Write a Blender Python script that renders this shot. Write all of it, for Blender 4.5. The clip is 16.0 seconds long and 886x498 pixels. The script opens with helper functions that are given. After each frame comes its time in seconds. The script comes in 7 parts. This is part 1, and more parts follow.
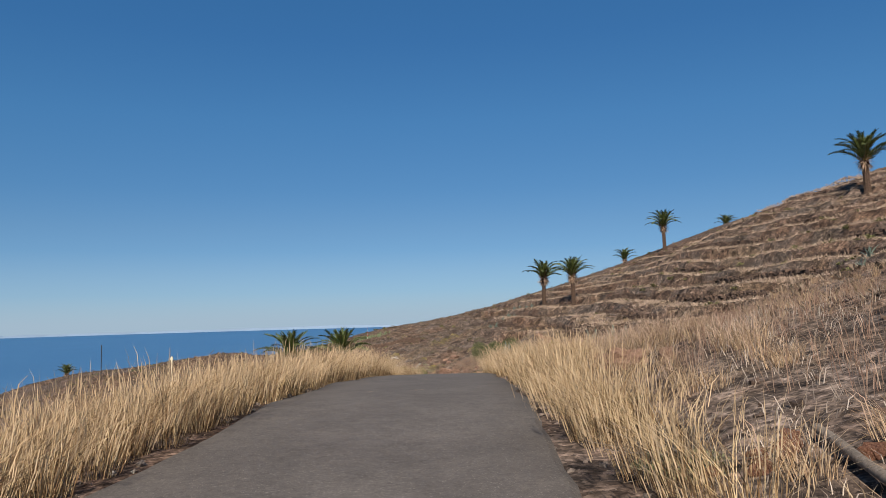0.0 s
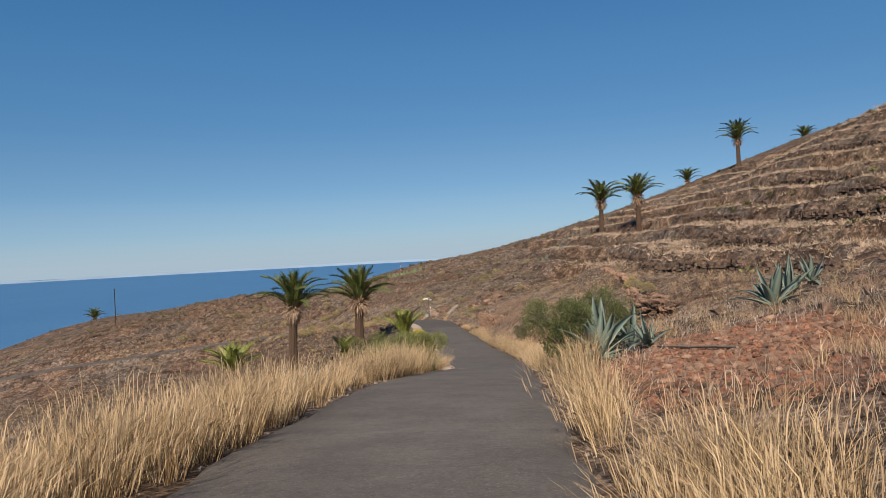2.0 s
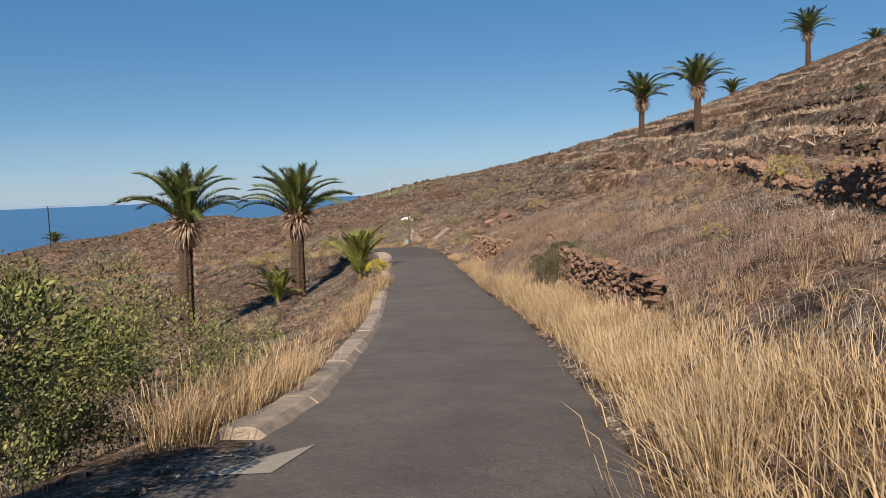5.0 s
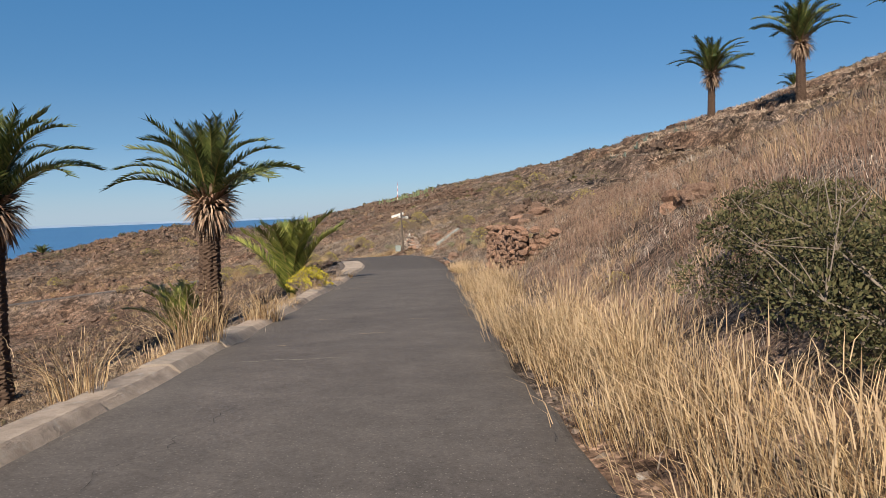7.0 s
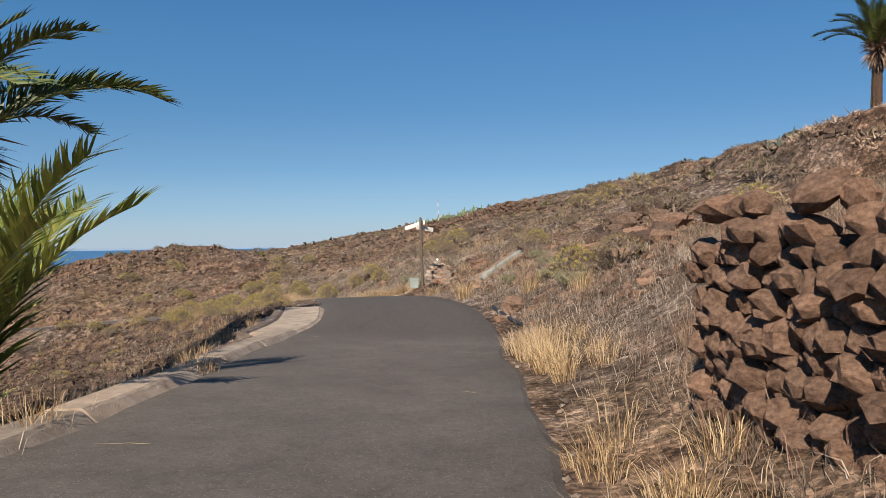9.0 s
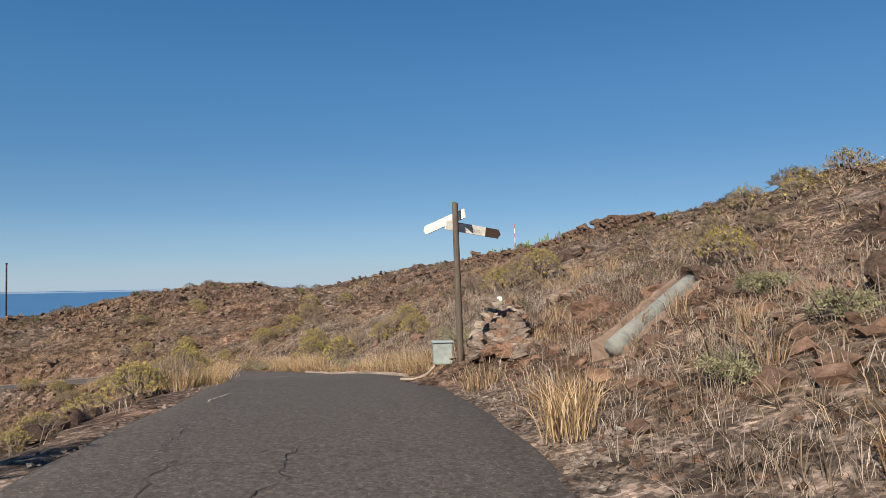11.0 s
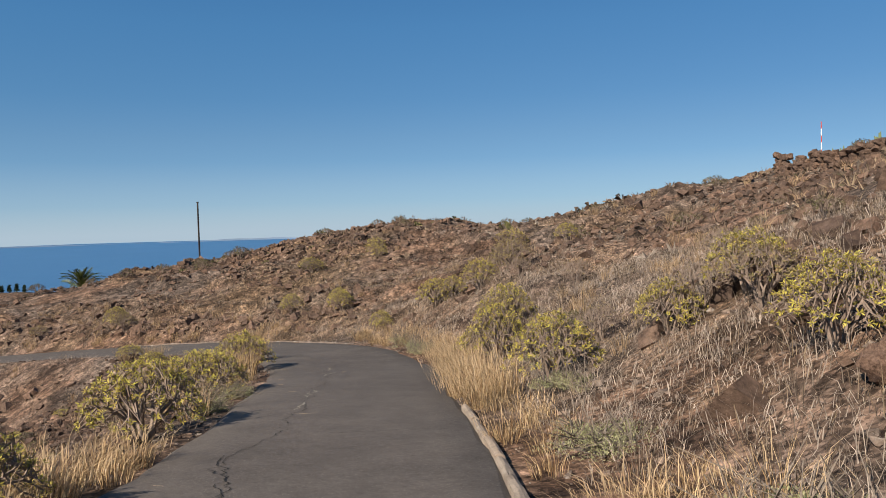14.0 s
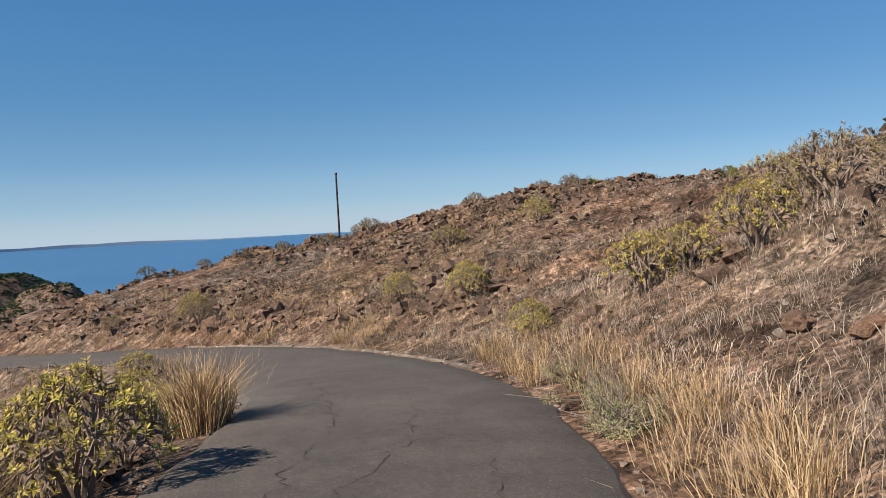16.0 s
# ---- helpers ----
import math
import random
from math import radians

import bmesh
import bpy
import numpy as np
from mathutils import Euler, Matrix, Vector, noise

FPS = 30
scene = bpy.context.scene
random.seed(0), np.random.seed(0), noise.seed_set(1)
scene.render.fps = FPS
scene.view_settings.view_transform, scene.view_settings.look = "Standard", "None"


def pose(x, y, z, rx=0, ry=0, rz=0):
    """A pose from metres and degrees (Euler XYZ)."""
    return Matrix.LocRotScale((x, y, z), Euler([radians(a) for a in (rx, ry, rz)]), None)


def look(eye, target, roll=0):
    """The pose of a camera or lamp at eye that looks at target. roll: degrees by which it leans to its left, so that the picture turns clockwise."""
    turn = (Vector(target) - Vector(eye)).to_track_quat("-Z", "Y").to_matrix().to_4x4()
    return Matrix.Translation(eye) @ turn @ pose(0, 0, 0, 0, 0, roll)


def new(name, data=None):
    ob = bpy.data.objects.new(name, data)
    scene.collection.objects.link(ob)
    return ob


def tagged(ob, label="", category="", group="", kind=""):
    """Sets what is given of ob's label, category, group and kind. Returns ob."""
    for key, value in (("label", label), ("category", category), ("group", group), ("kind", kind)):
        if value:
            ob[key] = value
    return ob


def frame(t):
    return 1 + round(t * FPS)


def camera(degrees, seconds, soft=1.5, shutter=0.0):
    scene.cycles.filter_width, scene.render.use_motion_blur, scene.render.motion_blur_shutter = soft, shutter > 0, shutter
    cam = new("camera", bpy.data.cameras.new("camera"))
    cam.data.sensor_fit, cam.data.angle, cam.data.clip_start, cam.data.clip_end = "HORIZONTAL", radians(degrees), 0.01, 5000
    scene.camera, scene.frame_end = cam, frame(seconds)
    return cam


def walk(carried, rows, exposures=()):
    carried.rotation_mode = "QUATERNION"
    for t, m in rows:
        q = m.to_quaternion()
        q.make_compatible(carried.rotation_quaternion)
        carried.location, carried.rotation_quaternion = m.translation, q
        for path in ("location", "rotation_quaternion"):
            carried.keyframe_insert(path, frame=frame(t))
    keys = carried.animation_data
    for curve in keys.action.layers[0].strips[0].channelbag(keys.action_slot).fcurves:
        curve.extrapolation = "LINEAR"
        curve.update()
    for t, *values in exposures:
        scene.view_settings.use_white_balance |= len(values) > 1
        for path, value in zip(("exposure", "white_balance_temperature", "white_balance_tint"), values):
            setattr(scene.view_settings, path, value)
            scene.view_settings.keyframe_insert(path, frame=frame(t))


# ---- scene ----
cam = camera(62.4, 16.0, soft=0.8)
METRES, EYE, TILT, LEAN, TURN = 130.0, 1.43, -3.6, -1.5, 0.0
ROWS = [
    (0.0, 0.0, 0.0, 0.0, 0.46, 8.81, 2.95),
    (0.5, 0.0018, 0.0368, 0.004, 2.22, 8.19, 3.03),
    (1.0, 0.0027, 0.0727, 0.0069, 3.13, 6.36, 2.98),
    (1.5, 0.0038, 0.108, 0.0079, 3.71, 4.76, 3.66),
    (2.0, 0.0043, 0.1428, 0.008, 4.09, 3.81, 4.16),
    (2.5, 0.0045, 0.177, 0.0076, 4.59, 2.8, 4.7),
    (3.0, 0.0043, 0.2095, 0.0073, 5.13, 1.83, 4.58),
    (3.5, 0.0043, 0.2406, 0.0064, 5.3, 0.43, 3.98),
    (4.0, 0.0051, 0.2715, 0.0046, 5.15, -1.3, 3.45),
    (6.5, 0.0065, 0.4503, -0.0107, 4.77, -1.46, 3.2),
    (7.0, 0.0028, 0.4893, -0.0111, 7.0, 0.27, 2.99),
    (7.5, -0.0017, 0.5284, -0.0107, 8.43, 1.15, 2.5),
    (8.0, -0.0064, 0.5677, -0.0101, 9.09, 1.92, 1.88),
    (10.5, -0.0296, 0.7298, -0.0065, 15.15, 4.93, 1.44),
    (11.0, -0.0352, 0.7541, -0.0049, 17.23, 6.08, 1.26),
    (11.5, -0.0419, 0.7762, -0.0031, 20.96, 6.72, 0.69),
    (12.0, -0.0504, 0.7966, -0.0015, 25.45, 7.1, 0.02),
    (12.5, -0.0596, 0.8163, -0.0007, 27.66, 5.94, -0.15),
    (13.0, -0.0691, 0.8362, -0.0007, 29.77, 4.01, 0.22),
    (13.5, -0.0794, 0.8558, -0.0014, 31.71, 2.75, 0.8),
    (14.0, -0.0914, 0.876, -0.0024, 34.41, 1.96, 0.88),
    (14.5, -0.1053, 0.8971, -0.0037, 37.55, 1.33, 0.98),
    (15.0, -0.121, 0.9189, -0.005, 40.71, 1.18, 1.09),
    (15.5, -0.1383, 0.9405, -0.0062, 44.31, 1.21, 1.12),
    (16.0, -0.156, 0.9607, -0.0072, 47.89, 1.17, 1.4),
]
walk(cam, [(t, pose(0, 0, EYE, TILT, LEAN, TURN) @ pose(METRES * x, METRES * y, METRES * z, 90 + pitch, roll, yaw)) for t, x, y, z, yaw, pitch, roll in ROWS],
     [(0.0, 0.52, 6800, 11), (2.5, 0.60, 7250, 12), (4.0, 0.66, 7270, 12), (6.5, 0.73, 7170, 12), (8.0, 0.74, 7100, 12), (10.5, 0.73, 7200, 12), (12.0, 0.57, 7000, 12), (12.6, 0.52, 7020, 12), (13.2, 0.65, 7100, 12), (14.0, 0.72, 7180, 12), (16.0, 0.85, 7170, 12)])

# ---- light ----
SUN_HIGH, SUN_FROM = 37.5, 189.0        # degrees above the horizon; compass bearing, 0 = +y, clockwise
SUN_DIR = Vector((math.sin(radians(SUN_FROM)) * math.cos(radians(SUN_HIGH)), math.cos(radians(SUN_FROM)) * math.cos(radians(SUN_HIGH)), math.sin(radians(SUN_HIGH))))
world = bpy.data.worlds.new("sky")
scene.world = world
world.use_nodes = True
wn = world.node_tree
sky = wn.nodes.new("ShaderNodeTexSky")
sky.sky_type, sky.sun_disc = "NISHITA", False
sky.sun_elevation, sky.sun_rotation = radians(SUN_HIGH), radians(SUN_FROM)
sky.altitude, sky.air_density, sky.dust_density, sky.ozone_density = 600, 0.6, 0.35, 4.0
wn.nodes["Background"].inputs[1].default_value = 0.0825
tint = wn.nodes.new("ShaderNodeMix")             # the deep, clean blue of dry trade-wind air
tint.data_type, tint.blend_type = "RGBA", "MULTIPLY"
tint.inputs[0].default_value, tint.inputs[7].default_value = 1.0, (0.72, 0.89, 0.97, 1.0)
wn.links.new(sky.outputs[0], tint.inputs[6])
haze = wn.nodes.new("ShaderNodeMix")             # even scatter that softens the fall from horizon to zenith
haze.data_type, haze.blend_type = "RGBA", "MIX"
haze.inputs[0].default_value, haze.inputs[7].default_value = 0.45, (0.45, 2.32, 4.9, 1.0)
wn.links.new(tint.outputs[2], haze.inputs[6])
way = wn.nodes.new("ShaderNodeTexCoord")
rise = wn.nodes.new("ShaderNodeSeparateXYZ")
wn.links.new(way.outputs["Generated"], rise.inputs[0])
thick = wn.nodes.new("ShaderNodeValToRGB")       # pale sea haze, thick at the horizon and gone at fifteen degrees
for k, (p, f) in enumerate(((0.0, 0.85), (0.035, 0.34), (0.09, 0.07), (0.17, 0.0))):
    e = thick.color_ramp.elements[k] if k < 2 else thick.color_ramp.elements.new(p)
    e.position, e.color = p, (f, f, f, 1.0)
wn.links.new(rise.outputs[2], thick.inputs[0])
low = wn.nodes.new("ShaderNodeMix")
low.data_type, low.blend_type = "RGBA", "MIX"
low.inputs[7].default_value = (3.6, 4.7, 6.2, 1.0)
wn.links.new(thick.outputs[0], low.inputs[0])
wn.links.new(haze.outputs[2], low.inputs[6])
deep = wn.nodes.new("ShaderNodeValToRGB")        # clean deep blue aloft, paler towards the sea
for k, (p, col) in enumerate(((0.0, (0.88, 0.89, 0.85)), (0.06, (0.94, 0.89, 0.83)), (0.12, (0.95, 0.88, 0.82)), (0.26, (0.79, 0.865, 0.89)), (0.36, (0.63, 0.755, 0.86)), (0.7, (0.5, 0.66, 0.8)))):
    e = deep.color_ramp.elements[k] if k < 2 else deep.color_ramp.elements.new(p)
    e.position, e.color = p, (*col, 1.0)
wn.links.new(rise.outputs[2], deep.inputs[0])
whole_sky = wn.nodes.new("ShaderNodeMix")
whole_sky.data_type, whole_sky.blend_type = "RGBA", "MULTIPLY"
whole_sky.inputs[0].default_value = 1.0
wn.links.new(low.outputs[2], whole_sky.inputs[6])
wn.links.new(deep.outputs[0], whole_sky.inputs[7])
wn.links.new(whole_sky.outputs[2], wn.nodes["Background"].inputs[0])
sun_data = bpy.data.lights.new("sun", "SUN")
sun_data.energy, sun_data.angle, sun_data.color = 5.0, radians(0.5), (1.0, 0.94, 0.84)
sun = new("sun", sun_data)
sun.matrix_world = look((0, 0, 80), Vector((0, 0, 80)) - SUN_DIR)

# ---- materials ----


def material(name, rough=0.9, spec=0.2):
    m = bpy.data.materials.new(name)
    m.use_nodes = True
    b = m.node_tree.nodes["Principled BSDF"]
    b.inputs["Roughness"].default_value = rough
    b.inputs["Specular IOR Level"].default_value = spec
    return m, m.node_tree, b


def coords(nt, scale=1.0, kind="Object"):
    c = nt.nodes.new("ShaderNodeTexCoord")
    if scale == 1.0:
        return c.outputs[kind]
    v = nt.nodes.new("ShaderNodeVectorMath")
    v.operation = "SCALE"
    v.inputs["Scale"].default_value = scale
    nt.links.new(c.outputs[kind], v.inputs[0])
    return v.outputs[0]


def noise_node(nt, vec, scale, detail=4.0, rough=0.6):
    n = nt.nodes.new("ShaderNodeTexNoise")
    n.inputs["Scale"].default_value, n.inputs["Detail"].default_value, n.inputs["Roughness"].default_value = scale, detail, rough
    nt.links.new(vec, n.inputs["Vector"])
    return n.outputs[0]


def ramp(nt, fac, *stops):
    r = nt.nodes.new("ShaderNodeValToRGB")
    while len(r.color_ramp.elements) < len(stops):
        r.color_ramp.elements.new(0.5)
    for e, (p, c) in zip(r.color_ramp.elements, stops):
        e.position = p
        e.color = (*c, 1.0) if len(c) == 3 else c
    nt.links.new(fac, r.inputs[0])
    return r.outputs[0]


def mix(nt, fac, a, b, how="MIX"):
    n = nt.nodes.new("ShaderNodeMix")
    n.data_type, n.blend_type = "RGBA", how
    for sock, v in ((n.inputs[0], fac), (n.inputs[6], a), (n.inputs[7], b)):
        if isinstance(v, (int, float)):
            sock.default_value = v
        elif isinstance(v, tuple):
            sock.default_value = (*v, 1.0)
        else:
            nt.links.new(v, sock)
    return n.outputs[2]


def bump(nt, bsdf, height, strength=0.5, distance=0.02):
    n = nt.nodes.new("ShaderNodeBump")
    n.inputs["Strength"].default_value, n.inputs["Distance"].default_value = strength, distance
    nt.links.new(height, n.inputs["Height"])
    nt.links.new(n.outputs[0], bsdf.inputs["Normal"])


def grey(v):
    return (v, v, v)


def island_material(name, cols, rough=0.8, spec=0.15, translucent=0.0, per="island"):
    """A leaf or straw material whose colour varies from blade to blade and in broad patches."""
    m, nt, b = material(name, rough, spec)
    if per == "island":
        g = nt.nodes.new("ShaderNodeNewGeometry")
        rnd = g.outputs["Random Per Island"]
    else:
        g = nt.nodes.new("ShaderNodeObjectInfo")
        rnd = g.outputs["Random"]
    n = len(cols)
    col = ramp(nt, rnd, *[(i / max(1, n - 1), c) for i, c in enumerate(cols)])
    patch = noise_node(nt, coords(nt), 0.6, 3.0)
    tone = ramp(nt, patch, (0.3, grey(0.66)), (0.7, grey(1.2)))
    col = mix(nt, 1.0, col, tone, "MULTIPLY")
    nt.links.new(col, b.inputs["Base Color"])
    if translucent:
        t = nt.nodes.new("ShaderNodeBsdfTranslucent")
        nt.links.new(col, t.inputs[0])
        ms = nt.nodes.new("ShaderNodeMixShader")
        ms.inputs[0].default_value = translucent
        nt.links.new(b.outputs[0], ms.inputs[1])
        nt.links.new(t.outputs[0], ms.inputs[2])
        nt.links.new(ms.outputs[0], nt.nodes["Material Output"].inputs[0])
    return m


# dry volcanic hillside: brown soil, grey dead scrub, straw
M_GROUND, nt, b = material("hillside_soil", 0.95, 0.1)
v = coords(nt)
soil = ramp(nt, noise_node(nt, v, 0.9, 8.0, 0.7), (0.28, (0.12, 0.068, 0.046)), (0.5, (0.265, 0.162, 0.112)), (0.72, (0.35, 0.238, 0.17)))
scrub = ramp(nt, noise_node(nt, v, 2.2, 8.0, 0.75), (0.3, (0.10, 0.082, 0.07)), (0.5, (0.25, 0.19, 0.155)), (0.75, (0.345, 0.27, 0.225)))
straw = ramp(nt, noise_node(nt, v, 3.5, 8.0, 0.7), (0.3, (0.20, 0.128, 0.08)), (0.7, (0.36, 0.25, 0.162)))
c = mix(nt, ramp(nt, noise_node(nt, v, 0.13, 6.0, 0.65), (0.42, grey(0.0)), (0.58, grey(1.0))), soil, scrub)
c = mix(nt, ramp(nt, noise_node(nt, v, 0.075, 7.0, 0.7), (0.5, grey(0.0)), (0.62, grey(0.85))), c, straw)
# bare rust-red scoria in the cutting
off = nt.nodes.new("ShaderNodeVectorMath")
off.operation = "SUBTRACT"
off.inputs[1].default_value = (4.4, 30.2, -0.6)
nt.links.new(v, off.inputs[0])
sq = nt.nodes.new("ShaderNodeVectorMath")
sq.operation = "MULTIPLY"
sq.inputs[1].default_value = (0.36, 0.2, 0.1)
nt.links.new(off.outputs[0], sq.inputs[0])
ln = nt.nodes.new("ShaderNodeVectorMath")
ln.operation = "LENGTH"
nt.links.new(sq.outputs[0], ln.inputs[0])
edge = nt.nodes.new("ShaderNodeMath")
edge.operation = "ADD"
nt.links.new(ln.outputs["Value"], edge.inputs[0])
nt.links.new(noise_node(nt, v, 1.2, 5.0), edge.inputs[1])
half_edge = nt.nodes.new("ShaderNodeMath")
half_edge.operation = "MULTIPLY"
half_edge.inputs[1].default_value = 0.5
nt.links.new(edge.outputs[0], half_edge.inputs[0])
red = ramp(nt, noise_node(nt, v, 3.0, 8.0, 0.7), (0.3, (0.12, 0.062, 0.042)), (0.7, (0.36, 0.195, 0.13)))
# soil mottling, its darks lowered to paint in shade between clods and tufts
fine = ramp(nt, noise_node(nt, v, 8.0, 3.5, 0.7), (0.3, grey(0.27)), (0.7, grey(1.3)))
c = mix(nt, 1.0, c, fine, "MULTIPLY")
vor = nt.nodes.new("ShaderNodeTexVoronoi")
vor.inputs["Scale"].default_value = 2.1
nt.links.new(v, vor.inputs["Vector"])
c = mix(nt, 1.0, c, ramp(nt, vor.outputs["Distance"], (0.1, grey(1.15)), (0.75, grey(0.48))), "MULTIPLY")
c = mix(nt, 1.0, c, ramp(nt, noise_node(nt, v, 0.45, 5.0, 0.7), (0.38, grey(0.44)), (0.58, grey(1.14))), "MULTIPLY")
# grit tones, the dark end deepened in colour for small shadows
for size, lo, hi in ((24.0, 0.4, 1.4), (9.0, 0.5, 1.3)):
    grit_shade = nt.nodes.new("ShaderNodeTexVoronoi")
    grit_shade.inputs["Scale"].default_value = size
    nt.links.new(v, grit_shade.inputs["Vector"])
    sep = nt.nodes.new("ShaderNodeSeparateColor")
    nt.links.new(grit_shade.outputs["Color"], sep.inputs[0])
    c = mix(nt, 1.0, c, ramp(nt, sep.outputs[0], (0.0, grey(lo)), (1.0, grey(hi))), "MULTIPLY")
c = mix(nt, ramp(nt, half_edge.outputs[0], (0.5, grey(0.8)), (0.7, grey(0.0))), c, red)
nt.links.new(c, b.inputs["Base Color"])
hgt = mix(nt, 0.35, noise_node(nt, v, 6.0, 4.0, 0.65), ramp(nt, vor.outputs["Distance"], (0.0, grey(1.0)), (0.8, grey(0.0))))
bump(nt, b, hgt, 0.8, 0.09)

M_ROAD, nt, b = material("weathered_asphalt", 0.85, 0.3)
v = coords(nt)
c = ramp(nt, noise_node(nt, v, 0.35, 6.0, 0.6), (0.3, (0.090, 0.076, 0.067)), (0.7, (0.118, 0.101, 0.089)))
grain = ramp(nt, noise_node(nt, v, 38.0, 5.0, 0.85), (0.3, grey(0.62)), (0.58, grey(1.0)), (0.72, grey(1.7)))
c = mix(nt, 1.0, c, grain, "MULTIPLY")
stain = ramp(nt, noise_node(nt, v, 1.4, 7.0, 0.65), (0.35, grey(0.86)), (0.65, grey(1.08)))
c = mix(nt, 1.0, c, stain, "MULTIPLY")
c = mix(nt, 1.0, c, ramp(nt, noise_node(nt, v, 8.0, 7.0, 0.8), (0.36, grey(0.86)), (0.64, grey(1.1))), "MULTIPLY")
c = mix(nt, 1.0, c, ramp(nt, noise_node(nt, v, 17.0, 4.0, 0.7), (0.34, grey(0.80)), (0.46, grey(1.0)), (0.7, grey(1.06))), "MULTIPLY")
sep = nt.nodes.new("ShaderNodeSeparateXYZ")
nt.links.new(v, sep.inputs[0])
run = nt.nodes.new("ShaderNodeMath")
run.operation = "DIVIDE"
run.inputs[1].default_value = 200.0
nt.links.new(sep.outputs[1], run.inputs[0])
c = mix(nt, ramp(nt, run.outputs[0], (0.478, grey(0.0)), (0.482, grey(1.0)), (0.55, grey(1.0)), (0.575, grey(0.0))), c, ramp(nt, noise_node(nt, v, 22.0, 5.0, 0.8), (0.36, (0.034, 0.028, 0.025)), (0.56, (0.082, 0.07, 0.062)), (0.7, (0.17, 0.15, 0.13))))
c = mix(nt, 1.0, c, ramp(nt, run.outputs[0], (0.18, grey(1.13)), (0.3, grey(1.0)), (0.58, grey(0.98)), (0.63, grey(0.84))), "MULTIPLY")   # lighter over the first stretch, newer tar past the bend
agg = nt.nodes.new("ShaderNodeTexVoronoi")
agg.inputs["Scale"].default_value = 30.0
nt.links.new(v, agg.inputs["Vector"])
c = mix(nt, ramp(nt, agg.outputs["Distance"], (0.10, grey(0.55)), (0.2, grey(0.0))), c, (0.30, 0.265, 0.23))
nt.links.new(c, b.inputs["Base Color"])
bump(nt, b, noise_node(nt, v, 60.0, 5.0, 0.8), 0.6, 0.01)


def stone_material(name, dark, mid, light, scale=7.0, lichen=0.0):
    m, nt, b = material(name, 0.92, 0.2)
    v = coords(nt)
    inf = nt.nodes.new("ShaderNodeNewGeometry").outputs["Random Per Island"]
    obi = nt.nodes.new("ShaderNodeObjectInfo").outputs["Random"]
    c = ramp(nt, noise_node(nt, v, scale, 8.0, 0.7), (0.3, dark), (0.52, mid), (0.75, light))
    c = mix(nt, 1.0, c, ramp(nt, inf, (0.0, (0.55, 0.53, 0.53)), (0.5, (0.95, 0.92, 0.9)), (1.0, (1.2, 1.1, 1.03))), "MULTIPLY")
    c = mix(nt, 1.0, c, ramp(nt, obi, (0.0, (0.75, 0.7, 0.68)), (0.5, (1.0, 0.97, 0.95)), (1.0, (1.25, 1.15, 1.08))), "MULTIPLY")
    if lichen:
        c = mix(nt, ramp(nt, noise_node(nt, v, 2.3, 6.0, 0.7), (0.58, grey(0.0)), (0.66, grey(lichen))), c, (0.42, 0.40, 0.36))
    nt.links.new(c, b.inputs["Base Color"])
    bump(nt, b, noise_node(nt, v, scale * 3, 8.0, 0.75), 0.9, 0.05)
    return m


M_STONE = stone_material("brown_basalt", (0.042, 0.032, 0.027), (0.115, 0.084, 0.068), (0.205, 0.158, 0.13))
M_STONE_GREY = stone_material("grey_lichen_basalt", (0.09, 0.078, 0.07), (0.20, 0.17, 0.148), (0.34, 0.30, 0.26), 4.0, 0.7)
M_WALL = stone_material("wall_basalt", (0.085, 0.056, 0.043), (0.235, 0.158, 0.12), (0.39, 0.29, 0.225))
M_GUTTER = stone_material("blue_grey_pipe", (0.11, 0.14, 0.145), (0.17, 0.205, 0.21), (0.24, 0.27, 0.265), 2.5)
M_MORTAR = stone_material("tan_mortar", (0.18, 0.13, 0.10), (0.28, 0.21, 0.165), (0.38, 0.30, 0.245), 3.0)
M_RED = stone_material("red_scoria", (0.10, 0.05, 0.034), (0.25, 0.128, 0.086), (0.40, 0.245, 0.17))
M_SOIL = stone_material("bare_brown_soil", (0.07, 0.045, 0.034), (0.15, 0.098, 0.073), (0.23, 0.16, 0.122))
M_CONC = stone_material("old_concrete", (0.25, 0.215, 0.18), (0.40, 0.35, 0.295), (0.54, 0.48, 0.41), 3.0, 0.4)
M_PALE = stone_material("pale_channel_concrete", (0.22, 0.205, 0.18), (0.33, 0.31, 0.27), (0.44, 0.41, 0.36), 3.0, 0.3)

# the darkest straw browns paint in the shade deep between blades
M_STRAW = island_material("golden_straw", [(0.10, 0.058, 0.03), (0.28, 0.178, 0.09), (0.46, 0.325, 0.178), (0.60, 0.455, 0.28), (0.19, 0.11, 0.056), (0.13, 0.075, 0.038)], 0.75, 0.2, 0.06)
M_PLUME = island_material("pale_seed_plumes", [(0.40, 0.28, 0.165), (0.56, 0.42, 0.275), (0.48, 0.34, 0.21)], 0.9, 0.1, 0.25)
M_ROSEPLUME = island_material("rosy_seed_plumes", [(0.36, 0.25, 0.18), (0.50, 0.37, 0.28), (0.42, 0.29, 0.21)], 0.9, 0.1, 0.25)
M_DRY = island_material("dry_hill_grass", [(0.15, 0.10, 0.066), (0.28, 0.205, 0.135), (0.40, 0.31, 0.21), (0.22, 0.155, 0.115)], 0.9, 0.1, 0.2)
M_GREYGRASS = island_material("grey_mauve_dry_grass", [(0.11, 0.086, 0.07), (0.33, 0.27, 0.228), (0.49, 0.415, 0.352), (0.18, 0.14, 0.115), (0.56, 0.47, 0.385)], 0.95, 0.1, 0.12)
M_TUSSOCK = island_material("brown_matted_grass", [(0.12, 0.093, 0.076), (0.26, 0.203, 0.165), (0.37, 0.295, 0.24), (0.18, 0.135, 0.11)], 0.95, 0.1)
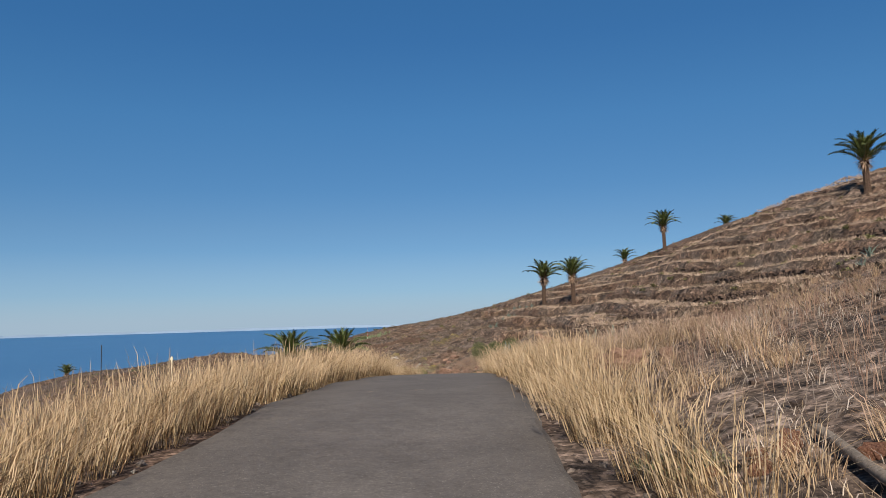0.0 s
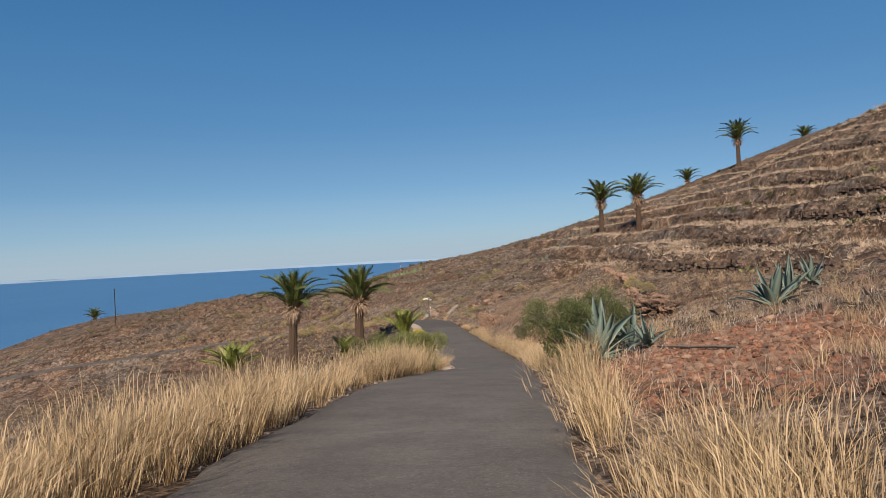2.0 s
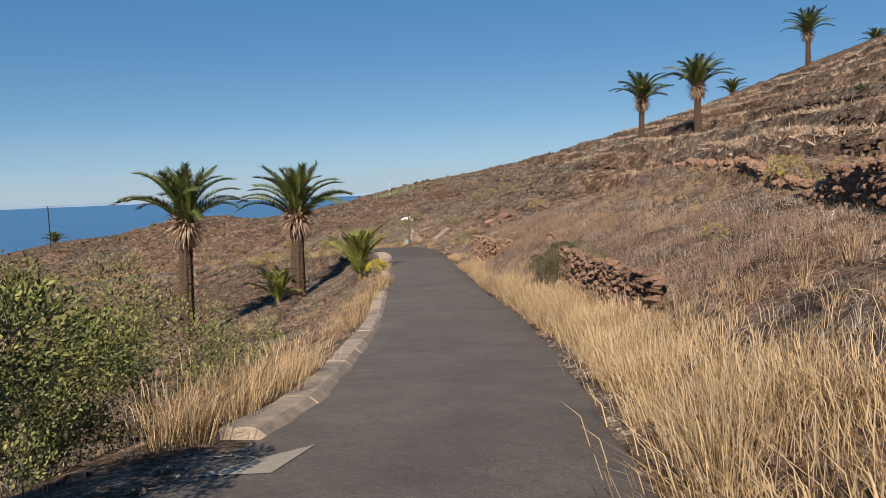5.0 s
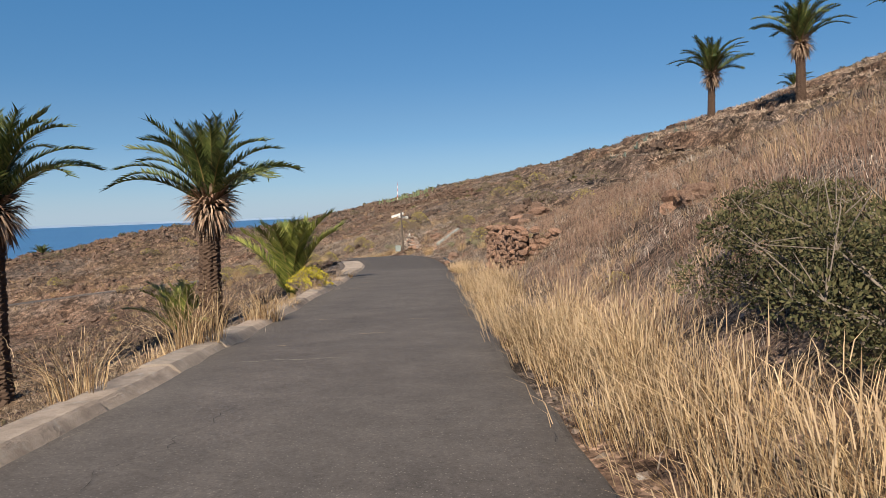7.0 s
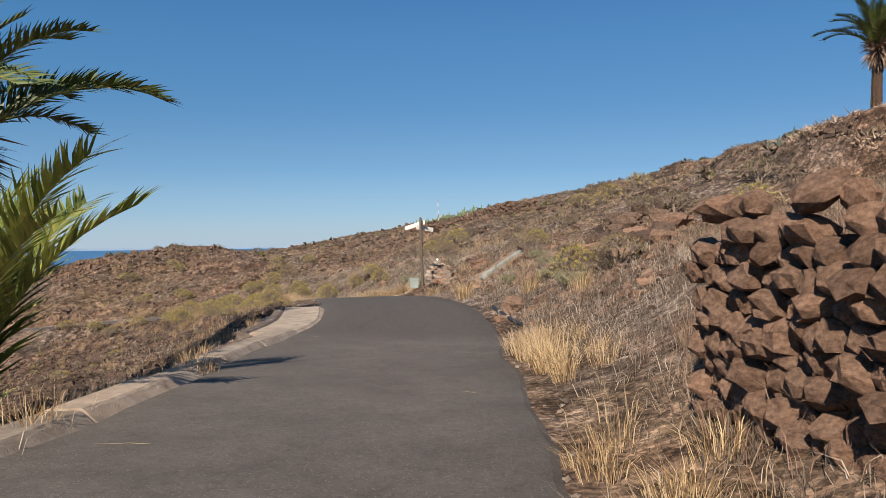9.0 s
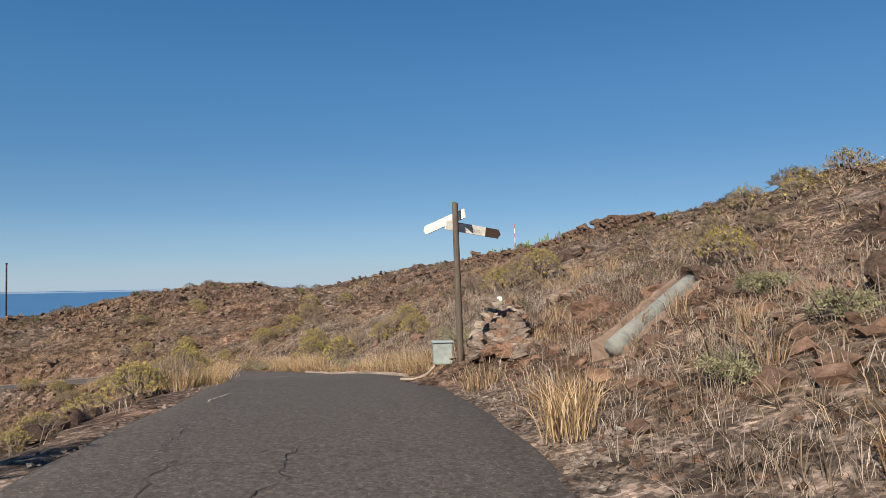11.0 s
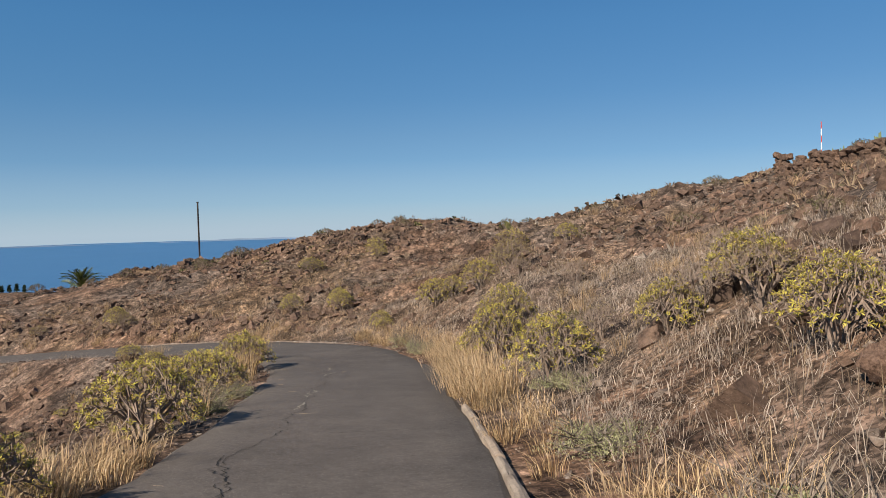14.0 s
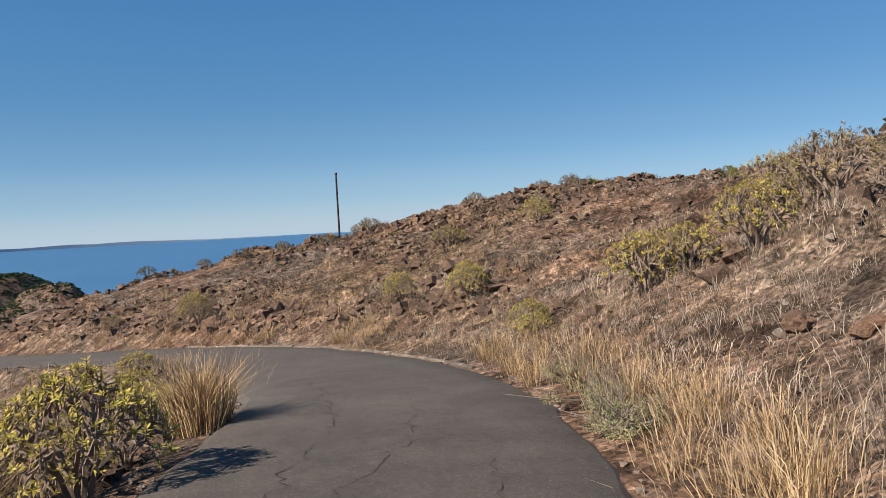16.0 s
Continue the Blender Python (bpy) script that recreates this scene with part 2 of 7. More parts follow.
M_SPECK = island_material("dark_dead_scrub", [(0.035, 0.028, 0.022), (0.075, 0.058, 0.045), (0.13, 0.105, 0.085), (0.06, 0.055, 0.03)], 0.95, 0.1)
M_ROSE = island_material("rosy_dry_grass", [(0.10, 0.06, 0.036), (0.28, 0.18, 0.11), (0.42, 0.295, 0.185), (0.55, 0.415, 0.275), (0.17, 0.10, 0.06)], 0.85, 0.15, 0.1)
M_BUNCH = island_material("straw_bunches", [(0.14, 0.09, 0.055), (0.30, 0.205, 0.125), (0.46, 0.34, 0.215), (0.36, 0.24, 0.15)], 0.9, 0.1, 0.15)
M_TREAD = island_material("pinkish_tread_grass", [(0.24, 0.165, 0.12), (0.42, 0.31, 0.235), (0.54, 0.42, 0.32), (0.33, 0.23, 0.17)], 0.9, 0.1, 0.2)
M_CUSHION = island_material("olive_cushions", [(0.07, 0.07, 0.035), (0.12, 0.115, 0.05), (0.20, 0.18, 0.08)], 0.9, 0.1)
M_BUSHLET = island_material("brown_dry_bushlets", [(0.05, 0.04, 0.032), (0.12, 0.09, 0.068), (0.22, 0.165, 0.12)], 0.95, 0.1)
M_MAUVE = island_material("russet_plume_grass", [(0.16, 0.094, 0.07), (0.28, 0.18, 0.132), (0.38, 0.265, 0.195)], 0.9, 0.1, 0.25)
M_TWIG = island_material("grey_dead_twigs", [(0.11, 0.09, 0.075), (0.20, 0.17, 0.145), (0.29, 0.25, 0.21)], 0.95, 0.1)
M_FROND = island_material("palm_leaflets", [(0.034, 0.055, 0.016), (0.075, 0.10, 0.027), (0.15, 0.158, 0.048)], 0.5, 0.4, 0.12)
M_FROND_Y = island_material("young_palm_leaflets", [(0.07, 0.10, 0.02), (0.155, 0.18, 0.038), (0.28, 0.27, 0.068)], 0.5, 0.4, 0.2)
M_RACHIS = island_material("palm_rachis", [(0.20, 0.15, 0.05), (0.28, 0.20, 0.08)], 0.6, 0.3)
M_DEAD = island_material("dead_palm_leaves", [(0.10, 0.06, 0.042), (0.30, 0.20, 0.14), (0.46, 0.34, 0.25), (0.20, 0.12, 0.08)], 0.9, 0.1, 0.1)
M_SPURGE = island_material("spurge_leaves", [(0.24, 0.22, 0.055), (0.44, 0.39, 0.085), (0.62, 0.53, 0.12), (0.44, 0.31, 0.10), (0.34, 0.32, 0.075)], 0.75, 0.2, 0.3)
M_SPURGE_D = island_material("dull_spurge_leaves", [(0.16, 0.14, 0.065), (0.27, 0.23, 0.10), (0.36, 0.28, 0.13), (0.30, 0.18, 0.10)], 0.8, 0.2, 0.2)
M_OLIVE = island_material("olive_spurge_leaves", [(0.055, 0.06, 0.025), (0.11, 0.105, 0.042), (0.18, 0.16, 0.065)], 0.8, 0.2, 0.15)
M_YELLOW = island_material("yellow_flowers", [(0.50, 0.41, 0.03), (0.66, 0.54, 0.045), (0.34, 0.33, 0.05)], 0.7, 0.2, 0.25)
M_SHRUB = island_material("small_green_leaves", [(0.035, 0.052, 0.017), (0.07, 0.092, 0.03), (0.115, 0.135, 0.048), (0.18, 0.175, 0.08)], 0.65, 0.3, 0.18)
M_SHRUB_L = island_material("light_green_leaves", [(0.05, 0.062, 0.02), (0.10, 0.115, 0.036), (0.17, 0.175, 0.06), (0.25, 0.235, 0.09)], 0.65, 0.3, 0.1)
M_THORN = island_material("thorny_olive_leaves", [(0.036, 0.04, 0.018), (0.075, 0.075, 0.032), (0.125, 0.115, 0.052), (0.12, 0.088, 0.052)], 0.8, 0.2, 0.1)
M_AGAVE = island_material("blue_green_agave", [(0.075, 0.11, 0.09), (0.12, 0.16, 0.135), (0.17, 0.205, 0.165)], 0.5, 0.35)
M_CACTUS = island_material("cactus_green", [(0.10, 0.15, 0.07), (0.16, 0.2, 0.1)], 0.6, 0.3)


def wood_material(name, dark, light, scale):
    m, nt, b = material(name, 0.85, 0.2)
    mp = nt.nodes.new("ShaderNodeMapping")
    mp.inputs["Scale"].default_value = scale
    nt.links.new(coords(nt), mp.inputs[0])
    n = noise_node(nt, mp.outputs[0], 6.0, 8.0, 0.7)
    nt.links.new(ramp(nt, n, (0.3, dark), (0.7, light)), b.inputs["Base Color"])
    bump(nt, b, n, 0.5, 0.01)
    return m


M_TRUNK = wood_material("palm_trunk_bark", (0.025, 0.016, 0.012), (0.115, 0.072, 0.05), (3, 3, 6))
M_STEM = wood_material("pale_spurge_bark", (0.12, 0.09, 0.072), (0.28, 0.215, 0.175), (8, 8, 3))
M_BRANCH = wood_material("grey_branch_bark", (0.09, 0.07, 0.055), (0.24, 0.2, 0.165), (8, 8, 3))
M_POST = wood_material("weathered_brown_post", (0.05, 0.041, 0.034), (0.135, 0.108, 0.088), (18, 18, 1.0))
M_POLE = wood_material("dark_tarred_pole", (0.015, 0.013, 0.012), (0.04, 0.032, 0.028), (8, 8, 1))
M_STAKE = wood_material("pale_stake_wood", (0.38, 0.30, 0.20), (0.60, 0.52, 0.40), (10, 10, 1))


def plain(name, col, rough=0.6, var=0.12, scale=12.0, metal=0.0):
    m, nt, b = material(name, rough, 0.3)
    n = noise_node(nt, coords(nt), scale, 6.0, 0.65)
    lo, hi = tuple(x * (1 - var) for x in col), tuple(min(1, x * (1 + var)) for x in col)
    nt.links.new(ramp(nt, n, (0.3, lo), (0.7, hi)), b.inputs["Base Color"])
    b.inputs["Metallic"].default_value = metal
    return m


M_WHITE = plain("white_sign_paint", (0.58, 0.565, 0.53), 0.7, 0.14, 14.0)
M_SIGNBROWN = plain("brown_sign_paint", (0.055, 0.035, 0.025), 0.7, 0.2)
M_LETTER = plain("faded_olive_lettering", (0.36, 0.36, 0.27), 0.8)
M_FAINT = plain("faint_lettering", (0.66, 0.64, 0.59), 0.8)
M_BOX = plain("pale_blue_grey_metal", (0.25, 0.29, 0.28), 0.6, 0.25, 5.0)
M_PIPE = plain("black_plastic_pipe", (0.018, 0.018, 0.018), 0.45)
M_STRIP = plain("white_marker_paint", (0.8, 0.8, 0.78), 0.6)
M_GREENMARK = plain("green_marker_paint", (0.1, 0.35, 0.17), 0.6)
M_REDMARK = plain("red_marker_paint", (0.5, 0.06, 0.04), 0.6)
M_CRACK = plain("tar_crack", (0.012, 0.011, 0.010), 0.9)
M_DUST = plain("pale_dust_crack", (0.25, 0.225, 0.185), 0.95)

M_SEA, nt, b = material("ocean_water", 0.35, 0.5)
nt.links.new(ramp(nt, noise_node(nt, coords(nt), 0.004, 4.0), (0.3, (0.03, 0.105, 0.225)), (0.7, (0.042, 0.13, 0.26))), b.inputs["Base Color"])
bump(nt, b, noise_node(nt, coords(nt), 0.12, 6.0), 0.4, 2.0)
M_CLOUD = plain("low_cloud", (0.205, 0.28, 0.375), 1.0, 0.1, 0.004)
M_FARGREEN = island_material("far_pines", [(0.03, 0.045, 0.025), (0.05, 0.07, 0.035)], 0.9, 0.1)

# ---- the lie of the land ----
LAND_X = (-180, -120, -90, -70, -52, -37, -23, -8, 8, 25, 50, 90, 150)
LAND_Y, LAND_Z = [], []


def land_row(y, *heights):
    LAND_Y.append(y)
    LAND_Z.append(heights)


land_row(-40, -52.5, -32.0, -22.1, -16.2, -11.8, -9.2, -7.9, -7.1, -3.7, 2.5, 11.7, 24.0, 41.5)
land_row(0, -51.3, -32.1, -23.3, -17.8, -13.1, -9.0, -5.3, -1.3, 1.6, 5.4, 12.3, 23.9, 42.0)
land_row(30, -50.1, -32.0, -23.9, -18.8, -14.4, -10.7, -6.8, -2.4, 0.4, 4.3, 11.6, 24.4, 42.8)
land_row(60, -48.0, -32.0, -24.5, -19.1, -15.9, -14.2, -9.6, -7.3, -2.6, 1.3, 11.2, 26.0, 44.0)
land_row(85, -44.6, -32.4, -24.8, -20.1, -17.3, -15.5, -11.4, -8.2, -2.1, 2.5, 13.3, 27.3, 45.7)
land_row(105, -41.1, -31.1, -21.7, -19.0, -15.7, -14.1, -11.1, -6.9, -3.3, 3.2, 16.4, 27.8, 46.8)
land_row(122, -38.1, -27.0, -21.0, -16.7, -15.6, -14.0, -10.2, -5.6, -0.8, 4.2, 15.2, 26.6, 45)
land_row(136, -36.2, -23.5, -16.5, -12.4, -12.3, -10.8, -7.9, -3.75, -0.7, 5.4, 12.2, 26.0, 45)
land_row(150, -35.6, -22.0, -16.5, -9.7, -8.9, -7.9, -5.2, -2.9, 0.1, 4.9, 11.2, 25.6, 47.0)
land_row(164, -37.3, -21.0, -14.5, -9.7, -6.2, -6.1, -4.3, -1.3, 2.1, 6.5, 13.9, 26.3, 43)
land_row(185, -39.0, -17.9, -12.2, -8.8, -8.6, -7.2, -2.8, -0.4, 2.4, 6.4, 15.0, 27.5, 38)
land_row(220, -40.5, -15.2, -10.9, -9.0, -10.0, -9.5, -7.0, -3.0, 1.1, 6.7, 13.2, 26.2, 33)
land_row(280, -48.0, -27.8, -19.4, -15.5, -13.0, -11.5, -10.1, -8.0, -4.5, 0.9, 9.8, 23.9, 40.0)
GX, GY, GZ = np.array(LAND_X, float), np.array(LAND_Y, float), np.array(LAND_Z, float)

# the middle of the road, from behind the first view to beyond the bend
ROAD = [(-1.6, -46, -6.5), (-1.4, -30, -3.2), (-1.2, -14, -0.9), (-1.05, 0, 0.0), (-0.7, 9.5, 0.31), (-0.5, 18.6, -0.11), (-0.45, 27.2, -0.75), (-0.35, 35.3, -1.6), (-0.24, 44.5, -2.98),
        (-0.13, 53.7, -4.35), (-0.54, 63.3, -5.42), (-1.72, 73.4, -5.96), (-2.95, 82, -6.34), (-4.15, 90.3, -6.71), (-5.45, 97.5, -6.91), (-7.34, 102.9, -6.87), (-9.74, 108.0, -7.15),
        (-12.6, 113.1, -7.77), (-16.35, 118.5, -8.56), (-20.8, 123.9, -9.3), (-24.3, 127.6, -9.9), (-28.0, 130.5, -10.3), (-33.0, 132.9, -10.9), (-39.0, 134.2, -11.5), (-47.0, 134.2, -12.3),
        (-58, 132.6, -13.4), (-74, 128, -14.9), (-100, 116, -18.5)]


def spline(points, step=0.5):
    """Catmull-Rom through the points, sampled about every step metres."""
    p = np.array(points, float)
    p = np.vstack([2 * p[0] - p[1], p, 2 * p[-1] - p[-2]])
    out = []
    for a, b_, c_, d in zip(p, p[1:], p[2:], p[3:]):
        n = max(2, int(np.linalg.norm(c_ - b_) / step))
        u = (np.arange(n) / n)[:, None]
        out.append(0.5 * (2 * b_ + (c_ - a) * u + (2 * a - 5 * b_ + 4 * c_ - d) * u ** 2 + (3 * b_ - a - 3 * c_ + d) * u ** 3))
    return np.vstack(out + [p[-2:-1]])


RD = spline(ROAD)
RT = np.gradient(RD[:, :2], axis=0)
RT /= np.linalg.norm(RT, axis=1)[:, None]
RN = np.stack([RT[:, 1], -RT[:, 0]], 1)          # to the right
RS = np.concatenate([[0], np.cumsum(np.linalg.norm(np.diff(RD[:, :2], axis=0), axis=1))])
GRADE = np.gradient(RD[:, 2], RS)
S0 = float(RS[np.argmin(np.abs(RD[:, 1]))])      # the run of the road at y = 0


def road_point(s, off, up=0.0):
    """A place s metres along the road from the start of the drive, off metres to the right of its middle."""
    i = float(np.interp(s + S0, RS, np.arange(len(RS))))
    k = min(int(i), len(RS) - 2)
    f = i - k
    p, n = RD[k] * (1 - f) + RD[k + 1] * f, RN[k] * (1 - f) + RN[k + 1] * f
    return np.array([p[0] + n[0] * off, p[1] + n[1] * off, p[2] + up])


def edge_left(s):
    return float(np.interp(s, (27, 34, 37, 52, 60, 68, 95, 100, 112, 122, 135), (-1.65, -1.62, -1.38, -1.28, -1.95, -2.2, -2.3, -1.8, -1.55, -1.75, -1.9)))


def edge_right(s):
    return float(np.interp(s, (34, 45, 64, 72, 95, 101, 110, 114, 120, 127, 131, 136, 145), (1.7, 1.9, 2.1, 1.75, 1.75, 2.1, 1.9, 1.7, 1.52, 1.55, 1.85, 1.95, 1.85)))


def value_noise(x, y, seed=0):
    xi, yi = np.floor(x).astype(np.int64), np.floor(y).astype(np.int64)
    fx, fy = x - xi, y - yi
    fx, fy = fx * fx * (3 - 2 * fx), fy * fy * (3 - 2 * fy)

    def h(a, c_):
        n = (a * 374761393 + c_ * 668265263 + seed * 1442695041) & 0xFFFFFFFF
        n = ((n ^ (n >> 13)) * 1274126177) & 0xFFFFFFFF
        return ((n ^ (n >> 16)) & 0xFFFF) / 65535.0
    return (h(xi, yi) * (1 - fx) + h(xi + 1, yi) * fx) * (1 - fy) + (h(xi, yi + 1) * (1 - fx) + h(xi + 1, yi + 1) * fx) * fy


def fbm(x, y, size, octaves=4, seed=0):
    out, amp, tot = 0.0, 1.0, 0.0
    for o in range(octaves):
        out = out + amp * value_noise(x / size * 2 ** o + 17.3 * o, y / size * 2 ** o + 9.1 * o, seed + o)
        tot += amp
        amp *= 0.5
    return out / tot - 0.5


def hermite(g, x):
    x = np.clip(x, g[0], g[-1] - 1e-6)
    i = np.clip(np.searchsorted(g, x, side="right") - 1, 0, len(g) - 2)
    h = g[i + 1] - g[i]
    u = (x - g[i]) / h
    w = np.zeros((len(x), len(g)))
    r = np.arange(len(x))

    def add(k, val):
        np.add.at(w, (r, k), val)

    def slope(k, val):
        a, c_ = np.maximum(k - 1, 0), np.minimum(k + 1, len(g) - 1)
        d = val * h / (g[c_] - g[a])
        add(c_, d)
        add(a, -d)
    add(i, 2 * u ** 3 - 3 * u ** 2 + 1)
    add(i + 1, 3 * u ** 2 - 2 * u ** 3)
    slope(i, u ** 3 - 2 * u ** 2 + u)
    slope(i + 1, u ** 3 - u ** 2)
    return w


def smooth(a, b_, x):
    u = np.clip((x - a) / (b_ - a), 0, 1)
    return u * u * (3 - 2 * u)


STEP = 1.75                                      # rise from terrace to terrace


def near_road(x, y):
    """Distance to the middle of the road, the height of the road there, and the side (right positive)."""
    d, z, side = np.empty(len(x)), np.empty(len(x)), np.empty(len(x))
    for a in range(0, len(x), 4000):
        q = np.stack([x[a:a + 4000], y[a:a + 4000]], 1)
        dd = ((q[:, None, :] - RD[None, ::2, :2]) ** 2).sum(2)
        k = dd.argmin(1) * 2
        v_ = q - RD[k, :2]
        d[a:a + 4000], z[a:a + 4000] = np.sqrt((v_ ** 2).sum(1)), RD[k, 2] + GRADE[k] * np.clip((v_ * RT[k]).sum(1), -0.6, 0.6)
        side[a:a + 4000] = (v_ * RN[k]).sum(1)
    return d, z, side


def base_land(x, y):
    return np.einsum("ni,ij,nj->n", hermite(GY, y), GZ, hermite(GX, x))


def terrace_mask(x, y):
    return smooth(9, 15, x + 0.12 * (y - 60)) * smooth(20, 45, y) * (1 - smooth(150, 185, y))


def height(x, y):
    x, y = np.atleast_1d(np.asarray(x, float)), np.atleast_1d(np.asarray(y, float))
    z = base_land(x, y)
    q = (z + 1.6 * fbm(x, y, 26, 3, 5)) / STEP
    f = q - np.floor(q)
    stepped = z + STEP * (smooth(0.8, 0.97, f) - f) * 0.9
    tm = terrace_mask(x, y)
    z = z + tm * (stepped + 0.45 - z)
    d, rz, side = near_road(x, y)
    rough = 0.9 * fbm(x, y, 9, 4, 1) + 0.5 * fbm(x, y, 1.7, 3, 2)
    z = z + rough * smooth(2.5, 8, d)
    right = side > 0
    # craggy ribs of rock above the bend
    rib = smooth(0.55, 1.0, 1 - 4.5 * np.abs(fbm(x, y, 6, 4, 91))) * smooth(-12, -24, x) * smooth(124, 133, y) * (1 - smooth(168, 185, y))
    z = z + right * (0.25 * smooth(8, 20, d) * (1 - tm) * smooth(0, 8, x) + (0.55 * rib - 0.3 * smooth(-12, -24, x) * smooth(124, 133, y)) * smooth(2.6, 6, d))
    reach = np.where(right, 6.0, 6.5)
    w = 1 - smooth(2.0, reach, d)                # 1 on the road, 0 past the verge
    verge = rz - 0.03 + np.where(right, 0.16, -0.10) * np.maximum(d - 1.9, 0)
    past = smooth(-32, -42, x) * smooth(100, 125, y)      # the cutting and the berm beyond the bend
    verge = verge + past * np.where(right, 0.55 * np.maximum(d - 2.5, 0), 0.3 * np.exp(-((d - 2.9) / 0.7) ** 2))
    z = z * (1 - w) + verge * w
    z = z - 0.8 * np.exp(-((x + 18.2) ** 2 + (y - 70.0) ** 2) / 20)   # hollow at the foot of the short palm
    z = z + 0.36 * np.exp(-((x + 7.6) ** 2 + (y - 109.05) ** 2) / 0.5) * smooth(1.8, 2.15, d)
    far = np.maximum.reduce([GX[0] - x, x - GX[-1], GY[0] - y, y - GY[-1], np.zeros_like(x)])
    return z - far * 0.22


def ground(x, y):
    return float(height(x, y)[0])


# ---- mesh helpers ----
def mesh_object(name, verts, faces, mat, parent=None, shade=False):
    me = bpy.data.meshes.new(name)
    me.from_pydata([tuple(v_) for v_ in verts], [], [tuple(f) for f in faces])
    me.materials.append(mat)
    if shade:
        me.polygons.foreach_set("use_smooth", [True] * len(me.polygons))
    me.update()
    ob = new(name, me)
    if parent:
        ob.parent = parent
    return ob


def soup_object(name, verts, loops, sizes, mat, parent=None, shade=False):
    """A large mesh from flat arrays."""
    me = bpy.data.meshes.new(name)
    verts = np.asarray(verts, np.float32)
    me.vertices.add(len(verts))
    me.vertices.foreach_set("co", verts.ravel())
    me.loops.add(len(loops))
    me.loops.foreach_set("vertex_index", np.asarray(loops, np.int32))
    sizes = np.asarray(sizes, np.int32)
    me.polygons.add(len(sizes))
    me.polygons.foreach_set("loop_start", np.concatenate([[0], np.cumsum(sizes)[:-1]]).astype(np.int32))
    me.polygons.foreach_set("loop_total", sizes)
    me.polygons.foreach_set("use_smooth", np.full(len(sizes), shade))
    me.materials.append(mat)
    me.update(calc_edges=True)
    ob = new(name, me)
    if parent:
        ob.parent = parent
    return ob


def part(name, bm, mat, parent, label="", shade=False):
    me = bpy.data.meshes.new(name)
    bm.to_mesh(me)
    bm.free()
    me.materials.append(mat)
    if shade:
        me.polygons.foreach_set("use_smooth", [True] * len(me.polygons))
    ob = new(name, me)
    ob.parent = parent
    if label:
        tagged(ob, label)
    return ob


def empty(name, m, label, category, group=""):
    ob = new(name)
    ob.empty_display_size = 0.2
    ob.matrix_world = m
    return tagged(ob, label, category, group)


# ---- ground, road and sea ----
def axis(lo, hi, fine, edges):
    core = np.arange(lo, hi + fine / 2, fine)
    a, g = [], fine
    p = lo
    while p > edges[0]:
        g *= 1.16
        p -= g
        a.append(p)
    c_, g, p = [], fine, hi
    while p < edges[1]:
        g *= 1.16
        p += g
        c_.append(p)
    return np.concatenate([a[::-1], core, c_])


ax, ay = axis(-62, 42, 0.55, (-4600, 4600)), axis(-8, 172, 0.55, (-4600, 4600))
xx, yy = np.meshgrid(ax, ay)
zz = np.maximum(height(xx.ravel(), yy.ravel()), -75.0)
nx, ny = len(ax), len(ay)
ii = (np.arange(ny - 1)[:, None] * nx + np.arange(nx - 1)[None, :]).ravel()
quads = np.stack([ii, ii + 1, ii + nx + 1, ii + nx], 1)
tagged(soup_object("ground", np.stack([xx.ravel(), yy.ravel(), zz], 1), quads.ravel(), np.full(len(quads), 4), M_GROUND, shade=True),
       "dry brown volcanic hillside with terraces above the sea", "hillside", kind="structure")

# the road: a slab of asphalt a few centimetres proud of the soil, with ragged edges
rows_, nr = [], len(RD)
across = np.array([-1.0, -0.98, -0.68, -0.32, 0.0, 0.32, 0.68, 0.98, 1.0])
ragL, ragR = fbm(RS, RS * 0, 1.3, 3, 21) * 0.3, fbm(RS, RS * 0 + 50, 1.3, 3, 22) * 0.3
for k in range(nr):
    for j, o in enumerate(across):
        o2 = o * (-edge_left(RS[k] - S0) if o < 0 else edge_right(RS[k] - S0)) + (ragL[k] if o < -0.9 else ragR[k] if o > 0.9 else 0)
        o2 += 0.14 * o if abs(o) == 1.0 else 0.0
        up = -0.08 if j in (0, len(across) - 1) else 0.03 - 0.012 * (o2 / 1.8) ** 2
        p = RD[k, :2] + RN[k] * o2
        rows_.append((p[0], p[1], RD[k, 2] + up + 0.02 * float(fbm(np.array([p[0]]), np.array([p[1]]), 2.5, 2, 31)[0]) * (up > 0)))
na = len(across)
faces_ = [(k * na + j, k * na + j + 1, (k + 1) * na + j + 1, (k + 1) * na + j) for k in range(nr - 1) for j in range(na - 1)]
road = mesh_object("road", rows_, faces_, M_ROAD, shade=True)
for k in range(len(faces_)):
    if k % (na - 1) in (0, na - 2):
        road.data.polygons[k].use_smooth = False
tagged(road, "narrow grey-brown asphalt road with cracks and ragged edges", "road", kind="structure")

